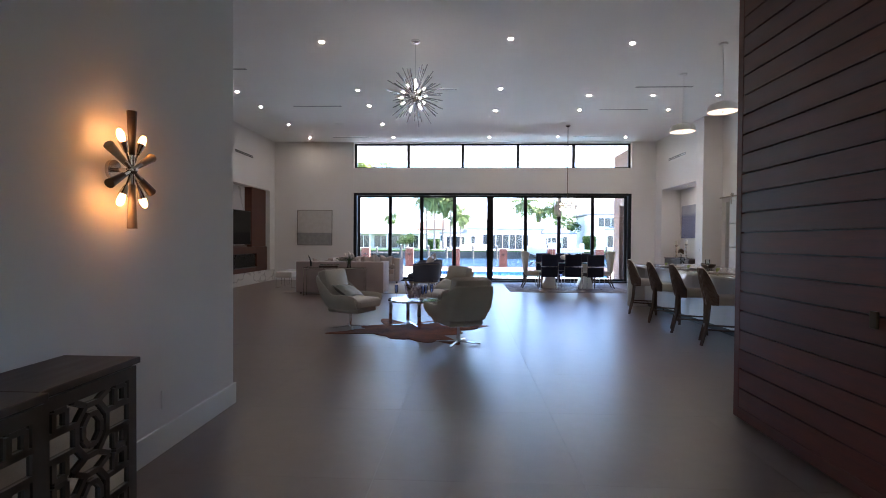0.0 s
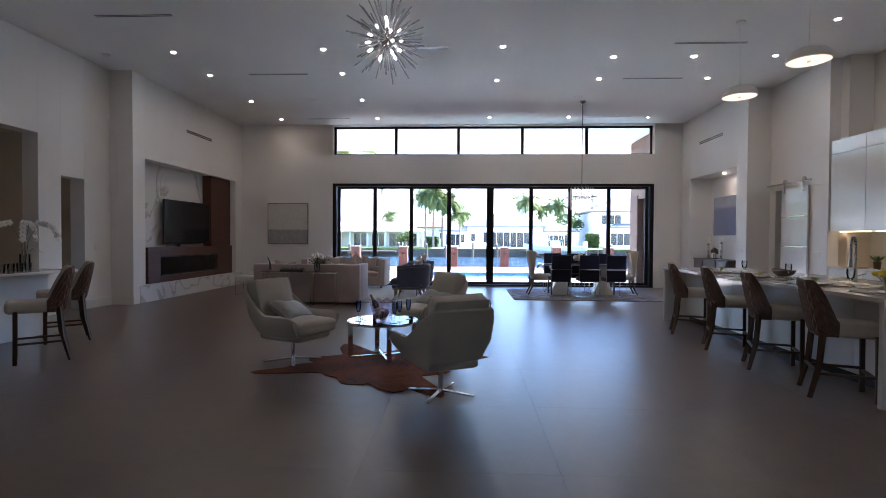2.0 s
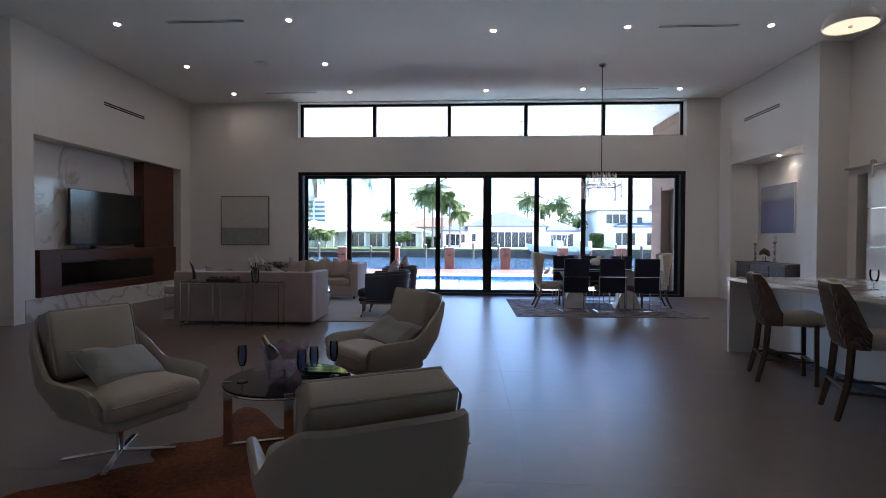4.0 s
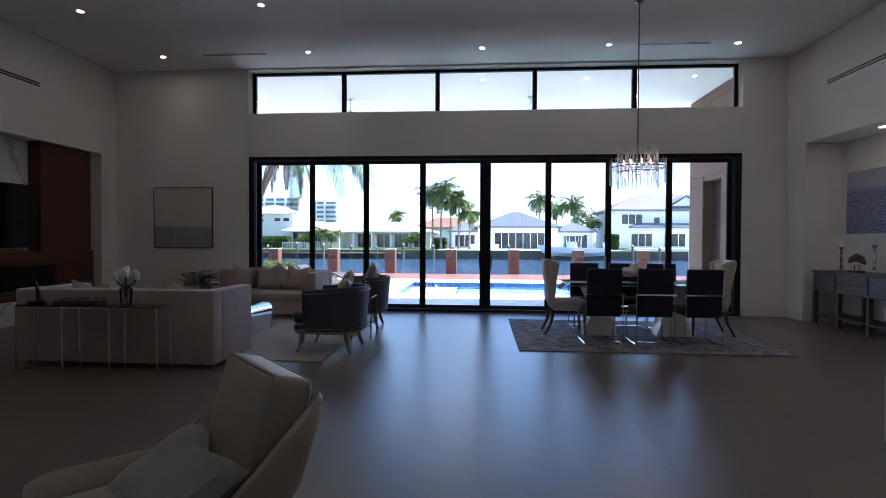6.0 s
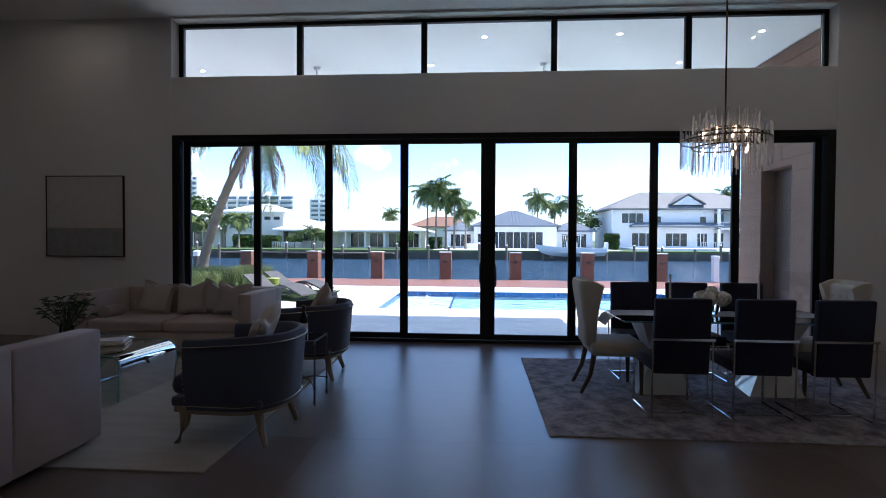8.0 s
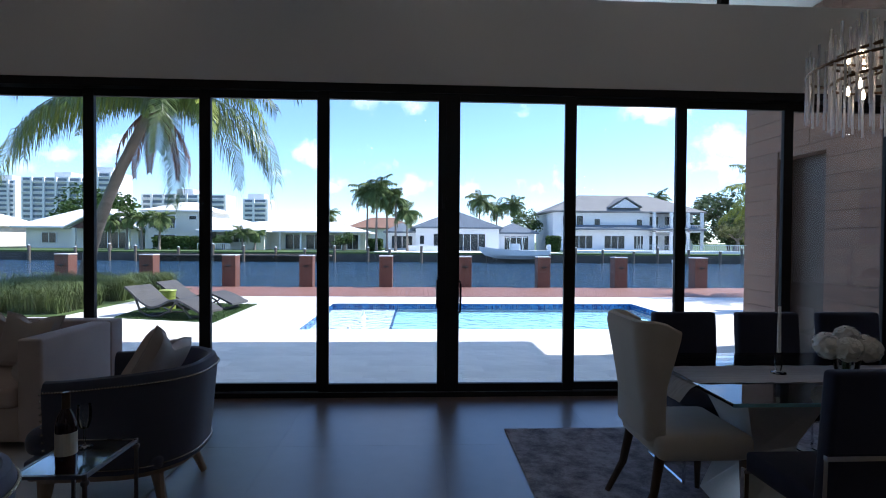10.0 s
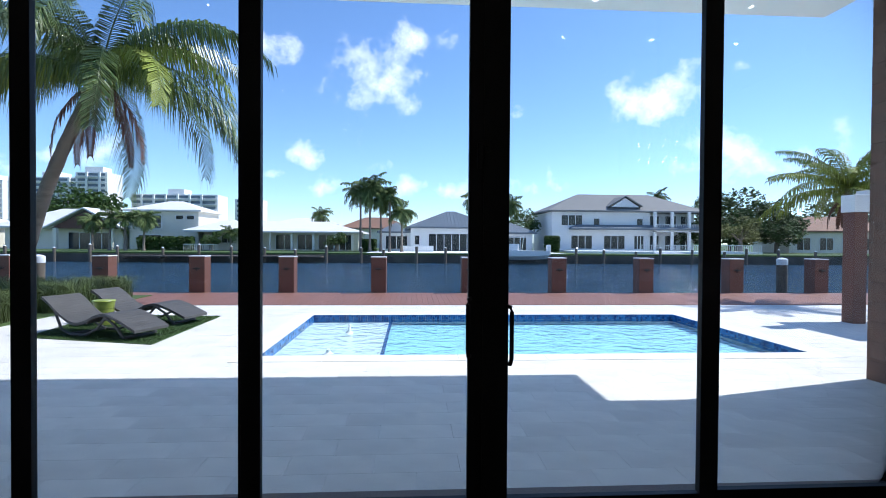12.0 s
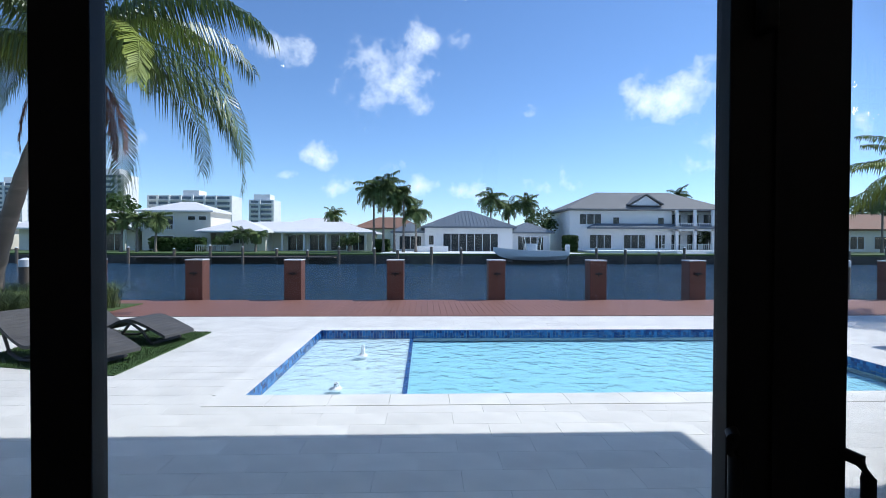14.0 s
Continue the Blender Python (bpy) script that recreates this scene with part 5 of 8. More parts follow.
for x, y in ((-3.3, 14.62), (-2.2, 14.6)):
    loose_pillow("taupe silk pillow on the blush sofa", pose(x, y, 0.665, 16, 6, 0), 0.46, 0.44, CUSHION, "pillows on the sofa", 0.16)


def barrel_wrap():
    bm = ushell(0.74, 0.66, 0.27, 0.765, 0.80, 0.075, 0.32, lean=0.05, flare=0.02, n=64, lo=0.0, hi=0.8, taper=0.0)
    for v in bm.verts:
        v.co.y += 0.04
        if v.co.y < -0.15 and v.co.z < 0.5:
            v.co.y -= 0.05 * (1 - ((v.co.z - 0.40) / 0.11) ** 2) * min(1.0, (-0.15 - v.co.y) / 0.12)
    return bm


def barrel_chair(m):
    t = thing("barrel_chair", "slate blue velvet barrel chair with nailhead trim and limed oak legs", "armchair", m, "barrel chairs")
    part("wrap", barrel_wrap(), SLATE, t, smooth=True)
    part("seat", rbox(-0.295, -0.46, 0.335, 0.295, 0.24, 0.49, 0.07, 5), SLATE, t, smooth=True)
    part("seat_base", rbox(-0.33, -0.42, 0.275, 0.33, 0.26, 0.345, 0.02, 3), SLATE, t, smooth=True)
    part("apron", ushell(0.70, 0.66, 0.235, 0.285, 0.305, 0.06, 0.30, n=30), OAK, t, smooth=True)
    part("front_rail", rbox(-0.325, -0.40, 0.235, 0.325, -0.30, 0.28, 0.01), OAK, t)
    for sx in (-1, 1):
        part("front_leg", tube([(sx * 0.28, -0.33, 0.25), (sx * 0.29, -0.335, 0.14), (sx * 0.30, -0.385, 0.0)], [0.045, 0.032, 0.022], 8), OAK, t, smooth=True)
        part("rear_leg", tube([(sx * 0.24, 0.20, 0.24), (sx * 0.26, 0.235, 0.10), (sx * 0.28, 0.27, 0.0)], [0.034, 0.025, 0.02], 8), OAK, t, smooth=True)
    nail = bmesh.new()
    w = barrel_wrap()
    w.verts.ensure_lookup_table()
    rows = [[w.verts[9 * i + k].co.copy() for k in range(9)] for i in range(len(w.verts) // 9)]
    w.free()

    def stud(p, o):
        lathe([(0, 0.0075), (0.0065, 0.004), (0.008, 0.0), (0.0065, -0.004), (0, -0.0075)], 6, nail, at=p + o * 0.004)

    for a, b in zip(rows, rows[1:]):
        for f in (0.0, 0.5):
            p, q = a[2].lerp(b[2], f), a[0].lerp(b[0], f)
            o = Vector((p.x, p.y, 0)).normalized()
            stud(p + Vector((0, 0, -0.012)), o)
            stud(q + Vector((0, 0, 0.03)), o)
    for row in (rows[0], rows[-1]):
        for f in np.linspace(0.05, 0.95, 12):
            k = min(1, int(f * 2))
            stud(row[k].lerp(row[k + 1], f * 2 - k), Vector((0, -1, 0)))
    part("nailheads", nail, NICKEL, t, kind="stuff")
    return t


bc = barrel_chair(facing(-0.63, 15.33, -0.998, 0.05, 0.007))
copy_thing(bc, facing(-0.66, 16.98, -0.97, -0.06, 0.007))
loose_pillow("blush silk pillow in a barrel chair", facing(-0.63, 15.33, -0.998, 0.05) @ pose(0.02, 0.10, 0.74, -24, 14, 10), 0.50, 0.46, CUSHION, "pillows in the barrel chairs")
loose_pillow("blush silk pillow in a barrel chair", facing(-0.66, 16.98, -0.97, -0.06) @ pose(0.04, 0.10, 0.75, -24, -18, 0), 0.50, 0.46, CUSHION, "pillows in the barrel chairs")


PEWTER = mat("dark_pewter", (0.22, 0.20, 0.19), 0.3, metal=1.0, var=0.12, bump=0.03)


def side_table():
    t = thing("side_table", "small pewter side table with a mirrored top and crossed stretchers", "side table", pose(-0.46, 16.14, 0.0))
    for x in (-0.14, 0.14):
        for y in (-0.18, 0.18):
            part("leg", tube([(x, y, 0), (x, y, 0.585)], 0.009, 8), PEWTER, t, smooth=True)
    for p, q in (((-0.14, -0.18), (0.14, -0.18)), ((0.14, -0.18), (0.14, 0.18)), ((0.14, 0.18), (-0.14, 0.18)), ((-0.14, 0.18), (-0.14, -0.18))):
        part("top_rail", bar((*p, 0.575), (*q, 0.575), 0.014), PEWTER, t)
    for p, q in (((-0.14, -0.18), (0.14, 0.18)), ((0.14, -0.18), (-0.14, 0.18))):
        part("stretcher", tube([(*p, 0.16), (p[0] * 0.4, p[1] * 0.4, 0.20), (0, 0, 0.205 if p[0] < 0 else 0.19), (q[0] * 0.4, q[1] * 0.4, 0.20), (*q, 0.16)], 0.006, 8), PEWTER, t, smooth=True)
    for x in (-0.14, 0.14):
        for y in (-0.18, 0.18):
            for z in (0.03, 0.16, 0.55):
                part("collar", lathe([(0, -0.014), (0.014, -0.008), (0.016, 0), (0.014, 0.008), (0, 0.014)], 10, at=(x, y, z)), PEWTER, t, smooth=True)
    part("mirror_top", box(-0.14, -0.18, 0.572, 0.14, 0.18, 0.580), MIRROR, t)


side_table()
bottle(pose(-0.45, 16.05, 0.581), "dark red wine bottle on the side table", mat("dark_bottle", (0.02, 0.006, 0.008), 0.08, bump=0.0, rvar=0.03), BRONZE)
flute(-0.50, 16.24, 0.581, CLEAR, "clear stemmed wine glass on the side table", 0.8)


def waterfall_table(m, w):
    t = thing("glass_coffee_table", "bent thick glass waterfall coffee table with rolled ends", "coffee table", m, "waterfall tables")
    path = [(-0.30, 0.02), (-0.34, 0.10), (-0.36, 0.25)]
    for a in np.linspace(PI, PI / 2, 8):
        path.append((-0.26 + 0.10 * math.cos(a), 0.31 + 0.10 * math.sin(a)))
    path += [(0.22, 0.41)]
    for a in np.linspace(PI / 2, 0, 8)[1:]:
        path.append((0.24 + 0.10 * math.cos(a), 0.31 + 0.10 * math.sin(a)))
    path += [(0.34, 0.2), (0.32, 0.0)]
    bm = bmesh.new()
    th = 0.016
    rows = []
    for i, (x, z) in enumerate(path):
        a, b = path[max(0, i - 1)], path[min(len(path) - 1, i + 1)]
        nx, nz = -(b[1] - a[1]), b[0] - a[0]
        L = math.hypot(nx, nz)
        nx, nz = nx / L * th, nz / L * th
        rows.append([bm.verts.new(q) for q in ((x, -w / 2, z), (x, w / 2, z), (x - nx, w / 2, z - nz), (x - nx, -w / 2, z - nz))])
    for a, b in zip(rows, rows[1:]):
        for k in range(4):
            bm.faces.new((a[k], a[(k + 1) % 4], b[(k + 1) % 4], b[k]))
    bm.faces.new(rows[0])
    bm.faces.new(rows[-1][::-1])
    part("glass_sheet", bm, AQUA, t, smooth=True)
    for y in (-w / 2, w / 2):
        part("polished_edge", tube([(x, y, z) for x, z in path], 0.007, 6), EDGE, t)
    return t


EDGE = mat("green_glass_edge", (0.20, 0.42, 0.46), 0.15, var=0.1, bump=0.0)
wt = waterfall_table(pose(-2.36, 16.25, 0.016, 0, 0, -4), 0.76)
copy_thing(wt, pose(-2.96, 16.50, 0.016, 0, 0, -4))


def leafy(x, y, z):
    t = thing("potted_plant", "leafy green plant in a clear glass vase on the coffee table", "plant", pose(x, y, z))
    part("vase", lathe([(0, 0.0), (0.05, 0.0), (0.065, 0.05), (0.06, 0.14), (0.05, 0.17), (0.046, 0.17), (0.056, 0.13), (0.06, 0.05), (0, 0.01)], 20), CLEAR, t, smooth=True)
    rnd = random.Random(4)
    st, lv = bmesh.new(), bmesh.new()
    for i in range(64):
        a, r, h = rnd.uniform(0, 2 * PI), rnd.uniform(0.03, 0.24), rnd.uniform(0.20, 0.44)
        p = Vector((r * math.cos(a), r * math.sin(a), h))
        tube([(0, 0, 0.05), (p.x * 0.4, p.y * 0.4, h * 0.6), p], 0.003, 4, st)
        for k in range(4):
            b = a + rnd.uniform(-1.4, 1.4)
            d = Vector((math.cos(b), math.sin(b), rnd.uniform(-0.3, 0.5))).normalized() * rnd.uniform(0.05, 0.085)
            s = d.cross(Vector((0, 0, 1))).normalized() * 0.024
            o = p - d * rnd.uniform(0, 0.6) * k * 0.5
            c = o + d * 0.55 + Vector((0, 0, 0.012))
            vs = [lv.verts.new(q) for q in (o, c + s, o + d, c - s)]
            lv.faces.new(vs)
    part("stem", st, LEAF, t, kind="stuff")
    part("foliage", lv, LEAF, t, kind="stuff")


leafy(-3.12, 16.52, 0.43)
bk = thing("art_book", "stack of two pale books on the coffee table", "books", pose(-2.5, 16.35, 0.43, 0, 0, 20))
part("book", rbox(-0.15, -0.11, 0.0, 0.15, 0.11, 0.025, 0.003, 2), PAPER, bk)
part("book", rbox(-0.13, -0.10, 0.026, 0.13, 0.10, 0.048, 0.003, 2), TRIM, bk)


def ottoman(m):
    t = thing("ottoman", "white upholstered cube ottoman on slim steel legs", "ottoman", m, "ottomans")
    part("cushion", rbox(-0.24, -0.24, 0.30, 0.24, 0.24, 0.46, 0.03, 3), CREAM, t, smooth=True)
    for x in (-0.22, 0.22):
        part("leg_loop", tube([(x, -0.22, 0.30), (x, -0.22, 0.01), (x, 0.22, 0.01), (x, 0.22, 0.30)], 0.010, 6), CHROME, t)
    return t


ot = ottoman(pose(-4.75, 16.75, 0.0))
copy_thing(ot, pose(-4.70, 15.95, 0.0))


def console():
    t = thing("console_table", "slim glass console table on brass rods behind the sofa", "console table", pose(-2.77, 13.98, 0.0))
    W, D, H = 1.50, 0.25, 0.70
    part("glass_top", box(-W / 2, -D / 2, H - 0.012, W / 2, D / 2, H), SMOKE, t)
    bm = bmesh.new()
    for y in (-D / 2, D / 2):
        bar((-W / 2, y, H - 0.02), (W / 2, y, H - 0.02), 0.014, bm=bm)
    part("top_rail", bm, NICKEL, t)
    for x in (-W / 2, -W / 6, W / 6, W / 2):
        for y in (-D / 2 + 0.01, D / 2 - 0.01):
            part("leg", tube([(x, y, 0.0), (x, y, H - 0.02)], 0.009, 8), NICKEL, t, smooth=True)
        part("foot_rail", bar((x, -D / 2, 0.03), (x, D / 2, 0.03), 0.012), NICKEL, t)
    part("stretcher", bar((-W / 2, 0, 0.03), (W / 2, 0, 0.03), 0.012), NICKEL, t)


console()


def tulips(x, y, z):
    t = thing("flower_vase", "white tulips in a clear glass vase on the console", "flowers", pose(x, y, z))
    part("vase", lathe([(0, 0.0), (0.045, 0.0), (0.05, 0.02), (0.06, 0.17), (0.057, 0.17), (0.046, 0.02), (0, 0.012)], 20), CLEAR, t, smooth=True)
    rnd = random.Random(3)
    for i in range(15):
        a, r = rnd.uniform(0, 2 * PI), rnd.uniform(0.01, 0.13)
        p = Vector((r * math.cos(a), r * math.sin(a), 0.32 - r * 0.5 + rnd.uniform(-0.02, 0.03)))
        part("stem", tube([(0, 0, 0.03), (p.x * 0.3, p.y * 0.3, 0.17), p], 0.004, 5), LEAF, t)
        part("bloom", lathe([(0, -0.01), (0.022, 0.005), (0.028, 0.03), (0.02, 0.056), (0.006, 0.062)], 9, at=p), PETAL, t, smooth=True)
    lv = bmesh.new()
    for i in range(9):
        a = rnd.uniform(0, 2 * PI)
        d, s = Vector((math.cos(a), math.sin(a), 0)), Vector((-math.sin(a), math.cos(a), 0)) * 0.016
        q = [Vector((0, 0, 0.12)), d * 0.06 + Vector((0, 0, 0.22)), d * 0.14 + Vector((0, 0, 0.20))]
        vs = [lv.verts.new(v) for v in (q[0], q[1] - s, q[2], q[1] + s)]
        lv.faces.new(vs)
    part("leaves", lv, LEAF, t)


tulips(-2.42, 13.98, 0.70)
h = thing("horn_sculpture", "curved dark horn sculpture on a clear block", "sculpture", pose(-3.40, 13.98, 0.70))
part("block", box(-0.05, -0.05, 0, 0.05, 0.05, 0.03), CLEAR, h)
part("horn", tube([(0.03, 0, 0.03), (0.025, 0, 0.12), (0.0, 0, 0.22), (-0.05, 0, 0.31)], [0.028, 0.024, 0.015, 0.003], 12), BLACK, h, smooth=True)


def succulents():
    t = thing("succulent_tray", "low dark tray of succulents on the console", "plant", pose(-2.92, 13.98, 0.70))
    part("tray", rbox(-0.24, -0.07, 0.0, 0.24, 0.07, 0.045, 0.01), DARKWOOD, t)
    rnd = random.Random(11)
    bm = bmesh.new()
    for i in range(22):
        c = Vector((rnd.uniform(-0.22, 0.22), rnd.uniform(-0.05, 0.05), 0.05))
        for k in range(10):
            a = k * 2.4
            d = Vector((math.cos(a), math.sin(a), 0.5 + 0.08 * k)).normalized() * 0.035
            s = d.cross(Vector((0, 0, 1))).normalized() * 0.011
            vs = [bm.verts.new(q) for q in (c, c + d * 0.6 + s, c + d, c + d * 0.6 - s)]
            bm.faces.new(vs)
    part("rosettes", bm, LEAF, t, kind="stuff")


succulents()

# ---- dining group ----
def vintage():
    m, n, l, p = nodes_of("vintage_rug")
    tc, a, b, c = n.new("ShaderNodeTexCoord"), n.new("ShaderNodeTexNoise"), n.new("ShaderNodeTexNoise"), n.new("ShaderNodeTexVoronoi")
    a.inputs["Scale"].default_value, a.inputs["Detail"].default_value, a.inputs["Roughness"].default_value = 9.0, 10, 0.8
    b.inputs["Scale"].default_value, b.inputs["Detail"].default_value = 160, 2
    c.inputs["Scale"].default_value = 5
    for q in (a, b, c):
        l.new(tc.outputs["Object"], q.inputs["Vector"])
    mx = n.new("ShaderNodeMath")
    mx.operation = 'MULTIPLY_ADD'
    mx.inputs[1].default_value = 0.22
    l.new(c.outputs["Distance"], mx.inputs[0])
    l.new(a.outputs["Fac"], mx.inputs[2])
    r = n.new("ShaderNodeValToRGB")
    e = r.color_ramp.elements
    e[0].position, e[0].color = 0.42, (0.055, 0.05, 0.075, 1)
    e[1].position, e[1].color = 0.72, (0.36, 0.325, 0.33, 1)
    k = e.new(0.56)
    k.color = (0.19, 0.165, 0.18, 1)
    l.new(mx.outputs[0], r.inputs["Fac"])
    l.new(r.outputs["Color"], p.inputs["Base Color"])
    p.inputs["Roughness"].default_value = 0.95
    bp = n.new("ShaderNodeBump")
    bp.inputs["Strength"].default_value, bp.inputs["Distance"].default_value = 0.5, 0.004
    l.new(b.outputs["Fac"], bp.inputs["Height"])
    l.new(bp.outputs[0], p.inputs["Normal"])
    return m


dr = thing("dining_rug", "faded grey-violet vintage rug under the dining table", "rug", pose(3.34, 16.68, 0.0))
part("woven_field", rbox(-1.67, -1.27, 0.0, 1.67, 1.25, 0.012, 0.004, 2), vintage(), dr)
part("binding", tube([(-1.665, -1.265, 0.006), (1.665, -1.265, 0.006), (1.665, 1.245, 0.006), (-1.665, 1.245, 0.006), (-1.665, -1.265, 0.006)], 0.006, 5), CREAM, dr)
RZ = 0.013


def dining_table():
    t = thing("dining_table", "glass-topped dining table on two angular marble pedestals", "dining table", pose(3.45, 16.72, RZ))
    part("glass_top", box(-1.02, -0.53, 0.735, 1.02, 0.53, 0.752), SMOKE, t, bevel=0.004)
    part("top_edge", bar((-1.02, -0.531, 0.7435), (1.02, -0.531, 0.7435), 0.004, 0.016), EDGE, t)
    for s in (-1, 1):
        bm = bmesh.new()
        x = s * 0.52
        lo = [(x - 0.28, -0.22, 0), (x + 0.22, -0.22, 0), (x + 0.28, 0.22, 0), (x - 0.22, 0.22, 0)]
        mi = [(x - 0.10, -0.10, 0.34), (x + 0.12, -0.12, 0.38), (x + 0.10, 0.10, 0.34), (x - 0.12, 0.12, 0.38)]
        hi = [(x - 0.26, -0.26, 0.733), (x + 0.26, -0.24, 0.733), (x + 0.26, 0.26, 0.733), (x - 0.26, 0.24, 0.733)]
        rs = [[bm.verts.new(q) for q in r] for r in (lo, mi, hi)]
        for a, b in zip(rs, rs[1:]):
            for k in range(4):
                bm.faces.new((a[k], a[(k + 1) % 4], b[(k + 1) % 4], b[k]))
        bm.faces.new(rs[0][::-1])
        bm.faces.new(rs[-1])
        part("pedestal", bm, STONE, t, "faceted white stone pedestal")


dining_table()


def steel_chair(m):
    t = thing("dining_chair", "navy velvet dining chair in a square polished steel frame", "dining chair", m, "navy dining chairs")
    part("seat", rbox(-0.225, -0.25, 0.38, 0.225, 0.22, 0.48, 0.02, 3), NAVY, t, smooth=True)
    bm = rbox(-0.225, 0.16, 0.37, 0.225, 0.235, 1.0, 0.02, 3)
    for v in bm.verts:
        v.co.y += 0.09 * max(0.0, v.co.z - 0.45)
    part("backrest", bm, NAVY, t, smooth=True)
    for s in (-1, 1):
        x = s * 0.24
        part("side_frame", tube([(x, 0.26, 0.66), (x, 0.24, 0.012), (x, -0.24, 0.012), (x, -0.24, 0.40)], 0.0105, 4), CHROME, t)
    part("back_bar", bar((-0.25, 0.268, 0.665), (0.25, 0.268, 0.665), 0.02), CHROME, t)
    part("seat_bar", bar((-0.24, -0.235, 0.385), (0.24, -0.235, 0.385), 0.018), CHROME, t)
    part("floor_bar", bar((-0.24, 0.10, 0.012), (0.24, 0.10, 0.012), 0.018), CHROME, t)
    return t


sc = steel_chair(pose(2.80, 16.07, RZ, 0, 0, 180))
for x in (3.455, 4.06):
    copy_thing(sc, pose(x, 16.07, RZ, 0, 0, 180 + (2 if x > 4 else -1)))
for x in (2.86, 3.47, 4.07):
    copy_thing(sc, pose(x, 17.20, RZ, 0, 0, 0))


def wing_chair(m):
    t = thing("wing_dining_chair", "cream linen wing-back dining chair with turned dark legs", "dining chair", m, "wing-back chairs")
    bm = ushell(0.56, 0.23, 0.42, 1.04, 1.09, 0.07, 0.11, lean=0.13, n=40, lo=0.0, hi=0.6, taper=0.02)
    for v in bm.verts:
        k = min(1.0, max(0.0, v.co.z - 0.45) / 0.6)
        if v.co.y < 0.05:
            v.co.y = 0.05 + (v.co.y - 0.05) * (0.10 + 0.42 * k ** 3)
        v.co.y += 0.14
        v.co.x *= 0.86 - 0.10 * math.sin(PI * min(1.0, k * 1.2)) + 0.12 * k ** 2
    part("wing_back", bm, CREAM, t, smooth=True)
    part("inner_back", rbox(-0.20, 0.16, 0.44, 0.20, 0.27, 1.05, 0.04, 3), CREAM, t, smooth=True)
    part("seat", rbox(-0.26, -0.30, 0.36, 0.26, 0.22, 0.50, 0.05, 4), CREAM, t, smooth=True)
    for s in (-1, 1):
        part("front_leg", tube([(s * 0.22, -0.25, 0.38), (s * 0.225, -0.255, 0.0)], [0.026, 0.015], 10), LEGWOOD, t, smooth=True)
        part("rear_leg", tube([(s * 0.19, 0.18, 0.40), (s * 0.20, 0.22, 0.18), (s * 0.21, 0.31, 0.0)], [0.028, 0.022, 0.016], 10), LEGWOOD, t, smooth=True)
    for r in range(3):
        for i in range(3 - r % 2):
            part("button", tuft(-0.1 + 0.1 * i + (0.05 if r % 2 else 0), 0.158, 0.68 + 0.13 * r), CREAM, t)
    return t


wc = wing_chair(facing(2.43, 16.70, 1, 0, RZ))
copy_thing(wc, facing(4.50, 16.78, -1, 0.08, RZ))


def runner():
    t = thing("table_runner", "striped grey linen runner lying across the dining table", "table runner", pose(3.45, 16.70, RZ + 0.7535))
    bm = bmesh.new()
    N = 40
    rows = []
    for i in range(N + 1):
        x = -1.10 + 2.20 * i / N
        z = 0.002 if abs(x) < 1.02 else 0.002 - (abs(x) - 1.02) * 1.3
        rows.append([bm.verts.new((x, y, z + 0.002 * math.sin(x * 40 + y * 30))) for y in np.linspace(-0.18, 0.18, 9)])
    for a, b in zip(rows, rows[1:]):
        for k in range(8):
            bm.faces.new((a[k], b[k], b[k + 1], a[k + 1]))
    part("cloth", bm, mat("striped_linen", (0.42, 0.40, 0.39), 0.9, var=0.3, scale=0.4, fine=30, bump=0.3, stretch=(0.05, 4, 1)), t, smooth=True)


runner()


def hydrangeas():
    t = thing("flower_bowl", "cream hydrangeas in a low glass bowl on the dining table", "flowers", pose(3.42, 16.70, RZ + 0.757))
    part("bowl", lathe([(0, 0), (0.05, 0.0), (0.055, 0.01), (0.075, 0.11), (0.072, 0.11), (0.05, 0.012), (0, 0.008)], 20), CLEAR, t, smooth=True)
    rnd = random.Random(9)
    for i in range(7):
        a = i * 2 * PI / 6
        c = Vector((0.11 * math.cos(a), 0.09 * math.sin(a), 0.15)) if i < 6 else Vector((0, 0, 0.20))
        bm = bmesh.new()
        for k in range(70):
            d = Vector((rnd.gauss(0, 1), rnd.gauss(0, 1), rnd.gauss(0.3, 1))).normalized()
            o = c + d * 0.066
            u = d.orthogonal().normalized()
            v = d.cross(u)
            ph = rnd.uniform(0, 3)
            q = [o + (u * math.cos(ph + j * PI / 2) + v * math.sin(ph + j * PI / 2)) * 0.021 + d * 0.004 * (j % 2) for j in range(4)]
            bm.faces.new([bm.verts.new(p) for p in q])
        lathe([(0.058 * math.sin(w), -0.058 * math.cos(w)) for w in np.linspace(0, PI, 7)], 10, bm, at=c)
        part("flower_head", bm, PETAL, t)
    part("stems", tube([(0, 0, 0.02), (0, 0, 0.14)], 0.02, 8), LEAF, t)


hydrangeas()


def taper_candle(x, y, z, label, h, stick, m):
    t = thing("candlestick", label, "candlestick", pose(x, y, z), "candlesticks")
    part("stick", lathe([(0, 0)] + [(r, v * h) for r, v in stick] + [(0, h)], 18), m, t, smooth=True)
    return t


for x in (3.02, 3.86):
    c = taper_candle(x, 16.70, RZ + 0.757, "clear glass candlestick with a white taper candle", 0.12, [(0.04, 0.0), (0.04, 0.06), (0.012, 0.12), (0.022, 0.5), (0.012, 0.8), (0.02, 0.95), (0.02, 1.0)], CLEAR)
    part("candle", tube([(0, 0, 0.12), (0, 0, 0.38)], [0.011, 0.008], 10), PETAL, c, smooth=True)


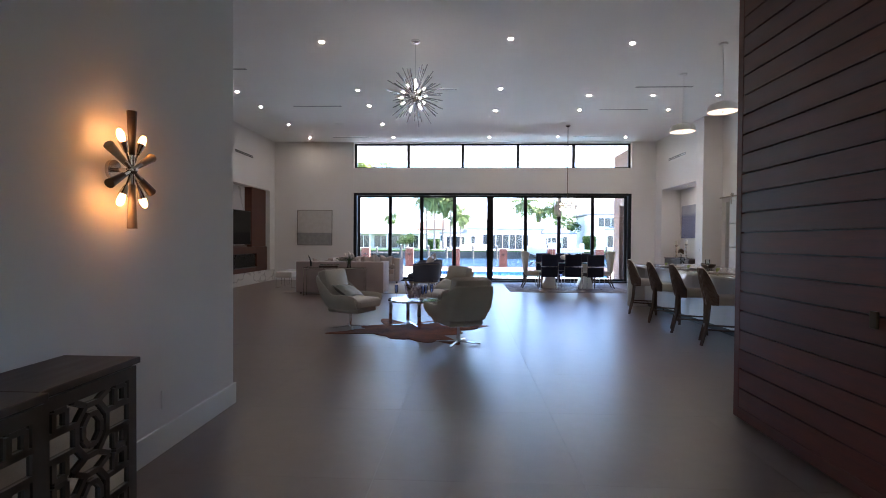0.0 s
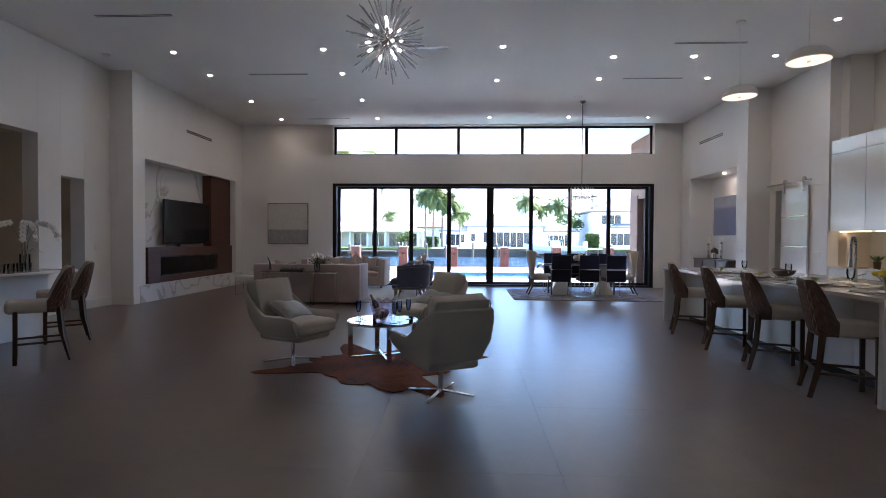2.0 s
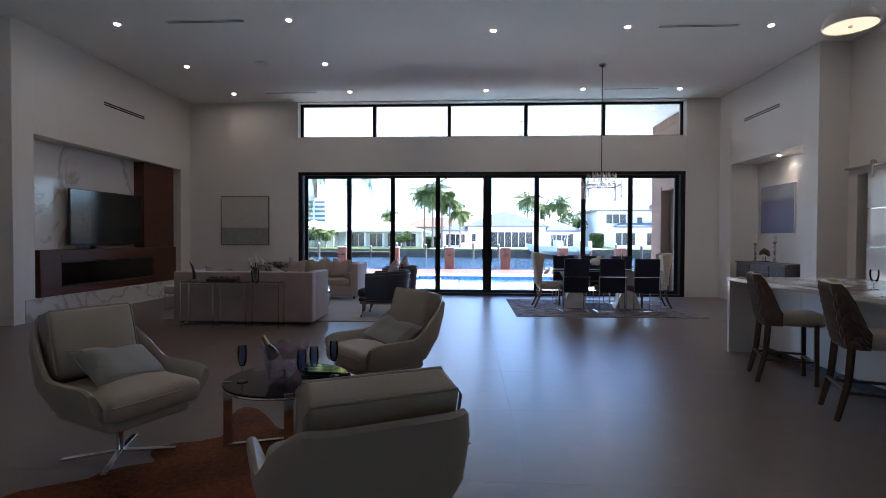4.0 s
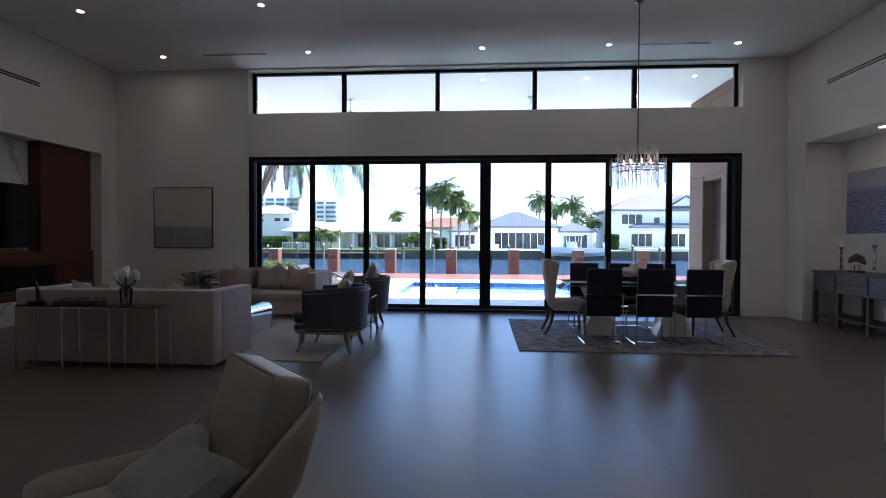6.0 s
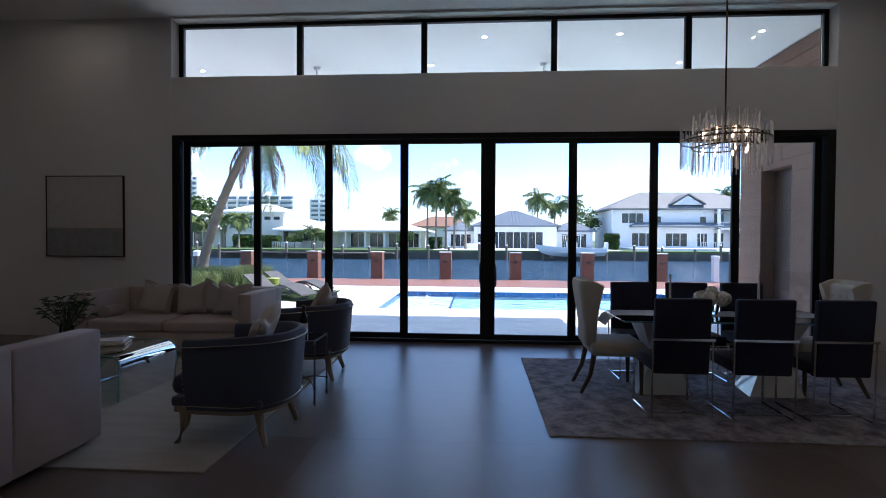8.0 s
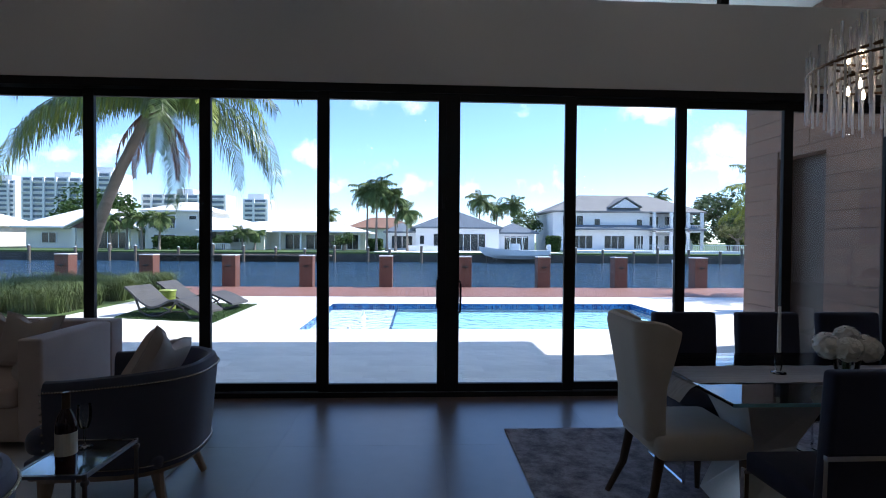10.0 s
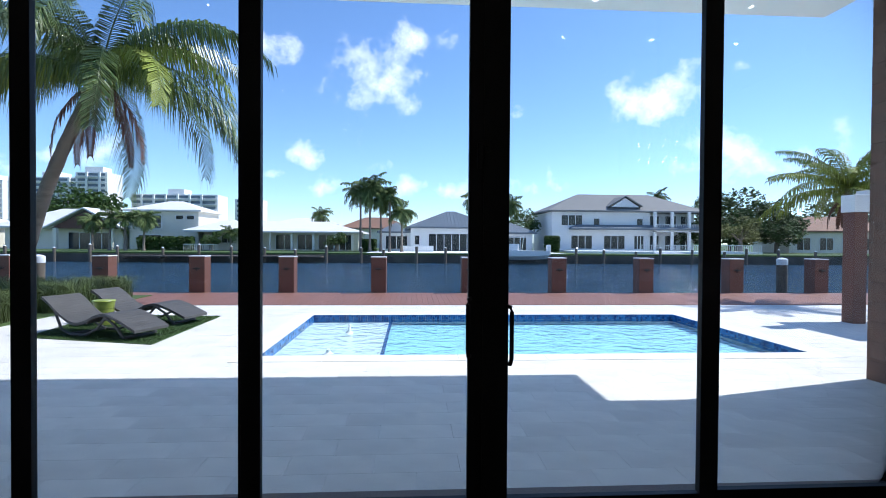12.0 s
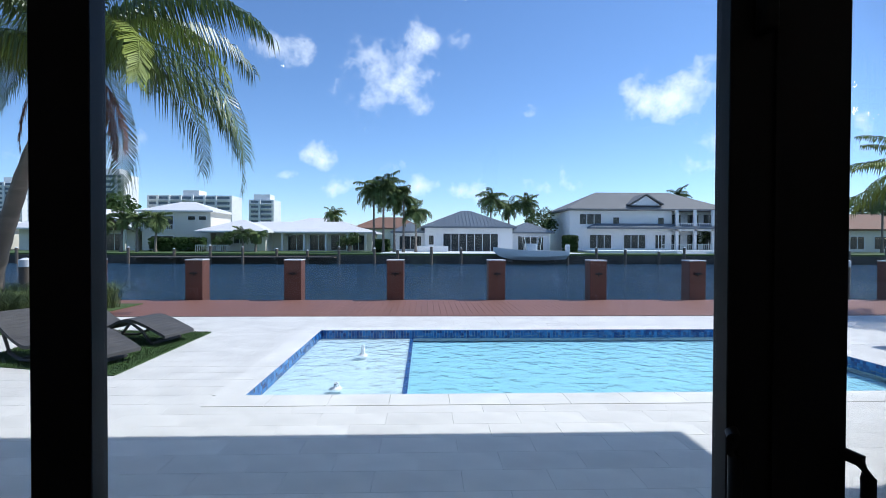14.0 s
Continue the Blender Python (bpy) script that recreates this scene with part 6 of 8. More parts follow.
# ---- niche: sideboard and what stands on it ----
def sideboard():
    t = thing("sideboard", "grey-brown wooden sideboard with drawers and an open shelf in the niche", "sideboard", pose(7.03, 17.20, 0.0, 0, 0, -90))
    W, D, H = 1.86, 0.48, 0.90
    part("top", rbox(-W / 2, -D / 2, H - 0.03, W / 2, D / 2, H, 0.006, 2), GREYWOOD, t)
    part("case", box(-W / 2 + 0.03, -D / 2 + 0.02, 0.56, W / 2 - 0.03, D / 2 - 0.01, H - 0.03), GREYWOOD, t)
    part("shelf", rbox(-W / 2 + 0.03, -D / 2 + 0.02, 0.15, W / 2 - 0.03, D / 2 - 0.02, 0.18, 0.004, 2), GREYWOOD, t)
    for x in (-W / 2 + 0.045, W / 2 - 0.045, -0.32, 0.32):
        for y in (-D / 2 + 0.045, D / 2 - 0.045):
            part("leg", bar((x, y, 0), (x, y, 0.56), 0.06), GREYWOOD, t, bevel=0.004)
    for x0, x1 in ((-W / 2 + 0.06, -0.36), (-0.33, 0.33), (0.36, W / 2 - 0.06)):
        for z0, z1 in (((0.58, 0.71), (0.725, 0.855)) if x0 == -0.33 else ((0.58, 0.855),)):
            dw = part("drawer", rbox(x0, -D / 2 + 0.002, z0, x1, -D / 2 + 0.03, z1, 0.004, 2), GREYWOOD, t)
            part("panel", box(x0 + 0.03, -D / 2 - 0.002, z0 + 0.025, x1 - 0.03, -D / 2 + 0.001, z1 - 0.025), GREYWOOD, dw)
            part("ring_pull", tube([((x0 + x1) / 2 + 0.02 * math.cos(a), -D / 2 - 0.008, (z0 + z1) / 2 - 0.005 + 0.02 * math.sin(a)) for a in np.linspace(0, 2 * PI, 17)], 0.003, 6), NICKEL, dw)


GREYWOOD = wood("grey_stained_wood", (0.115, 0.09, 0.075), (0.06, 0.046, 0.04), 0.5, (1, 6, 6))
sideboard()
STICK = [(0.06, 0.0), (0.06, 0.03), (0.03, 0.08), (0.018, 0.14), (0.03, 0.20), (0.016, 0.27), (0.022, 0.42), (0.032, 0.50), (0.016, 0.60), (0.026, 0.75), (0.015, 0.86), (0.042, 0.95), (0.042, 0.985)]
for y, hh in ((17.80, 0.40), (17.10, 0.44)):
    c = taper_candle(7.05, y, 0.90, "turned silver candlestick with a thick white candle", hh, STICK, NICKEL)
    part("candle", lathe([(0, hh), (0.034, hh), (0.035, hh + 0.12), (0.03, hh + 0.125), (0, hh + 0.118)], 18), PETAL, c, smooth=True)
s = thing("shell_sculpture", "dark carved sculpture on a small stand on the sideboard", "sculpture", pose(7.05, 17.46, 0.90))
part("stand", box(-0.06, -0.10, 0, 0.06, 0.10, 0.025), BLACK, s)
part("post", tube([(0, -0.05, 0.025), (0, -0.05, 0.12)], 0.006, 8), BLACK, s)
part("post", tube([(0, 0.05, 0.025), (0, 0.05, 0.12)], 0.006, 8), BLACK, s)
part("carving", tube([(0, -0.17, 0.14), (0, -0.10, 0.20), (0, 0.0, 0.23), (0, 0.10, 0.20), (0, 0.17, 0.15)], [0.02, 0.055, 0.065, 0.05, 0.015], 12), BRONZE, s, smooth=True)

# ---- kitchen ----
def island():
    t = thing("kitchen_island", "white lacquer kitchen island with waterfall stone ends", "kitchen island")
    x0, x1, y0, y1, H = 3.98, 5.45, 8.16, 12.78, 0.91
    part("end_slab", box(x0, y0, 0.0, x1, y0 + 0.05, H - 0.041), STONE, t, bevel=0.002)
    part("end_slab", box(x0, y1 - 0.05, 0.0, x1, y1, H - 0.041), STONE, t, bevel=0.002)
    n = 6
    L = (y1 - y0 - 0.10) / n
    for i in range(n):
        a = y0 + 0.05 + i * L
        part("back_panel", box(x0 + 0.36, a + 0.002, 0.10, x0 + 0.38, a + L - 0.002, H - 0.045), WHITE, t, bevel=0.002)
        d = part("door", box(x1 - 0.04, a + 0.002, 0.10, x1 - 0.02, a + L - 0.002, H - 0.045), WHITE, t, bevel=0.002)
        part("handle", box(x1 - 0.02, a + 0.1, H - 0.09, x1 - 0.008, a + L - 0.1, H - 0.078), CHROME, d)
    part("carcass", box(x0 + 0.38, y0 + 0.052, 0.10, x1 - 0.04, y1 - 0.052, H - 0.045), WHITE, t)
    part("toe_kick", box(x0 + 0.42, y0 + 0.055, 0.0, x1 - 0.08, y1 - 0.055, 0.10), BLACK, t)
    w = thing("island_worktop", "polished pale quartz worktop of the island", "worktop")
    part("slab", rbox(x0 - 0.01, y0 - 0.01, H - 0.04, x1 + 0.01, y1 + 0.01, H, 0.004, 2), STONE, w)
    part("sink", box(4.95, 9.55, H + 0.0005, 5.33, 10.2, H + 0.002), NICKEL, w)


island()


def spring_faucet(x, y, z):
    t = thing("kitchen_faucet", "tall spring-neck pull-down kitchen faucet in steel", "faucet", pose(x, y, z, 0, 0, 65))
    part("base", lathe([(0, 0), (0.03, 0), (0.03, 0.01), (0.02, 0.03), (0.018, 0.26), (0, 0.26)], 18), NICKEL, t, smooth=True)
    pts = [(0, 0, 0.26), (0, 0, 0.40)] + [(0.11 - 0.11 * math.cos(a), 0, 0.40 + 0.11 * math.sin(a)) for a in np.linspace(0, PI, 12)] + [(0.22, 0, 0.28)]
    part("hose", tube(pts, 0.010, 8), BLACK, t, smooth=True)
    co = bmesh.new()
    for i in range(len(pts) - 1):
        a, b = Vector(pts[i]), Vector(pts[i + 1])
        k = max(1, int((b - a).length / 0.012))
        for j in range(k):
            c = a.lerp(b, j / k)
            d = (b - a).normalized() * 0.003
            tube([c - d, c + d], 0.0165, 8, co)
    part("spring", co, CHROME, t, smooth=True, kind="stuff")
    part("spray_head", tube([(0.22, 0, 0.29), (0.22, 0, 0.24), (0.22, 0, 0.15)], [0.014, 0.022, 0.026], 14), NICKEL, t, smooth=True)
    part("holder_arm", bar((0, 0, 0.22), (0.21, 0, 0.24), 0.012), NICKEL, t)
    part("lever", bar((0, -0.02, 0.06), (0, -0.10, 0.09), 0.012), NICKEL, t)


spring_faucet(5.12, 10.02, 0.91)


def back_kitchen():
    for i in range(5):
        y1 = 13.57 - i * 0.82
        c = thing("wall_cabinet", "glossy white handleless upper kitchen cabinet", "cabinet", None, "upper cabinets")
        part("carcass", box(7.292, y1 - 0.818, 1.55, 7.878, y1 - 0.002, 3.2), WHITE, c)
        part("door", box(7.27, y1 - 0.816, 1.548, 7.289, y1 - 0.004, 2.95), WHITE, c, bevel=0.002)
        part("top_flap", box(7.27, y1 - 0.816, 2.955, 7.289, y1 - 0.004, 3.2), WHITE, c, bevel=0.002)
        part("light_strip", box(7.4, y1 - 0.75, 1.541, 7.43, y1 - 0.07, 1.549), STRIP, c, "warm under-cabinet light strip")
        b = thing("base_cabinet", "glossy white base kitchen cabinet", "cabinet", None, "base cabinets")
        part("carcass", box(7.27, y1 - 0.818, 0.10, 7.878, y1 - 0.002, 0.87), WHITE, b)
        part("door", box(7.25, y1 - 0.816, 0.10, 7.268, y1 - 0.004, 0.86), WHITE, b, bevel=0.002)
    w = thing("back_worktop", "pale quartz worktop along the kitchen wall", "worktop")
    part("slab", box(7.23, 9.45, 0.872, 7.878, 13.57, 0.91), STONE, w, bevel=0.003)
    part("backsplash", box(7.855, 9.45, 0.912, 7.878, 13.57, 1.54), mat("glass_backsplash", (0.52, 0.48, 0.40), 0.15, var=0.05, bump=0.0), w)
    for i, y1 in enumerate((9.42, 8.5, 7.5)):
        f = thing("tall_cabinet", "tall glossy white kitchen cabinet", "cabinet", None, "tall cabinets")
        part("carcass", box(7.25, y1 - 0.93, 0.0, 7.878, y1, 3.2), WHITE, f)
        part("door", box(7.23, y1 - 0.928, 0.1, 7.248, y1 - 0.002, 2.2), WHITE, f, bevel=0.002)
        part("door", box(7.23, y1 - 0.928, 2.204, 7.248, y1 - 0.002, 3.2), WHITE, f, bevel=0.002)
    o = thing("orchid_pot", "small dark pot plant on the back worktop", "plant", pose(7.6, 12.9, 0.91))
    part("pot", lathe([(0, 0), (0.05, 0), (0.06, 0.12), (0.054, 0.12), (0.045, 0.02), (0, 0.02)], 16), BRONZE, o, smooth=True)
    lv = bmesh.new()
    for k in range(12):
        a = k * 2.4
        d = Vector((math.cos(a), math.sin(a), 0.9)).normalized() * 0.2
        s = d.cross(Vector((0, 0, 1))).normalized() * 0.02
        lv.faces.new([lv.verts.new(Vector((0, 0, 0.1)) + q) for q in (Vector(), d * 0.5 + s, d, d * 0.5 - s)])
    part("leaves", lv, LEAF, o)


STRIP = glow("strip_glow", (1.0, 0.85, 0.6), 1.5)
back_kitchen()


def bar_stool(m):
    t = thing("counter_stool", "cream counter stool with a quilted taupe back and dark wooden legs", "bar stool", m, "counter stools")
    bm = ushell(0.43, 0.17, 0.54, 0.68, 1.04, 0.055, 0.08, lean=0.16, flare=0.0, n=36, lo=0.0, hi=0.7, taper=0.02)
    for v in bm.verts:
        v.co.y += 0.15
        v.co.x *= 0.93 + 0.10 * (v.co.z - 0.54) / 0.5
    part("inner_back", bm, CREAM, t, smooth=True)
    # quilted outer skin in raised diamonds
    q = bmesh.new()
    N, M = 11, 8
    for i in range(N):
        for j in range(M):
            c = []
            for du, dv in ((0.5, 0), (1, 0.5), (0.5, 1), (0, 0.5)):
                u = (i + du + (0.5 if j % 2 else 0)) / (N + 0.5)
                v = min(1.0, (j * 0.5 + dv) / (M * 0.5 + 0.5))
                c.append(skin(u, v))
            mid = sum((Vector(p) for p in c), Vector()) / 4
            nrm = Vector((mid.x, mid.y - 0.08, 0)).normalized() if (mid.x or mid.y) else Vector((0, 1, 0))
            vs = [q.verts.new(p) for p in c]
            tip = q.verts.new(mid + nrm * 0.014)
            for k in range(4):
                q.faces.new((vs[k], vs[(k + 1) % 4], tip))
    bmesh.ops.recalc_face_normals(q, faces=q.faces[:])
    part("quilted_skin", q, TAUPE, t, "diamond-quilted taupe outer back", kind="stuff")
    part("outer_lining", lining(), TAUPE, t, smooth=True)
    part("seat", rbox(-0.192, -0.29, 0.54, 0.192, 0.18, 0.67, 0.045, 4), CREAM, t, smooth=True)
    for sx in (-1, 1):
        part("front_leg", bar((sx * 0.20, -0.20, 0.57), (sx * 0.205, -0.205, 0.0), 0.038), LEGWOOD, t, bevel=0.004)
        part("rear_leg", tube([(sx * 0.19, 0.18, 0.60), (sx * 0.20, 0.205, 0.28), (sx * 0.205, 0.27, 0.0)], [0.028, 0.026, 0.02], 4), LEGWOOD, t)
        part("side_stretcher", bar((sx * 0.203, -0.20, 0.22), (sx * 0.203, 0.22, 0.22), 0.022), LEGWOOD, t)
    part("foot_rail", bar((-0.20, -0.203, 0.20), (0.20, -0.203, 0.20), 0.026), LEGWOOD, t)
    part("rear_stretcher", bar((-0.20, 0.225, 0.24), (0.20, 0.225, 0.24), 0.022), LEGWOOD, t)
    return t


def skin(u, v, off=0.006):
    """Outer face of the stool's back: u along the wrap, v up."""
    w, d, r, yf, yb = 0.43, 0.17, 0.08, -0.085, 0.085
    L1, arc, L2 = d - r, PI * r / 2, w - 2 * r
    s = u * (2 * L1 + 2 * arc + L2)
    if s < L1:
        p, nr = (-w / 2, yf + s), (-1, 0)
    elif s < L1 + arc:
        a = (s - L1) / r
        p, nr = (-w / 2 + r - r * math.cos(a), yb - r + r * math.sin(a)), (-math.cos(a), math.sin(a))
    elif s < L1 + arc + L2:
        p, nr = (-w / 2 + r + s - L1 - arc, yb), (0, 1)
    elif s < L1 + 2 * arc + L2:
        a = (s - L1 - arc - L2) / r
        p, nr = (w / 2 - r + r * math.sin(a), yb - r + r * math.cos(a)), (math.sin(a), math.cos(a))
    else:
        p, nr = (w / 2, yb - r - (s - L1 - 2 * arc - L2)), (1, 0)
    k = min(1.0, max(0.0, (p[1] - yf) / d / 0.7))
    k = k * k * (3 - 2 * k)
    z = 0.54 + (0.68 + 0.36 * k - 0.55) * v
    o = off - 0.02 * (1 - (z - 0.54) / (0.14 + 0.36 * k)) ** 2
    return Vector(((p[0] + nr[0] * o) * (0.93 + 0.10 * (z - 0.54) / 0.5), p[1] + nr[1] * o + 0.16 * (z - 0.54) * k + 0.15, z))


def lining():
    bm = bmesh.new()
    N, M = 30, 6
    g = [[bm.verts.new(skin(i / N, j / M, 0.004)) for j in range(M + 1)] for i in range(N + 1)]
    for i in range(N):
        for j in range(M):
            bm.faces.new((g[i][j], g[i + 1][j], g[i + 1][j + 1], g[i][j + 1]))
    bmesh.ops.recalc_face_normals(bm, faces=bm.faces[:])
    return bm


bs = bar_stool(facing(3.92, 11.54, 1, -0.33))
for x, y, k in ((3.92, 10.47, -0.36), (3.925, 9.51, -0.38), (3.94, 8.56, -0.40)):
    copy_thing(bs, facing(x, y, 1, k))
copy_thing(bs, facing(-4.15, 9.30, -0.74, -0.67))
copy_thing(bs, facing(-4.72, 10.35, -0.74, -0.67))


def place_setting(y):
    x = 4.28
    t = thing("dinner_plate", "white dinner plate with a green napkin on a placemat", "plate", pose(x, y, 0.911), "place settings")
    part("placemat", rbox(-0.17, -0.22, 0.0, 0.17, 0.22, 0.004, 0.001, 1), TAUPE, t)
    part("plate", lathe([(0, 0.006), (0.08, 0.006), (0.13, 0.018), (0.132, 0.021), (0.08, 0.010), (0, 0.010)], 28), TRIM, t, smooth=True)
    bm = bmesh.new()
    for k in range(7):
        a = radians(-60 + 20 * k)
        d, s = Vector((math.cos(a) * 0.05, math.sin(a) * 0.05, 0.07)), Vector((-math.sin(a), math.cos(a), 0)) * 0.02
        o = Vector((-0.02, 0, 0.012))
        bm.faces.new([bm.verts.new(o + q) for q in (Vector(), d * 0.7 - s, d, d * 0.7 + s)])
    part("napkin", bm, mat_green, t, "folded pale green napkin")
    g = thing("water_goblet", "clear stemmed water goblet on the island", "glass", pose(x + 0.22, y - 0.18, 0.911), "goblets")
    part("goblet", lathe([(0, 0.0), (0.036, 0.001), (0.034, 0.005), (0.006, 0.012), (0.006, 0.06), (0.03, 0.09), (0.038, 0.14), (0.034, 0.185), (0.031, 0.185), (0.034, 0.14), (0.026, 0.095), (0, 0.07)], 20), CLEAR, g, smooth=True)


mat_green = fabric("pale_green_linen", (0.34, 0.42, 0.14), 260)
for y in (11.40, 10.42, 9.42, 8.50):
    place_setting(y)

wb = thing("wooden_bowl", "long carved wooden dough bowl on the island", "bowl", pose(4.75, 10.75, 0.911, 0, 0, 80))
bm = bmesh.new()
rings = []
for f, z in ((0.0, 0.012), (0.5, 0.0), (0.8, 0.02), (1.0, 0.07), (0.96, 0.072), (0.75, 0.03), (0.0, 0.014)):
    rings.append([bm.verts.new((0.27 * f * math.cos(a), 0.11 * f * math.sin(a), z + 0.02 * f * abs(math.cos(a)))) for a in [2 * PI * k / 28 for k in range(28)]])
for a, b in zip(rings, rings[1:]):
    for k in range(28):
        bm.faces.new((a[k], a[(k + 1) % 28], b[(k + 1) % 28], b[k]))
part("bowl", bm, LEGWOOD, wb, smooth=True)


def yellow_flowers(x, y, z):
    t = thing("flower_vase", "yellow roses in a small square glass vase on the island", "flowers", pose(x, y, z))
    part("vase", rbox(-0.05, -0.05, 0, 0.05, 0.05, 0.11, 0.006, 2), CLEAR, t)
    rnd = random.Random(6)
    for i in range(14):
        a, r = i * 2.4, 0.035 * math.sqrt(i)
        c = Vector((r * math.cos(a), r * math.sin(a), 0.17 - r * 0.35))
        part("stem", tube([(0, 0, 0.02), c], 0.003, 4), LEAF, t)
        part("bloom", lathe([(0, -0.02), (0.024, -0.008), (0.034, 0.012), (0.026, 0.028), (0.018, 0.018), (0.010, 0.03), (0, 0.02)], 9, at=c), YELLOW, t, smooth=True)


yellow_flowers(4.72, 9.05, 0.911)


# ---- wine bar in the west alcove ----
def west_bar():
    t = thing("bar_counter", "white bar counter with a pale stone top in the alcove", "bar counter", pose(-5.75, 9.6, 0))
    part("base", box(-0.45, -1.35, 0.0, 0.42, 1.2, 0.87), WHITE, t)
    part("stone_top", rbox(-0.5, -1.45, 0.872, 0.78, 1.3, 0.912, 0.004, 2), STONE, t)
    for i in range(5):
        for j in range(2):
            x, y = -5.25 + 0.11 * j, 9.75 + 0.13 * i
            g = thing("tumbler", "clear drinking glass on the bar counter", "glass", pose(x, y, 0.913), "bar glasses")
            part("glass", lathe([(0, 0), (0.03, 0.0), (0.036, 0.11), (0.034, 0.11), (0.028, 0.008), (0, 0.008)], 16), CLEAR, g, smooth=True)
    o = thing("orchid", "white orchid with arching stems in a glass cylinder", "plant", pose(-5.35, 10.45, 0.913))
    part("vase", lathe([(0, 0), (0.06, 0), (0.06, 0.22), (0.057, 0.22), (0.057, 0.01), (0, 0.01)], 20), CLEAR, o, smooth=True)
    rnd = random.Random(12)
    for k in range(4):
        a = k * 1.7 + 0.3
        d = Vector((math.cos(a), math.sin(a), 0))
        pts = [Vector((0, 0, 0.02)), Vector((0, 0, 0.4)) + d * 0.04, Vector((0, 0, 0.64)) + d * 0.16, Vector((0, 0, 0.60)) + d * 0.32, Vector((0, 0, 0.42)) + d * 0.40]
        part("stem", tube(pts, 0.004, 5), LEAF, o)
        for i in range(8):
            f = i / 7
            c = pts[2].lerp(pts[3], f * 2) if f < 0.5 else pts[3].lerp(pts[4], f * 2 - 1)
            bm = bmesh.new()
            n1 = Vector((rnd.uniform(0.4, 1), rnd.uniform(-1, 0), 0.1)).normalized()
            u = n1.orthogonal().normalized()
            v = n1.cross(u)
            for p in range(5):
                b = 2 * PI * p / 5
                e, s = u * math.cos(b) + v * math.sin(b), u * -math.sin(b) + v * math.cos(b)
                bm.faces.new([bm.verts.new(c + q) for q in (n1 * 0.005, e * 0.025 + s * 0.02, e * 0.047, e * 0.025 - s * 0.02)])
            part("blossom", bm, PETAL, o)
    part("leaves", tube([(0.0, 0.02, 0.2), (0.06, 0.06, 0.30), (0.16, 0.1, 0.24)], [0.01, 0.035, 0.004], 6, flat=0.15), LEAF, o)


west_bar()

# ---- terrace and garden ----
def fan(x, y):
    t = thing("ceiling_fan", "white three-blade ceiling fan under the patio roof, at rest", "ceiling fan", pose(x, y, SZ), "patio fans")
    part("rod", tube([(0, 0, 0), (0, 0, -0.30)], 0.014, 10), TRIM, t, smooth=True)
    part("canopy", lathe([(0, 0), (0.07, 0), (0.05, -0.05), (0, -0.06)], 18), TRIM, t, smooth=True)
    part("motor", lathe([(0, -0.28), (0.06, -0.29), (0.10, -0.34), (0.10, -0.39), (0.05, -0.43), (0, -0.44)], 24), TRIM, t, smooth=True)
    for k in range(3):
        a = k * 2 * PI / 3 + 0.4
        m = pose(0, 0, -0.37, 0, 0, math.degrees(a)) @ pose(0, 0, 0, 9, 0, 0)
        part("blade", box(0.09, -0.065, -0.004, 0.72, 0.065, 0.004, m=m), TRIM, t, bevel=0.002)


fan(-1.95, 21.1)
fan(2.32, 21.1)


def lounger(m):
    t = thing("sun_lounger", "grey woven wave-shaped sun lounger on the turf", "sun lounger", m, "sun loungers")
    prof = [(-0.94, 0.62), (-0.80, 0.54), (-0.64, 0.42), (-0.45, 0.30), (-0.22, 0.22), (0.02, 0.27), (0.22, 0.36), (0.42, 0.39), (0.62, 0.34), (0.84, 0.25), (1.04, 0.16)]
    bm = bmesh.new()
    N = 60
    rows = []
    for i in range(N + 1):
        f = i / N * (len(prof) - 1)
        k = min(int(f), len(prof) - 2)
        p0, p1, p2, p3 = (prof[max(0, min(len(prof) - 1, k + q))] for q in (-1, 0, 1, 2))
        g = f - k
        c = [0.5 * (2 * b + (d - a) * g + (2 * a - 5 * b + 4 * d - e) * g * g + (-a + 3 * b - 3 * d + e) * g ** 3) for a, b, d, e in zip(p0, p1, p2, p3)]
        rib = 0.004 * (i % 2)
        rows.append([bm.verts.new(q) for q in ((c[0], -0.33, c[1] + rib), (c[0], 0.33, c[1] + rib), (c[0], 0.33, c[1] - 0.045), (c[0], -0.33, c[1] - 0.045))])
    for a, b in zip(rows, rows[1:]):
        for k in range(4):
            bm.faces.new((a[k], a[(k + 1) % 4], b[(k + 1) % 4], b[k]))
    bm.faces.new(rows[0])
    bm.faces.new(rows[-1][::-1])
    part("woven_bed", bm, WICKER, t)
    for y in (-0.31, 0.31):
        part("base_rail", tube([(-0.66, y, 0.40), (-0.52, y, 0.10), (-0.30, y, 0.02), (0.0, y, 0.03), (0.25, y, 0.14), (0.42, y, 0.33)], 0.022, 8), WICKER, t, smooth=True)
        part("front_rail", tube([(0.42, y, 0.34), (0.62, y, 0.22), (0.80, y, 0.025)], 0.022, 8), WICKER, t, smooth=True)
    part("cross_rail", bar((0.80, -0.31, 0.03), (0.80, 0.31, 0.03), 0.04), WICKER, t)
    part("cross_rail", bar((-0.3, -0.31, 0.03), (-0.3, 0.31, 0.03), 0.04), WICKER, t)
    return t


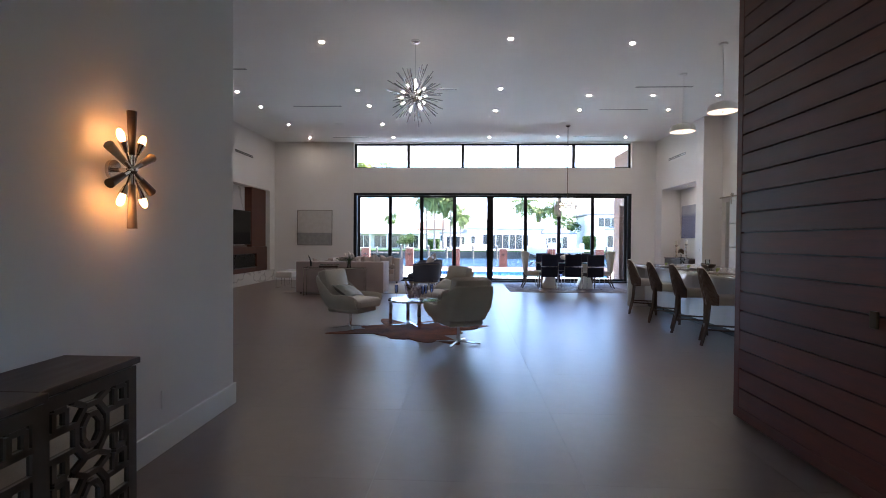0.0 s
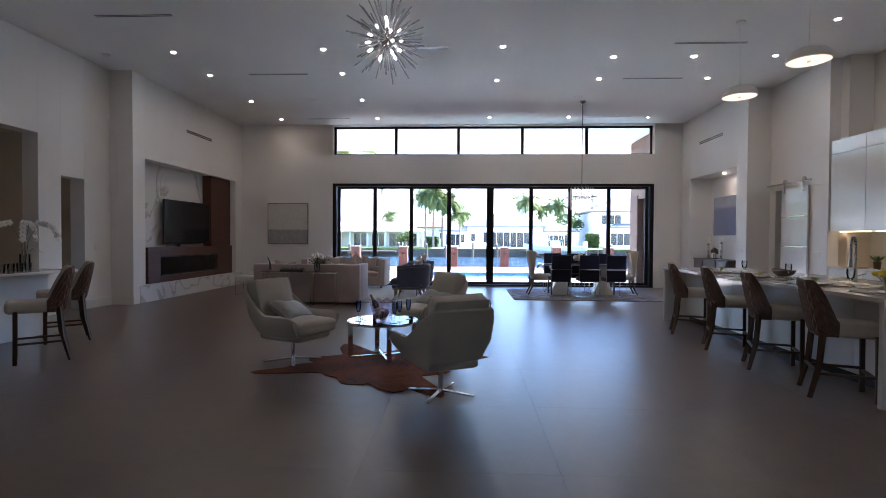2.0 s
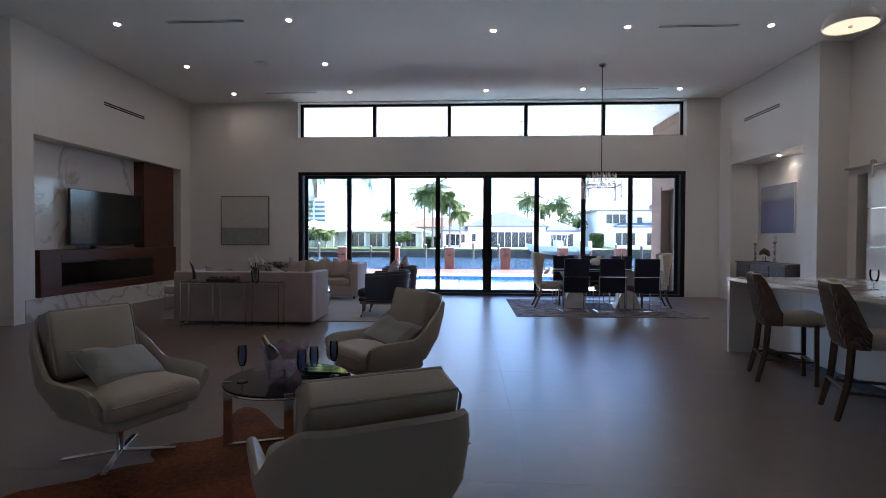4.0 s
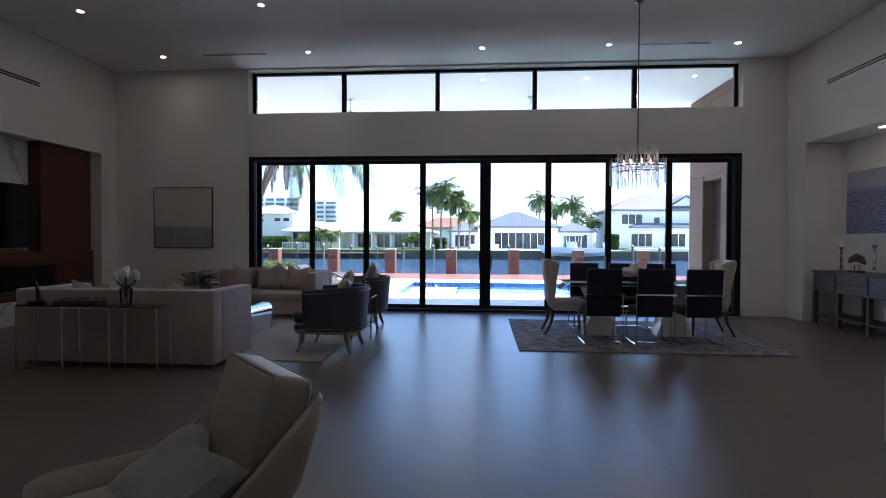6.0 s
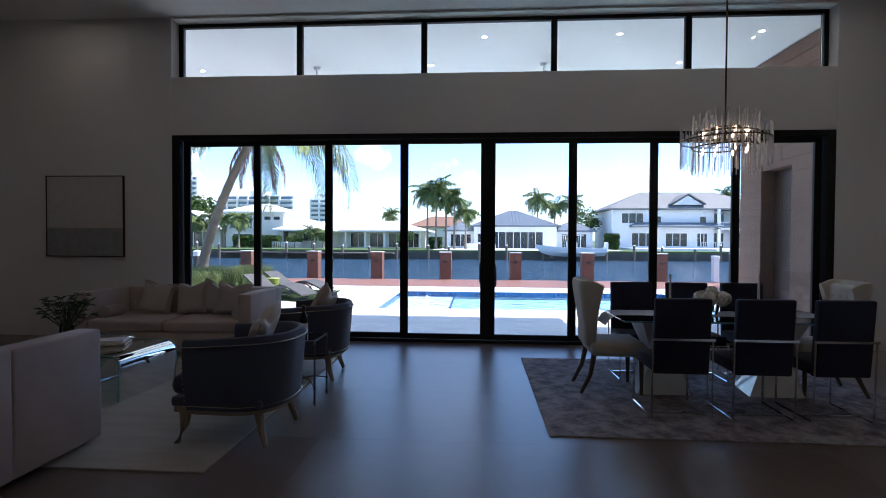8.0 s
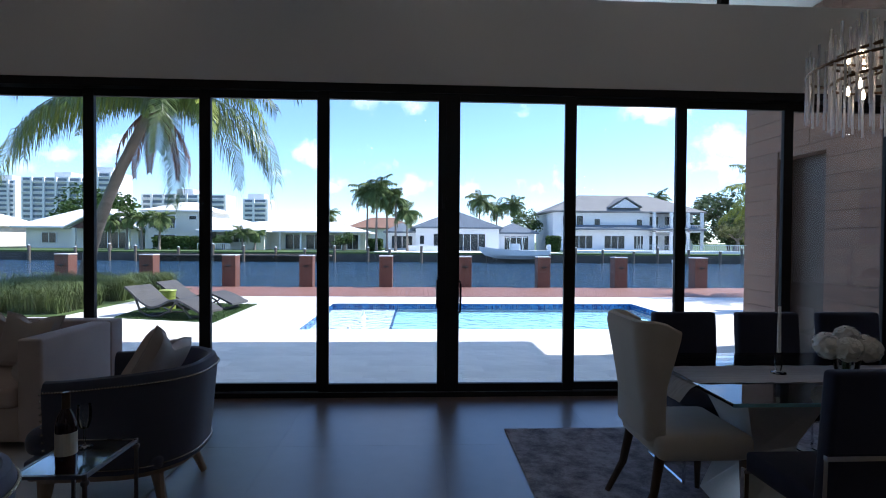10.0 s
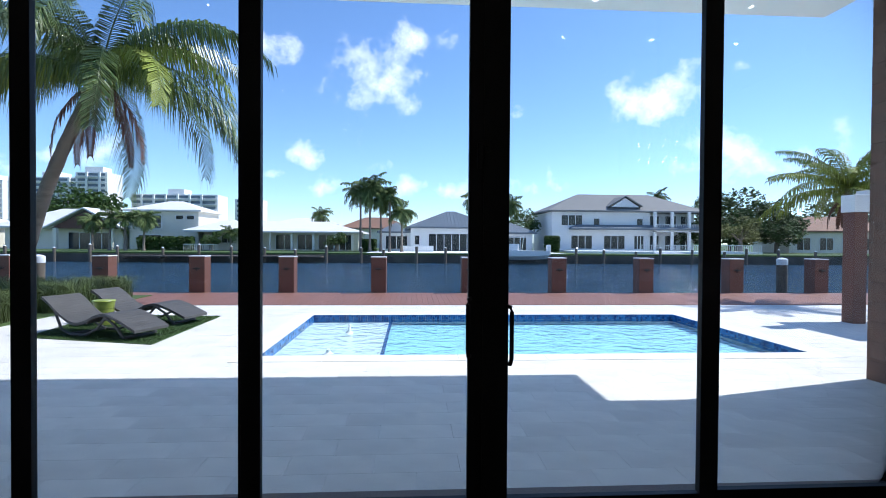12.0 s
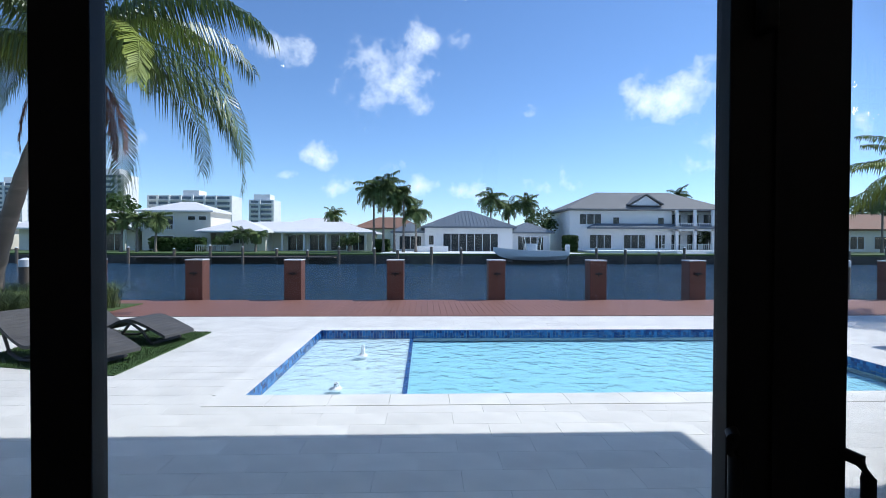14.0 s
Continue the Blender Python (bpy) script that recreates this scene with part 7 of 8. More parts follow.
tf = thing("artificial_turf", "patch of green artificial turf under the loungers", "turf", pose(-4.2, 25.8, PZ))
QF, QB = (Vector((-1.14, -1.02, 0)), Vector((1.14, -1.64, 0))), (Vector((-1.45, 1.55, 0)), Vector((1.09, 1.25, 0)))
bm = box(0, 0, 0, 1, 1, 0.012)
for v in bm.verts:
    v.co = QF[0].lerp(QF[1], v.co.x).lerp(QB[0].lerp(QB[1], v.co.x), v.co.y) + Vector((0, 0, v.co.z))
part("mat_backing", bm, TURF, tf)
tb = bmesh.new()
rnd = random.Random(21)
for i in range(16000):
    f = rnd.random()
    x, y, _ = QF[0].lerp(QF[1], f).lerp(QB[0].lerp(QB[1], f), rnd.random())
    a, h = rnd.uniform(0, PI), rnd.uniform(0.015, 0.03)
    dx, dy = 0.005 * math.cos(a), 0.005 * math.sin(a)
    tb.faces.new([tb.verts.new(q) for q in ((x - dx, y - dy, 0.012), (x + dx, y + dy, 0.012), (x + rnd.uniform(-0.012, 0.012), y + rnd.uniform(-0.012, 0.012), 0.012 + h))])
part("blades", tb, TURF, tf, kind="stuff")
lg = lounger(pose(-4.30, 25.06, PZ + 0.014, 0, 0, -20))
copy_thing(lg, pose(-4.24, 26.38, PZ + 0.014, 0, 0, -13))
gs = thing("garden_stool", "lime green ceramic drum stool between the loungers", "garden stool", pose(-4.84, 26.02, PZ + 0.014))
part("drum", lathe([(0, 0), (0.16, 0.0), (0.17, 0.02), (0.155, 0.2), (0.17, 0.40), (0.19, 0.44), (0.18, 0.455), (0, 0.45)], 28), LIME, gs, smooth=True)
hl = bmesh.new()
for k in range(18):
    a = 2 * PI * k / 18
    for z in (0.16, 0.23, 0.30):
        aa = a + (0.17 if z == 0.23 else 0)
        c = Vector((0.160 * math.cos(aa), 0.160 * math.sin(aa), z))
        d = Vector((math.cos(aa), math.sin(aa), 0))
        tube([c - d * 0.006, c + d * 0.006], 0.012, 6, hl)
part("piercings", hl, BLACK, gs, kind="stuff")


def bollard(x):
    t = thing("dock_bollard", "square brown dock pile cover with its sunlit top coloured white", "bollard", pose(x, 32.32, 0), "dock bollards")
    part("shaft", box(-0.235, -0.235, -1.6, 0.235, 0.235, 0.93), BOLLARD, t, bevel=0.01)
    # sunlight on the brown top is put in as a thin white cap
    part("cap", rbox(-0.245, -0.245, 0.93, 0.245, 0.245, 0.965, 0.012, 2), GEL, t)
    part("lamp", rbox(-0.10, -0.29, 0.55, 0.10, -0.235, 0.60, 0.01, 2), BLACK, t)
    part("lamp_arm", box(-0.02, -0.26, 0.50, 0.02, -0.235, 0.62), BLACK, t)
    return t


b0 = bollard(-8.50)
for x in (-14.2, -11.35, -5.67, -2.99, -0.17, 2.67, 5.54, 8.39, 11.40, 14.3, 17.1):
    copy_thing(b0, pose(x, 32.32, 0))


def pile(x, y, top, label, cap):
    t = thing("dock_pile", label, "pile", pose(x, y, 0), "dock piles")
    part("post", tube([(0, 0, -3.2), (0, 0, top)], 0.19, 16), PILE, t, smooth=True)
    part("cap", lathe([(0.2, top - 0.22), (0.205, top), (0.1, top + 0.05), (0, top + 0.07)], 16), cap, t, smooth=True)


pile(-11.9, 34.4, 0.85, "round timber mooring pile with a white cap", GEL)
pile(15.3, 35.2, 0.85, "round timber mooring pile with a grey cap", GEL)
sp = thing("dock_pedestal", "slim white dock power pedestal", "power pedestal", pose(10.35, 31.9, PZ))
part("column", rbox(-0.11, -0.11, 0, 0.11, 0.11, 0.92, 0.02, 2), GEL, sp)
part("hood", rbox(-0.13, -0.13, 0.90, 0.13, 0.13, 1.04, 0.03, 2), GEL, sp)

po = thing("pergola_post", "brown square post with a white beam end", "post", pose(9.88, 26.05, PZ))
part("post", box(-0.14, -0.14, 0, 0.14, 0.14, 2.25), BOLLARD, po, bevel=0.01)
part("beam_end", box(-0.17, -0.17, 2.25, 0.17, 0.17, 2.60), GEL, po, bevel=0.01)
part("roof_slab", box(0.6, -1.3, 2.60, 6.4, 0.65, 2.75), GEL, po)
part("outer_post", box(5.9, -0.14, 0, 6.18, 0.14, 2.60), BOLLARD, po)


# palms
def frond_mesh(L, droop, leaf, n, rnd, twist=0.0, width=0.022, hang=0.6):
    """One feather frond that starts along +x and falls."""
    bm = bmesh.new()
    P = []
    for i in range(n + 1):
        f = i / n
        a = droop[0] + (droop[1] - droop[0]) * f ** 1.3
        P.append((P[-1] if i else Vector((0, 0, 0))) + (Vector((math.cos(a), 0, math.sin(a))) * (L / n) if i else Vector()))
    tube(P, [0.022 * (1 - 0.85 * i / n) for i in range(n + 1)], 5, bm)
    for i in range(1, n):
        f = i / n
        d = (P[i + 1] - P[i - 1]).normalized()
        up = Vector((0, 1, 0)).cross(d) * -1
        k = leaf * (0.35 + 0.65 * math.sin(PI * min(1, 0.12 + f * 0.86))) * rnd.uniform(0.85, 1.1)
        for s in (-1, 1):
            o = (d * 0.55 + Vector((0, s, 0)) * 0.8 + up * rnd.uniform(-0.1, 0.35)).normalized()
            tip = P[i] + o * k * 0.75 + Vector((0, 0, -1)) * k * hang * rnd.uniform(0.7, 1.2)
            mid = P[i] + o * k * 0.5 + Vector((0, 0, -1)) * k * hang * 0.18
            w = d * width * 0.5
            a = [bm.verts.new(q) for q in (P[i] - w * 0.5, P[i] + w * 0.5, mid + w, mid - w)]
            t = bm.verts.new(tip)
            bm.faces.new(a)
            bm.faces.new((a[3], a[2], t))
    return bm


def palm(name, label, x, y, z0, top, lean, L, count, seed, n=34, near=False, trunk_r=0.16, group="", green=None, fall=(1.7, 2.3)):
    t = thing(name, label, "palm tree", pose(x, y, z0), group)
    rnd = random.Random(seed)
    pts, rad = [], []
    for i in range(25):
        f = i / 24
        pts.append((lean[0] * f ** 1.5, lean[1] * f ** 1.5, top * f))
        rad.append(trunk_r * (1.5 - 0.5 * min(1, f * 7)) * (1 - 0.35 * f) * (1.05 if i % 2 else 0.97))
    part("trunk", tube(pts, rad, 12), TRUNK, t, smooth=True)
    c = Vector(pts[-1])
    if near:
        for i in range(count):
            a = i * 2.39996 + rnd.uniform(-0.2, 0.2)
            e = rnd.uniform(0.05, 0.95) if i % 3 else rnd.uniform(0.75, 1.25)
            bm = frond_mesh(L * rnd.uniform(0.85, 1.1), (e, e - rnd.uniform(*fall)), L * 0.175, n, rnd, hang=rnd.uniform(0.7, 1.2), width=0.042)
            o = part("frond", bm, (YFROND if i % 4 == 1 else FROND) if green is None else green, t)
            o.matrix_basis = Matrix.Translation(c) @ pose(0, 0, 0, rnd.uniform(-14, 14), 0, math.degrees(a))
        for i in range(5):
            bm = frond_mesh(L * 0.50, (-0.7, -1.7), L * 0.06, 40, rnd, hang=1.2, width=0.07)
            o = part("dry_frond", bm, DRYFROND, t, "withered brown hanging frond")
            o.matrix_basis = Matrix.Translation(c + Vector((0, 0, -0.1))) @ pose(0, 0, 0, 0, 0, i * 74 + 215)
        for i in range(9):
            a = i * 2.4
            p = c + Vector((0.26 * math.cos(a), 0.26 * math.sin(a), -0.18 - 0.03 * i))
            part("coconut", lathe([(0, -0.12), (0.07, -0.08), (0.095, 0.0), (0.07, 0.09), (0, 0.12)], 10, at=p), LIME, t, "green coconut", smooth=True)
    else:
        cr = bmesh.new()
        for i in range(count):
            a = i * 2.39996
            e = rnd.uniform(-0.8, 1.3)
            f = frond_mesh(L * rnd.uniform(0.75, 1.1), (e, e - rnd.uniform(0.9, 1.8)), L * 0.32, n, rnd, hang=0.8, width=L * 0.06)
            m = Matrix.Translation(c) @ pose(0, 0, 0, 0, 0, math.degrees(a))
            for v in f.verts:
                v.co = m @ v.co
            join(cr, f)
        part("crown", cr, green or FROND, t)
    return t


palm("coconut_palm", "leaning coconut palm with drooping fronds and green coconuts", -9.1, 29.7, PZ, 5.5, (2.62, -1.0), 4.6, 27, 7, n=92, near=True, trunk_r=0.19)
palm("garden_palm", "young bright green palm beside the pergola post", 12.95, 29.3, PZ, 3.1, (-0.3, 0.0), 2.2, 26, 17, n=40, near=True, trunk_r=0.13, green=YFROND, fall=(0.8, 1.4))

# long grass at the palm's foot
gb = bmesh.new()
rnd = random.Random(31)
for i in range(15000):
    x, y = -6.75 - abs(rnd.gauss(0, 2.0)), rnd.uniform(25.2, 30.6)
    if x < -12.5 or noise.noise(Vector((x * 0.9, y * 0.9, 0))) < -0.22:
        continue
    a, h = rnd.uniform(0, 2 * PI), rnd.uniform(0.35, 0.8)
    d, s = Vector((math.cos(a), math.sin(a), 0)), Vector((-math.sin(a), math.cos(a), 0)) * 0.006
    p = Vector((x, y, PZ))
    q = p + d * h * 0.16 + Vector((0, 0, h * 0.62))
    r = p + d * h * 0.42 + Vector((0, 0, h * 0.80))
    e = p + d * h * 0.80 + Vector((0, 0, h * 0.66))
    v = [gb.verts.new(w) for w in (p - s, p + s, q + s, q - s, r + s * 0.8, r - s * 0.8)]
    gb.faces.new(v[:4])
    gb.faces.new((v[3], v[2], v[4], v[5]))
    gb.faces.new((v[5], v[4], gb.verts.new(e)))
tagged(part("ornamental_grass", gb, GRASS, None, kind="stuff"), "clump of long green ornamental grass by the palm", "grass")
tagged(part("ornamental_grass", box(-16, 24.9, PZ - 0.02, -6.55, 31.2, PZ + 0.012), LAWN, None, kind="stuff"), "planted bed of soil and grass", "planting bed")


# ---- far bank ----
GZ = -0.05


def hip(x0, y0, x1, y1, z, h, over, bm=None):
    bm = bm or bmesh.new()
    x0, y0, x1, y1 = x0 - over, y0 - over, x1 + over, y1 + over
    k = min(x1 - x0, y1 - y0) / 2
    lo = [bm.verts.new(p) for p in ((x0, y0, z), (x1, y0, z), (x1, y1, z), (x0, y1, z))]
    lw = [bm.verts.new(p) for p in ((x0, y0, z - 0.25), (x1, y0, z - 0.25), (x1, y1, z - 0.25), (x0, y1, z - 0.25))]
    if x1 - x0 > y1 - y0:
        r = [bm.verts.new((x0 + k, (y0 + y1) / 2, z + h)), bm.verts.new((x1 - k, (y0 + y1) / 2, z + h))]
        bm.faces.new((lo[0], lo[1], r[1], r[0]))
        bm.faces.new((lo[1], lo[2], r[1]))
        bm.faces.new((lo[2], lo[3], r[0], r[1]))
        bm.faces.new((lo[3], lo[0], r[0]))
    else:
        r = [bm.verts.new(((x0 + x1) / 2, y0 + k, z + h)), bm.verts.new(((x0 + x1) / 2, y1 - k, z + h))]
        bm.faces.new((lo[0], lo[1], r[0]))
        bm.faces.new((lo[1], lo[2], r[1], r[0]))
        bm.faces.new((lo[2], lo[3], r[1]))
        bm.faces.new((lo[3], lo[0], r[0], r[1]))
    for i in range(4):
        bm.faces.new((lw[i], lw[(i + 1) % 4], lo[(i + 1) % 4], lo[i]))
    bm.faces.new(lw[::-1])
    return bm


def far_window(h, x, y, z0, w, hh, bars=1):
    g = part("window", box(x - w / 2, y - 0.02, z0, x + w / 2, y + 0.1, z0 + hh), PANE, h)
    bm = bmesh.new()
    for i in range(bars + 2):
        xx = x - w / 2 + w * i / (bars + 1)
        box(xx - 0.05, y - 0.07, z0, xx + 0.05, y - 0.01, z0 + hh, bm=bm)
    box(x - w / 2, y - 0.06, z0 + hh - 0.05, x + w / 2, y - 0.015, z0 + hh + 0.05, bm=bm)
    part("window_frame", bm, STUCCO, g)
    return g


def rails(h, x0, x1, y, z, hh=0.95, step=0.28):
    bm = bmesh.new()
    box(x0, y - 0.04, z + hh - 0.08, x1, y + 0.04, z + hh, bm=bm)
    for x in np.arange(x0, x1, step):
        box(x - 0.025, y - 0.02, z, x + 0.025, y + 0.02, z + hh - 0.08, bm=bm)
    part("railing", bm, GEL, h)


def white_house():
    h = thing("two_storey_house", "white two-storey house with a grey hipped tile roof and balconies", "house")
    Y = 95.0
    x0, x1 = 22.8, 47.2
    part("wall", box(x0, Y, GZ, x1 - 8.5, Y + 12, 6.4), STUCCO, h)
    part("wall", box(x1 - 8.5, Y + 2.2, GZ, x1, Y + 12, 6.4), STUCCO, h)
    part("roof", hip(x0, Y, x1, Y + 12, 6.55, 3.1, 0.7), TILEROOF, h)
    bm = bmesh.new()
    for a, b in (((31.9, 7.15), (34.6, 8.75)), ((34.6, 8.75), (37.3, 7.15))):
        v = [bm.verts.new(p) for p in ((a[0], Y - 0.4, a[1]), (b[0], Y - 0.4, b[1]), (b[0], Y + 4.5, b[1]), (a[0], Y + 4.5, a[1]))]
        u = [bm.verts.new(p.co + Vector((0, 0, 0.18))) for p in v]
        bm.faces.new(v)
        bm.faces.new(u[::-1])
        for k in range(4):
            bm.faces.new((v[k], u[k], u[(k + 1) % 4], v[(k + 1) % 4]))
    part("dormer_roof", bm, TILEROOF, h)
    bm = bmesh.new()
    f = [[bm.verts.new((x, y, z)) for x, z in ((32.3, 7.12), (36.9, 7.12), (34.6, 8.6))] for y in (Y - 0.1, Y + 4.0)]
    bm.faces.new(f[0])
    bm.faces.new(f[1][::-1])
    for k in range(3):
        bm.faces.new((f[0][k], f[0][(k + 1) % 3], f[1][(k + 1) % 3], f[1][k]))
    part("dormer", bm, STUCCO, h)
    part("mid_roof", hip(x0 + 3.0, Y - 1.3, x1, Y + 0.6, 3.75, 0.55, 0.3), METALROOF, h)
    for x in (39.0, 41.8, 44.6, 46.9):
        part("column", box(x - 0.2, Y - 1.2, GZ, x + 0.2, Y - 0.8, 6.4), STUCCO, h)
    part("balcony", box(x1 - 8.4, Y - 1.2, 3.2, x1, Y + 2.2, 3.45), STUCCO, h)
    rails(h, x1 - 8.4, x1, Y - 1.15, 3.45)
    for x in (40.3, 43.2, 45.8):
        far_window(h, x, Y + 2.2, 3.7, 1.9, 2.2)
        far_window(h, x, Y + 2.2, 0.3, 1.9, 2.4)
    for x, w in ((26.0, 3.4), (30.0, 1.0), (37.0, 1.0)):
        far_window(h, x, Y, 4.2, w, 1.6 if w > 2 else 1.1, 2 if w > 2 else 0)
    for x, w in ((27.6, 3.4), (32.9, 3.4), (36.9, 1.6)):
        far_window(h, x, Y, 0.5, w, 2.1, 2)
    part("terrace", box(24, 86, -0.25, 51, Y, 0.25), STUCCO, h)
    rails(h, 33, 51, 86.1, 0.25)
    bm = bmesh.new()
    for i in range(5):
        box(34.5, 85.0 - i * 0.35, -0.3, 38.5, 85.4 - i * 0.35, 0.2 - i * 0.12, bm=bm)
    part("steps", bm, STUCCO, h)


white_house()


def metal_house():
    h = thing("bungalow", "white bungalow with a grey standing-seam metal roof and wide glass doors", "house")
    Y = 95.0
    part("wall", box(0.6, Y, GZ, 14.0, Y + 12, 3.65), STUCCO, h)
    part("wall", box(-4.0, Y + 1, GZ, 0.6, Y + 9, 2.9), STUCCO, h)
    part("wall", box(14.0, Y + 1, GZ, 20.0, Y + 9, 2.9), STUCCO, h)
    for i, (a, b, z, hh, yy) in enumerate(((0.6, 14.0, 3.75, 2.75, Y), (-4.0, 0.6, 3.0, 1.5, Y + 1), (14.0, 20.0, 3.0, 1.6, Y + 1))):
        part("roof", hip(a, yy, b, yy + (12 if i == 0 else 8), z, hh, 0.6), METALROOF, h)
    bm = bmesh.new()
    for x in np.arange(1.0, 14.4, 0.55):
        k = (12 + 1.2) / 2
        lo = Vector((x, Y - 0.62, 3.78))
        f = min(1.0, (x + 0.0) / k, (14.6 - x) / k)
        hi = Vector((x, Y - 0.6 + k * f, 3.78 + 2.75 * f))
        bar(lo, hi, 0.05, 0.07, bm)
    part("roof_seam", bm, METALROOF, h, kind="stuff")
    far_window(h, 7.6, Y, 0.0, 8.4, 2.7, 6)
    far_window(h, -1.6, Y + 1, 0.3, 3.4, 2.0, 1)
    far_window(h, 1.6, Y, 1.0, 0.8, 1.4, 0)
    far_window(h, 17.0, Y + 1, 0.2, 4.0, 2.2, 3)
    part("terrace", box(-5.0, 81.5, -0.3, 21.0, Y, -0.02), STUCCO, h)
    part("planter", box(-0.5, 91, -0.02, 4.0, 91.5, 0.8), STUCCO, h)


metal_house()


def ranch_house():
    h = thing("ranch_house", "long low white house with a broad white tile roof", "house")
    Y = 94.0
    part("wall", box(-31.0, Y + 2, GZ, -7.5, Y + 11, 2.75), CREAMST, h)
    part("roof", hip(-31.5, Y, -7.2, Y + 12, 2.85, 1.7, 0.6), WHITEROOF, h)
    part("wing_roof", hip(-31.5, Y - 3, -22.0, Y + 6, 2.88, 1.75, 0.4), WHITEROOF, h)
    part("wing_wall", box(-28.5, Y - 1.5, GZ, -22.5, Y + 5, 2.75), CREAMST, h)
    for x in (-20.5, -17.3, -14.1, -10.9, -8.2):
        part("porch_post", box(x - 0.12, Y - 0.2, GZ, x + 0.12, Y + 0.05, 2.7), STUCCO, h)
    for x, w in ((-18.9, 2.6), (-15.6, 2.6), (-12.4, 2.6), (-9.5, 1.8)):
        far_window(h, x, Y + 2, 0.1, w, 2.3, 1)
    far_window(h, -26.2, Y - 1.5, 1.1, 1.8, 1.1, 1)
    far_window(h, -23.8, Y - 1.5, 1.1, 1.6, 1.1, 1)
    rails(h, -30.5, -26.0, 88.0, 0.0, 0.9)


ranch_house()


def modern_house():
    h = thing("modern_house", "cream house with a dark open gable and a two-storey block", "house")
    Y = 95.0
    part("wall", box(-60.0, Y + 1, GZ, -43.0, Y + 10, 3.2), CREAMST, h)
    part("roof", hip(-61, Y, -42.6, Y + 12, 3.3, 3.0, 0.4), WHITEROOF, h)
    bm = bmesh.new()
    f = [(-52.5, Y - 0.6, 3.0), (-42.6, Y - 0.6, 3.0), (-47.5, Y - 0.6, 5.6)]
    bm.faces.new([bm.verts.new(p) for p in f])
    part("gable", bm, WALNUT, h)
    bm = bmesh.new()
    for a, b in (((-53.2, 2.9), (-47.5, 5.95)), ((-47.5, 5.95), (-41.8, 2.9))):
        v = [bm.verts.new(p) for p in ((a[0], Y - 1.2, a[1]), (b[0], Y - 1.2, b[1]), (b[0], Y + 6, b[1]), (a[0], Y + 6, a[1]))]
        w = [bm.verts.new(q.co + Vector((0, 0, 0.22))) for q in v]
        bm.faces.new(v)
        bm.faces.new(w[::-1])
        for i in range(4):
            bm.faces.new((v[i], w[i], w[(i + 1) % 4], v[(i + 1) % 4]))
    part("gable_roof", bm, WHITEROOF, h)
    for x in (-51.6, -43.6):
        part("porch_column", box(x - 0.25, Y - 1.0, GZ, x + 0.25, Y - 0.5, 3.1), CREAMST, h)
    far_window(h, -47.6, Y + 0.9, 0.0, 6.5, 2.5, 3)
    far_window(h, -56.5, Y + 0.9, 0.8, 2.2, 1.6, 1)
    part("tower_wall", box(-42.0, Y + 1, GZ, -31.8, Y + 9, 5.9), CREAMST, h)
    part("tower_roof", hip(-42.0, Y + 1, -31.8, Y + 9, 6.0, 1.6, 0.6), WHITEROOF, h)
    far_window(h, -39.0, Y + 1, 3.2, 3.4, 2.0, 1)
    far_window(h, -39.0, Y + 1, 0.2, 3.4, 2.0, 1)
    for x in (-34.6, -33.0):
        far_window(h, x, Y + 1, 4.6, 1.2, 0.6, 0)
    rails(h, -41.0, -36.9, Y + 0.7, 3.0, 0.9)


modern_house()


def plain_house(name, label, x0, x1, y, wall_h, roof_h, roof_m, wins):
    h = thing(name, label, "house")
    part("wall", box(x0, y, GZ, x1, y + 9, wall_h), CREAMST, h)
    part("roof", hip(x0, y, x1, y + 9, wall_h + 0.1, roof_h, 0.7), roof_m, h)
    for x, z, w, hh in wins:
        far_window(h, x, y, z, w, hh, 1)


plain_house("distant_house", "cream house with a brown roof among trees", 63.5, 82, 97, 3.6, 2.6, REDROOF, [(66, 0.5, 2.4, 2.0), (70, 0.5, 2.4, 2.0), (74, 0.5, 2.4, 2.0), (78, 0.5, 2.4, 2.0)])
plain_house("distant_house", "white house with a white roof at the canal bend", -82, -64, 96, 3.4, 2.2, WHITEROOF, [(-78, 0.6, 2.0, 1.8), (-73, 0.6, 2.0, 1.8), (-68, 0.6, 2.0, 1.8)])
plain_house("distant_house", "terracotta-roofed house behind the bungalow", -14, 0, 125, 4.2, 2.4, REDROOF, [(-11, 1.5, 2.0, 1.4), (-5, 1.5, 2.0, 1.4)])
plain_house("distant_house", "pale house with a white roof behind the garden", -30, -16, 130, 5.0, 1.6, WHITEROOF, [(-26, 2.0, 2.0, 1.4), (-20, 2.0, 2.0, 1.4)])


def tower(name, label, x0, x1, y, d, z, floors):
    h = thing(name, label, "apartment building")
    part("wall", box(x0, y, GZ, x1, y + d, z), STUCCO, h)
    fh = z / floors
    for i in range(1, floors):
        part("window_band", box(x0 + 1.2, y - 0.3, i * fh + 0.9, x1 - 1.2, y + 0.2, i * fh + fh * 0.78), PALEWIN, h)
        part("balcony_slab", box(x0 + 0.4, y - 1.4, i * fh, x1 - 0.4, y, i * fh + 0.3), STUCCO, h)
    bm = bmesh.new()
    for x in np.arange(x0 + 6, x1 - 3, 6.5):
        box(x - 0.5, y - 1.3, 0, x + 0.5, y + 0.1, z, bm=bm)
    part("pier", bm, STUCCO, h, kind="stuff")
    part("roof_room", box((x0 + x1) / 2 - 5, y + 3, z, (x0 + x1) / 2 + 4, y + d - 3, z + 3.2), STUCCO, h)


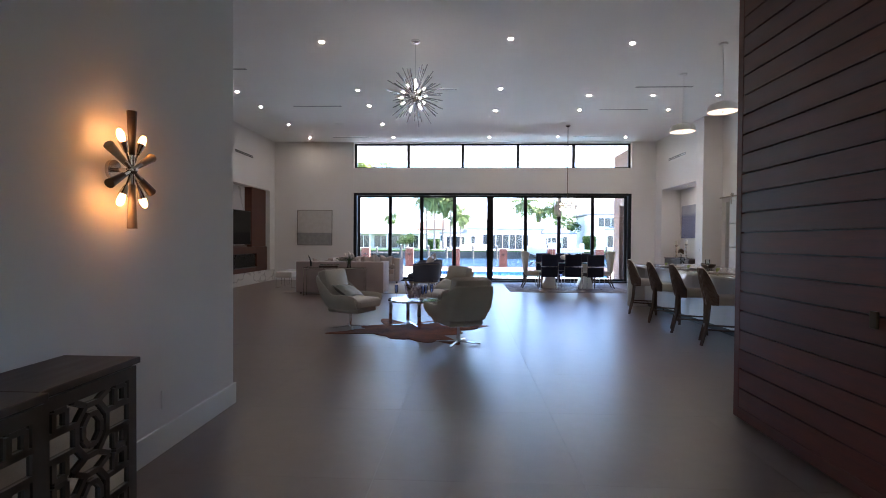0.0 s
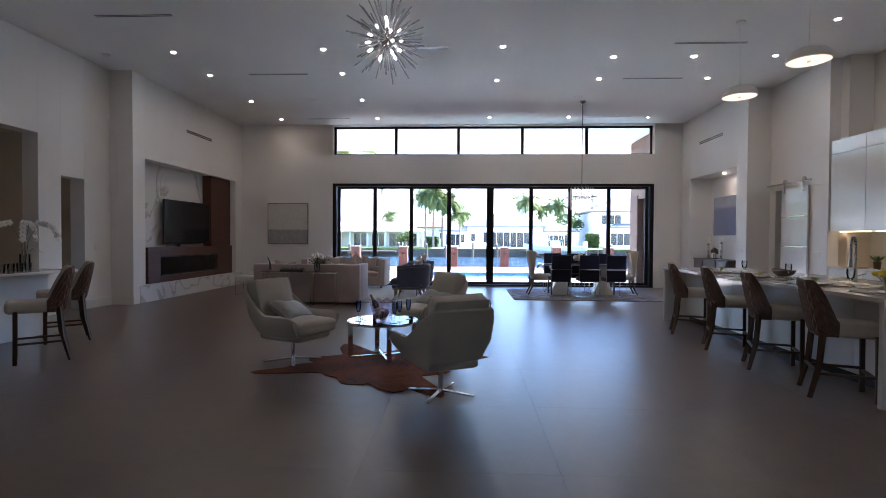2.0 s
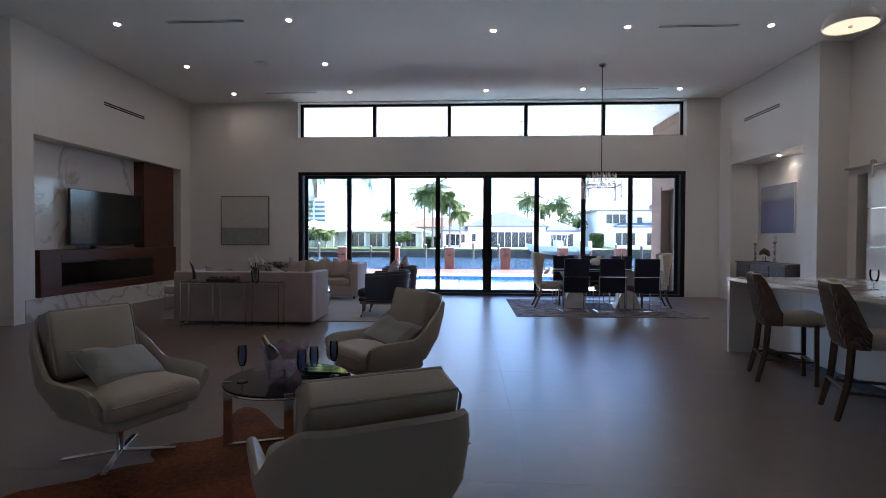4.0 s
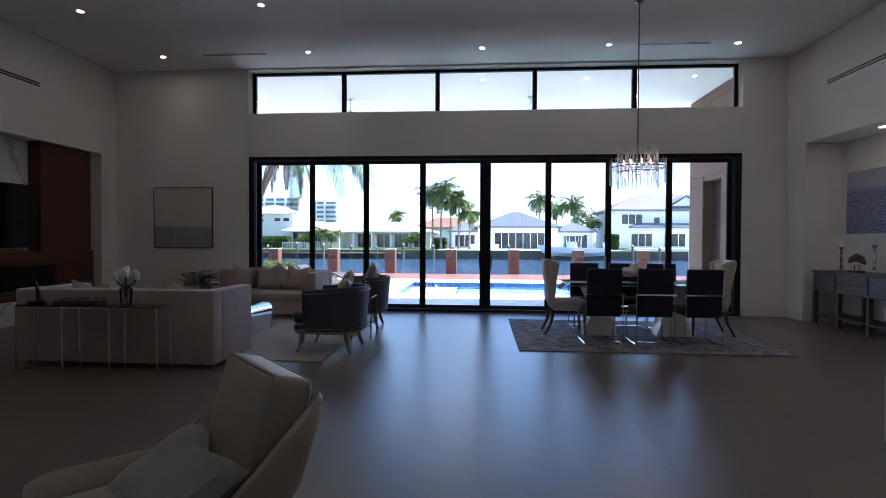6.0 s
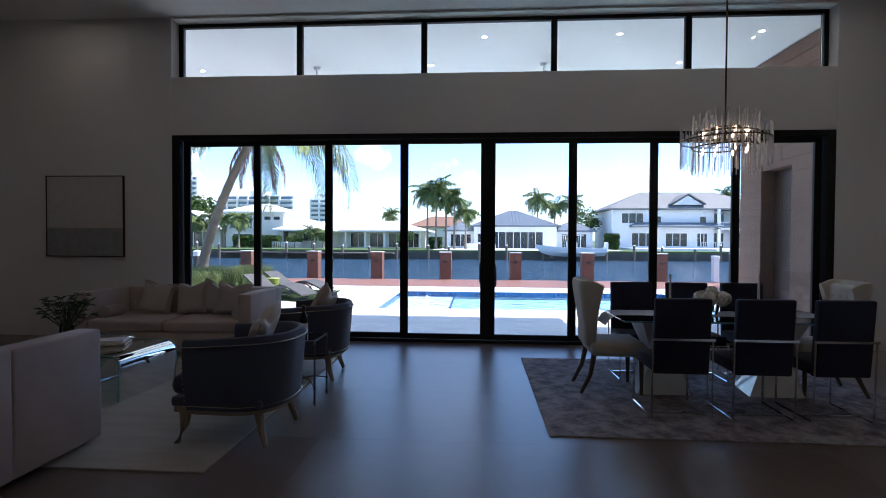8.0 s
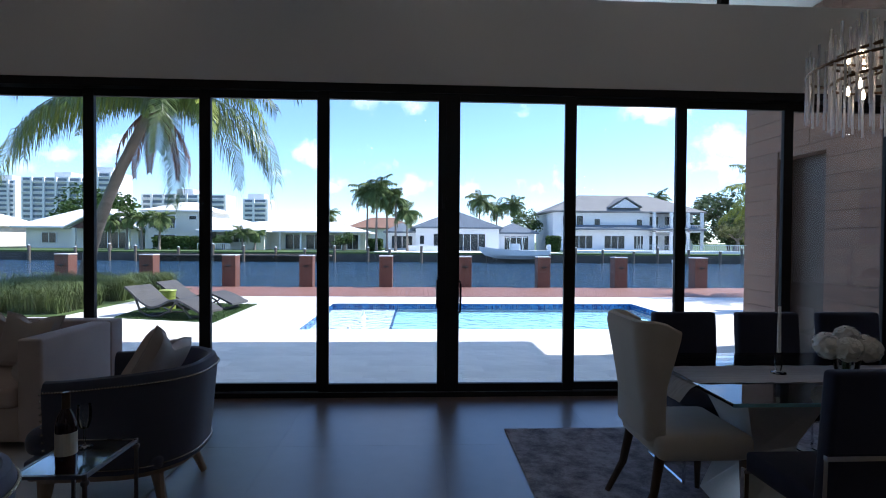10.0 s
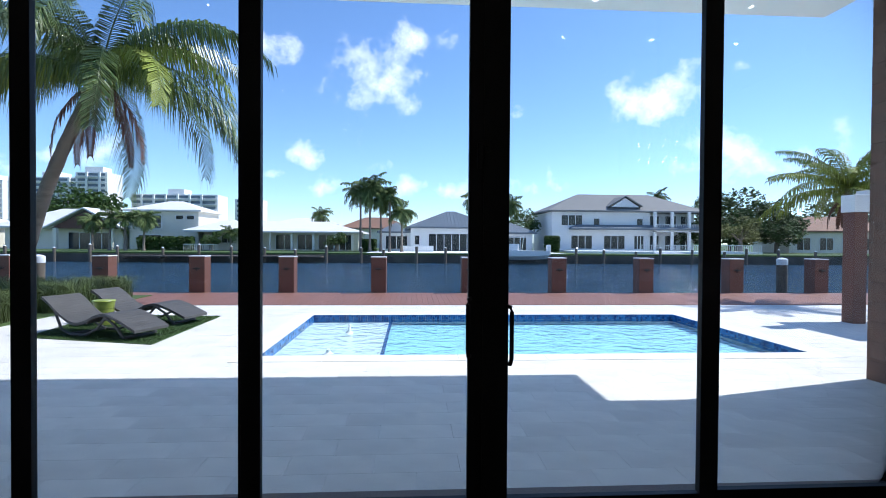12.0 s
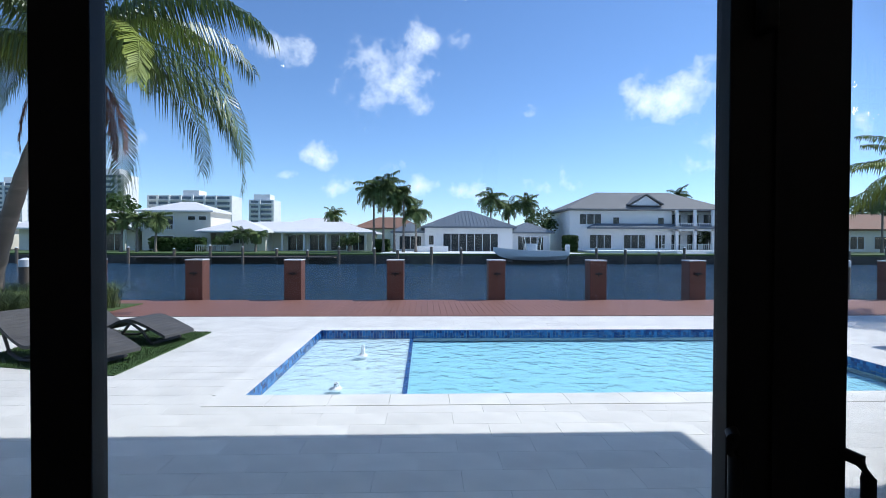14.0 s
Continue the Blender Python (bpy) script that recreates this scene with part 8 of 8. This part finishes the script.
tower("apartment_building", "long white apartment block with rows of balconies", -217, -176, 304, 16, 35, 12)
tower("apartment_building", "tall narrow cream apartment tower", -174.5, -158.5, 292, 14, 36.5, 13)
tower("apartment_building", "long low apartment block with blue window bands", -156, -109, 310, 16, 27, 9)
tower("apartment_building", "pale blue-white apartment tower", -96, -82.5, 300, 14, 24, 9)
tower("apartment_building", "distant white tower block", -256, -240, 330, 14, 36, 13)


def leaf_tree(x, y, z, h, r, m, label, seed, n=2600, size=0.55):
    t = thing("broadleaf_tree", label, "tree", pose(x, y, z))
    rnd = random.Random(seed)
    part("trunk", tube([(0, 0, 0), (0.1, 0, h * 0.25), (0.0, 0.1, h * 0.5)], [0.35, 0.28, 0.2], 8), TRUNK, t, smooth=True)
    lobes = []
    for i in range(9):
        a = i * 2.4
        c = Vector((r * 0.62 * math.cos(a) * rnd.uniform(0.5, 1), r * 0.62 * math.sin(a) * rnd.uniform(0.5, 1), h * rnd.uniform(0.36, 0.80)))
        lobes.append((c, r * rnd.uniform(0.34, 0.52)))
        part("limb", tube([(0, 0, h * 0.3), c * 0.6 + Vector((0, 0, h * 0.12)), c], [0.14, 0.08, 0.03], 6), TRUNK, t)
    bm = bmesh.new()
    for i in range(n):
        c, q = lobes[i % len(lobes)]
        d = Vector((rnd.gauss(0, 1), rnd.gauss(0, 1), rnd.gauss(0, 1))).normalized()
        p = c + Vector((d.x, d.y, d.z * 0.75)) * q * rnd.uniform(0.55, 1.08)
        u = Vector((rnd.gauss(0, 1), rnd.gauss(0, 1), rnd.gauss(0, 0.6))).normalized()
        v = u.orthogonal().normalized()
        s = size * rnd.uniform(0.5, 1.1)
        bm.faces.new([bm.verts.new(p + w) for w in (u * s * 0.5, v * s * 0.3, -u * s * 0.5, -v * s * 0.3)])
    part("crown", bm, m, t)


leaf_tree(54.5, 99, GZ, 12.0, 6.4, TREELEAF, "broad dark green tree beside the white house", 41, 4200, 0.8)
leaf_tree(60.5, 96, GZ, 9.6, 4.8, TREELEAF, "round bright green tree on the far bank", 42, 3000, 0.7)
leaf_tree(50.3, 90, GZ, 6.2, 3.3, PALELEAF, "small yellowish tree on the far bank", 43, 1800, 0.5)
leaf_tree(-63, 118, GZ, 11.0, 9.0, TREELEAF, "wide dark tree behind the cream house", 44, 3200, 0.9)
leaf_tree(-27.6, 90.0, GZ, 3.2, 1.6, TREELEAF, "small round shrub tree before the ranch house", 45, 900, 0.35)
leaf_tree(-10.2, 91.0, GZ, 3.0, 1.6, TREELEAF, "small round shrub tree on the lawn", 46, 900, 0.35)
leaf_tree(19.4, 100, GZ, 8.0, 3.0, TREELEAF, "dark tree between the houses", 47, 1600, 0.55)
leaf_tree(85, 110, GZ, 11.0, 8.0, TREELEAF, "large dark tree behind the brown-roofed house", 48, 2600, 0.9)


def hedge(x0, x1, y, h, seed):
    bm = bmesh.new()
    rnd = random.Random(seed)
    for i in range(1500):
        p = Vector((rnd.uniform(x0, x1), y + rnd.uniform(-0.7, 0.7), GZ + h * rnd.uniform(0, 1) ** 0.7))
        u = Vector((rnd.gauss(0, 1), rnd.gauss(0, 1), rnd.gauss(0, 1))).normalized()
        v = u.orthogonal().normalized()
        bm.faces.new([bm.verts.new(p + w) for w in (u * 0.28, v * 0.16, -u * 0.28, -v * 0.16)])
    tagged(part("hedge", bm, TREELEAF, None, kind="stuff"), "clipped green hedge on the far bank", "hedge")


hedge(-37.5, -30.0, 90, 1.9, 51)
hedge(-6.5, -4.4, 90, 1.7, 52)
hedge(21.0, 23.0, 92, 2.4, 53)

# frond green lightened for the far palms, sunlight put into its colour
FARFROND = mat("sunlit_palm_frond", (0.15, 0.20, 0.065), 0.6, var=0.3, scale=1.0, bump=0.05, spec=0.15)
leaf_tree(46.8, 98, GZ, 6.0, 4.2, TREELEAF, "dense green tree beside the white house", 51, 2600, 0.6)
leaf_tree(53.0, 95, GZ, 5.6, 4.2, TREELEAF, "dense low green tree on the far bank", 52, 2600, 0.6)
leaf_tree(59.0, 94, GZ, 6.2, 4.4, TREELEAF, "dense low green tree on the far bank", 53, 2600, 0.6)
far_palms = [(-6.4, 88, 8.4, 2.6), (-5.0, 87, 9.0, 2.6), (-3.6, 88.5, 8.0, 2.4), (-2.3, 87.5, 7.6, 2.4), (-0.6, 88, 5.8, 2.2), (12.6, 110, 9.5, 3.0), (16.3, 112, 8.0, 2.6), (19.6, 112, 8.8, 2.6),
             (-15.4, 108, 6.2, 2.0), (-39.8, 87, 4.6, 1.8), (-37.7, 87, 4.3, 1.8), (-35.6, 87.5, 4.4, 1.8), (-42.6, 88, 4.0, 1.7), (50.0, 116, 10.8, 2.6), (41.5, 116, 9.0, 2.4), (69.5, 92, 8.4, 2.6), (-24.5, 89, 2.6, 1.4), (-22.8, 89, 2.4, 1.3)]
for i, (x, y, h, L) in enumerate(far_palms):
    palm("distant_palm", "tall palm on the far bank", x, y, GZ, h, (0.3 * math.sin(i * 3.1), 0.2), L * 1.2, 30, 60 + i, n=16, trunk_r=0.17, group="far palms", green=FARFROND)


def boat():
    t = thing("motorboat", "white centre-console motorboat with a hard top on a lift", "boat", pose(13.2, 77.6, -0.75))
    bm = bmesh.new()
    rows = []
    for f, w, k, s in ((-4.2, 1.2, 0.15, 1.15), (-2.0, 1.3, 0.0, 1.15), (0.5, 1.3, 0.0, 1.2), (2.5, 1.0, 0.12, 1.35), (3.8, 0.45, 0.5, 1.5), (4.5, 0.03, 1.1, 1.6)):
        rows.append([bm.verts.new(p) for p in ((-f, -w, s), (-f, -w * 0.85, 0.5 + k), (-f, 0, k), (-f, w * 0.85, 0.5 + k), (-f, w, s))])
    for a, b in zip(rows, rows[1:]):
        for k in range(4):
            bm.faces.new((a[k], a[k + 1], b[k + 1], b[k]))
        bm.faces.new((a[0], b[0], b[4], a[4]))
    bm.faces.new(rows[0])
    bmesh.ops.recalc_face_normals(bm, faces=bm.faces[:])
    part("hull", bm, GEL, t, smooth=True)
    part("console", rbox(-0.6, -0.5, 1.1, 0.6, 0.5, 2.0, 0.1, 2), GEL, t)
    part("hard_top", rbox(-1.2, -1.0, 2.75, 1.4, 1.0, 2.85, 0.04, 2), GEL, t)
    for x in (-0.9, 1.1):
        for y in (-0.8, 0.8):
            part("top_post", tube([(x * 0.8, y, 1.1), (x, y * 0.95, 2.75)], 0.035, 6), CHROME, t)
    part("windscreen", box(-0.75, -0.55, 2.0, -0.65, 0.55, 2.5), PANE, t)
    part("engine", rbox(4.1, -0.3, 0.6, 4.6, 0.3, 1.9, 0.1, 2), GEL, t)
    for x in (-2.5, 2.5):
        part("lift_beam", box(x - 0.1, -1.6, -0.15, x + 0.1, 1.6, 0.05), PILE, t)


boat()
for i, x in enumerate((-56, -51, -46, -41.5, -37, -33.5, -29, -24.5, -20.5, -17, -13.2, -9.4, -5.4, -2.6, 1.4, 5.0, 9.8, 17.6, 21.5, 24.8, 28.6, 32.4, 36.2, 40.0, 43.8, 47.6, 52, 58, 64, 70, 76)):
    t = thing("far_pile", "weathered timber pile at the far seawall", "pile", pose(x, 79.0 - (i % 3) * 0.7, 0), "far piles")
    top = 0.35 + 0.6 * ((i * 37) % 10) / 10
    part("post", tube([(0, 0, -3.2), (0, 0, top)], 0.17, 8), PILE, t, smooth=True)
    part("cap", tube([(0, 0, top), (0, 0, top + 0.12)], [0.18, 0.05], 8), GEL, t)
fd2 = thing("floating_dock", "low timber dock along the far seawall", "dock", None)
part("planks", box(-34, 77.9, -0.55, -10, 79.5, -0.4), PILE, fd2)
for x in range(-33, -9, 4):
    part("cross_beam", box(x - 0.1, 77.9, -0.75, x + 0.1, 79.5, -0.55), PILE, fd2)

# ---- pieces of floors and pavements ----
fl = thing("floor_tiles", "large grey-brown satin porcelain floor tiles", "floor", kind="structure")
fl.name = "floor_1"
TW, TL = 1.20, 1.20
cache = {}
for i in range(-7, 8):
    for j in range(-2, 17):
        x0, x1 = 1.16 + i * TW, 1.16 + (i + 1) * TW
        y0, y1 = -0.35 + j * TL, -0.35 + (j + 1) * TL
        x0, x1, y0, y1 = max(x0, -8.1), min(x1, 8.6), max(y0, -1.0), min(y1, 18.84)
        if x1 - x0 < 0.05 or y1 - y0 < 0.05:
            continue
        if y1 < 5.4 and (x1 < -1.5 or x0 > 2.9):
            continue
        k = (round(x1 - x0, 2), round(y1 - y0, 2))
        if k not in cache:
            q = part("tile", box(0.0005, 0.0005, -0.012, k[0] - 0.0005, k[1] - 0.0005, 0.0), TILE, fl)
            cache[k] = q.data
        else:
            q = new("tile", cache[k])
            q.parent = fl
        q.location = (x0, y0, 0)

# travertine pavers in running bond
pv = thing("pavement", "white travertine pavers in running bond round the pool", "pavement", kind="structure")
PW, PL = 0.305, 0.61
cache, far = {}, bmesh.new()
count = 0
for j in range(0, 33):
    y0, y1 = 19.12 + j * PW, 19.12 + (j + 1) * PW
    for i in range(-27, 30):
        x0 = i * PL + (PL / 2 if j % 2 else 0)
        x1 = x0 + PL
        if y1 > 29.1 or x0 < -15.8 or x1 > 17.8:
            continue
        spans = [(x0, x1)]
        if y1 > PY0 and y0 < PY1:
            spans = []
            if x0 < PX0:
                spans.append((x0, min(x1, PX0)))
            if x1 > PX1:
                spans.append((max(x0, PX1), x1))
        if not spans:
            continue
        a, b = spans[0]
        if b - a < 0.04 or (x0 > 6.28 and x0 < 7.6 and y0 < 21.8):
            continue
        ya, yb = y0, y1
        if y0 < PY0 < y1 and x1 > PX0 and x0 < PX1:
            continue
        near = -3.6 < x0 < 5.4 and y0 < 22.9 and count < 300
        if near:
            k = round(b - a, 3)
            if k not in cache:
                q = part("paver", box(0.001, 0.001, -0.012, b - a - 0.001, PW - 0.001, 0), PAVER, pv)
                cache[k] = q.data
            else:
                q = new("paver", cache[k])
                q.parent = pv
            q.location = (a, y0, PZ)
            count += 1
        else:
            box(a + 0.002, y0 + 0.002, PZ - 0.012, b - 0.002, y1 - 0.002, PZ, bm=far)
part("outer_pavers", far, PAVER, pv, kind="stuff")
# coping round the pool
cp = bmesh.new()
for a in np.arange(PX0 - 0.3, PX1 + 0.3, 0.61):
    b = min(a + 0.605, PX1 + 0.3)
    box(a, PY0 - 0.36, PZ - 0.05, b, PY0 + 0.0, PZ + 0.006, bm=cp)
    box(a, PY1, PZ - 0.05, b, PY1 + 0.34, PZ + 0.006, bm=cp)
for a in np.arange(PY0, PY1 - 0.01, 0.61):
    b = min(a + 0.605, PY1)
    box(PX0 - 0.34, a, PZ - 0.05, PX0, b, PZ + 0.006, bm=cp)
    box(PX1, a, PZ - 0.05, PX1 + 0.34, b, PZ + 0.006, bm=cp)
part("coping", cp, PAVER, pv, "smooth pool coping stones", kind="stuff")

# mosaic waterline
mo = bmesh.new()
S = 0.05
for z in (-0.125, -0.075, -0.025):
    for a in np.arange(PX0, PX1 - 0.02, S):
        box(a + 0.002, PY1 - 0.008, PZ + z - 0.024, a + S - 0.002, PY1, PZ + z + 0.024, bm=mo)
        box(a + 0.002, PY0, PZ + z - 0.024, a + S - 0.002, PY0 + 0.008, PZ + z + 0.024, bm=mo)
    for a in np.arange(PY0, PY1 - 0.02, S):
        box(PX0, a + 0.002, PZ + z - 0.024, PX0 + 0.008, a + S - 0.002, PZ + z + 0.024, bm=mo)
        box(PX1 - 0.008, a + 0.002, PZ + z - 0.024, PX1, a + S - 0.002, PZ + z + 0.024, bm=mo)
part("waterline_mosaic", mo, POOLTILE2, pool_ob, "glossy blue mosaic tiles", kind="stuff")

# deck boards
dk = thing("dock", "reddish-brown composite deck boards along the canal", "dock", kind="structure")
me = None
rest = bmesh.new()
for i in range(-130, 150):
    x = i * 0.145
    if -9.5 < x < 14.5:
        if me is None:
            q = part("deck_board", box(0, 0, -0.03, 0.139, 2.98, 0), DECK, dk)
            me = q.data
        else:
            q = new("deck_board", me)
            q.parent = dk
        q.location = (x, 29.08, PZ - 0.005)
    else:
        box(x, 29.08, PZ - 0.035, x + 0.139, 32.06, PZ - 0.005, bm=rest)
part("outer_boards", rest, DECK, dk, kind="stuff")
part("fascia", box(-19, 32.06, PZ - 0.28, 21.5, 32.10, PZ - 0.005), DECK, dk)
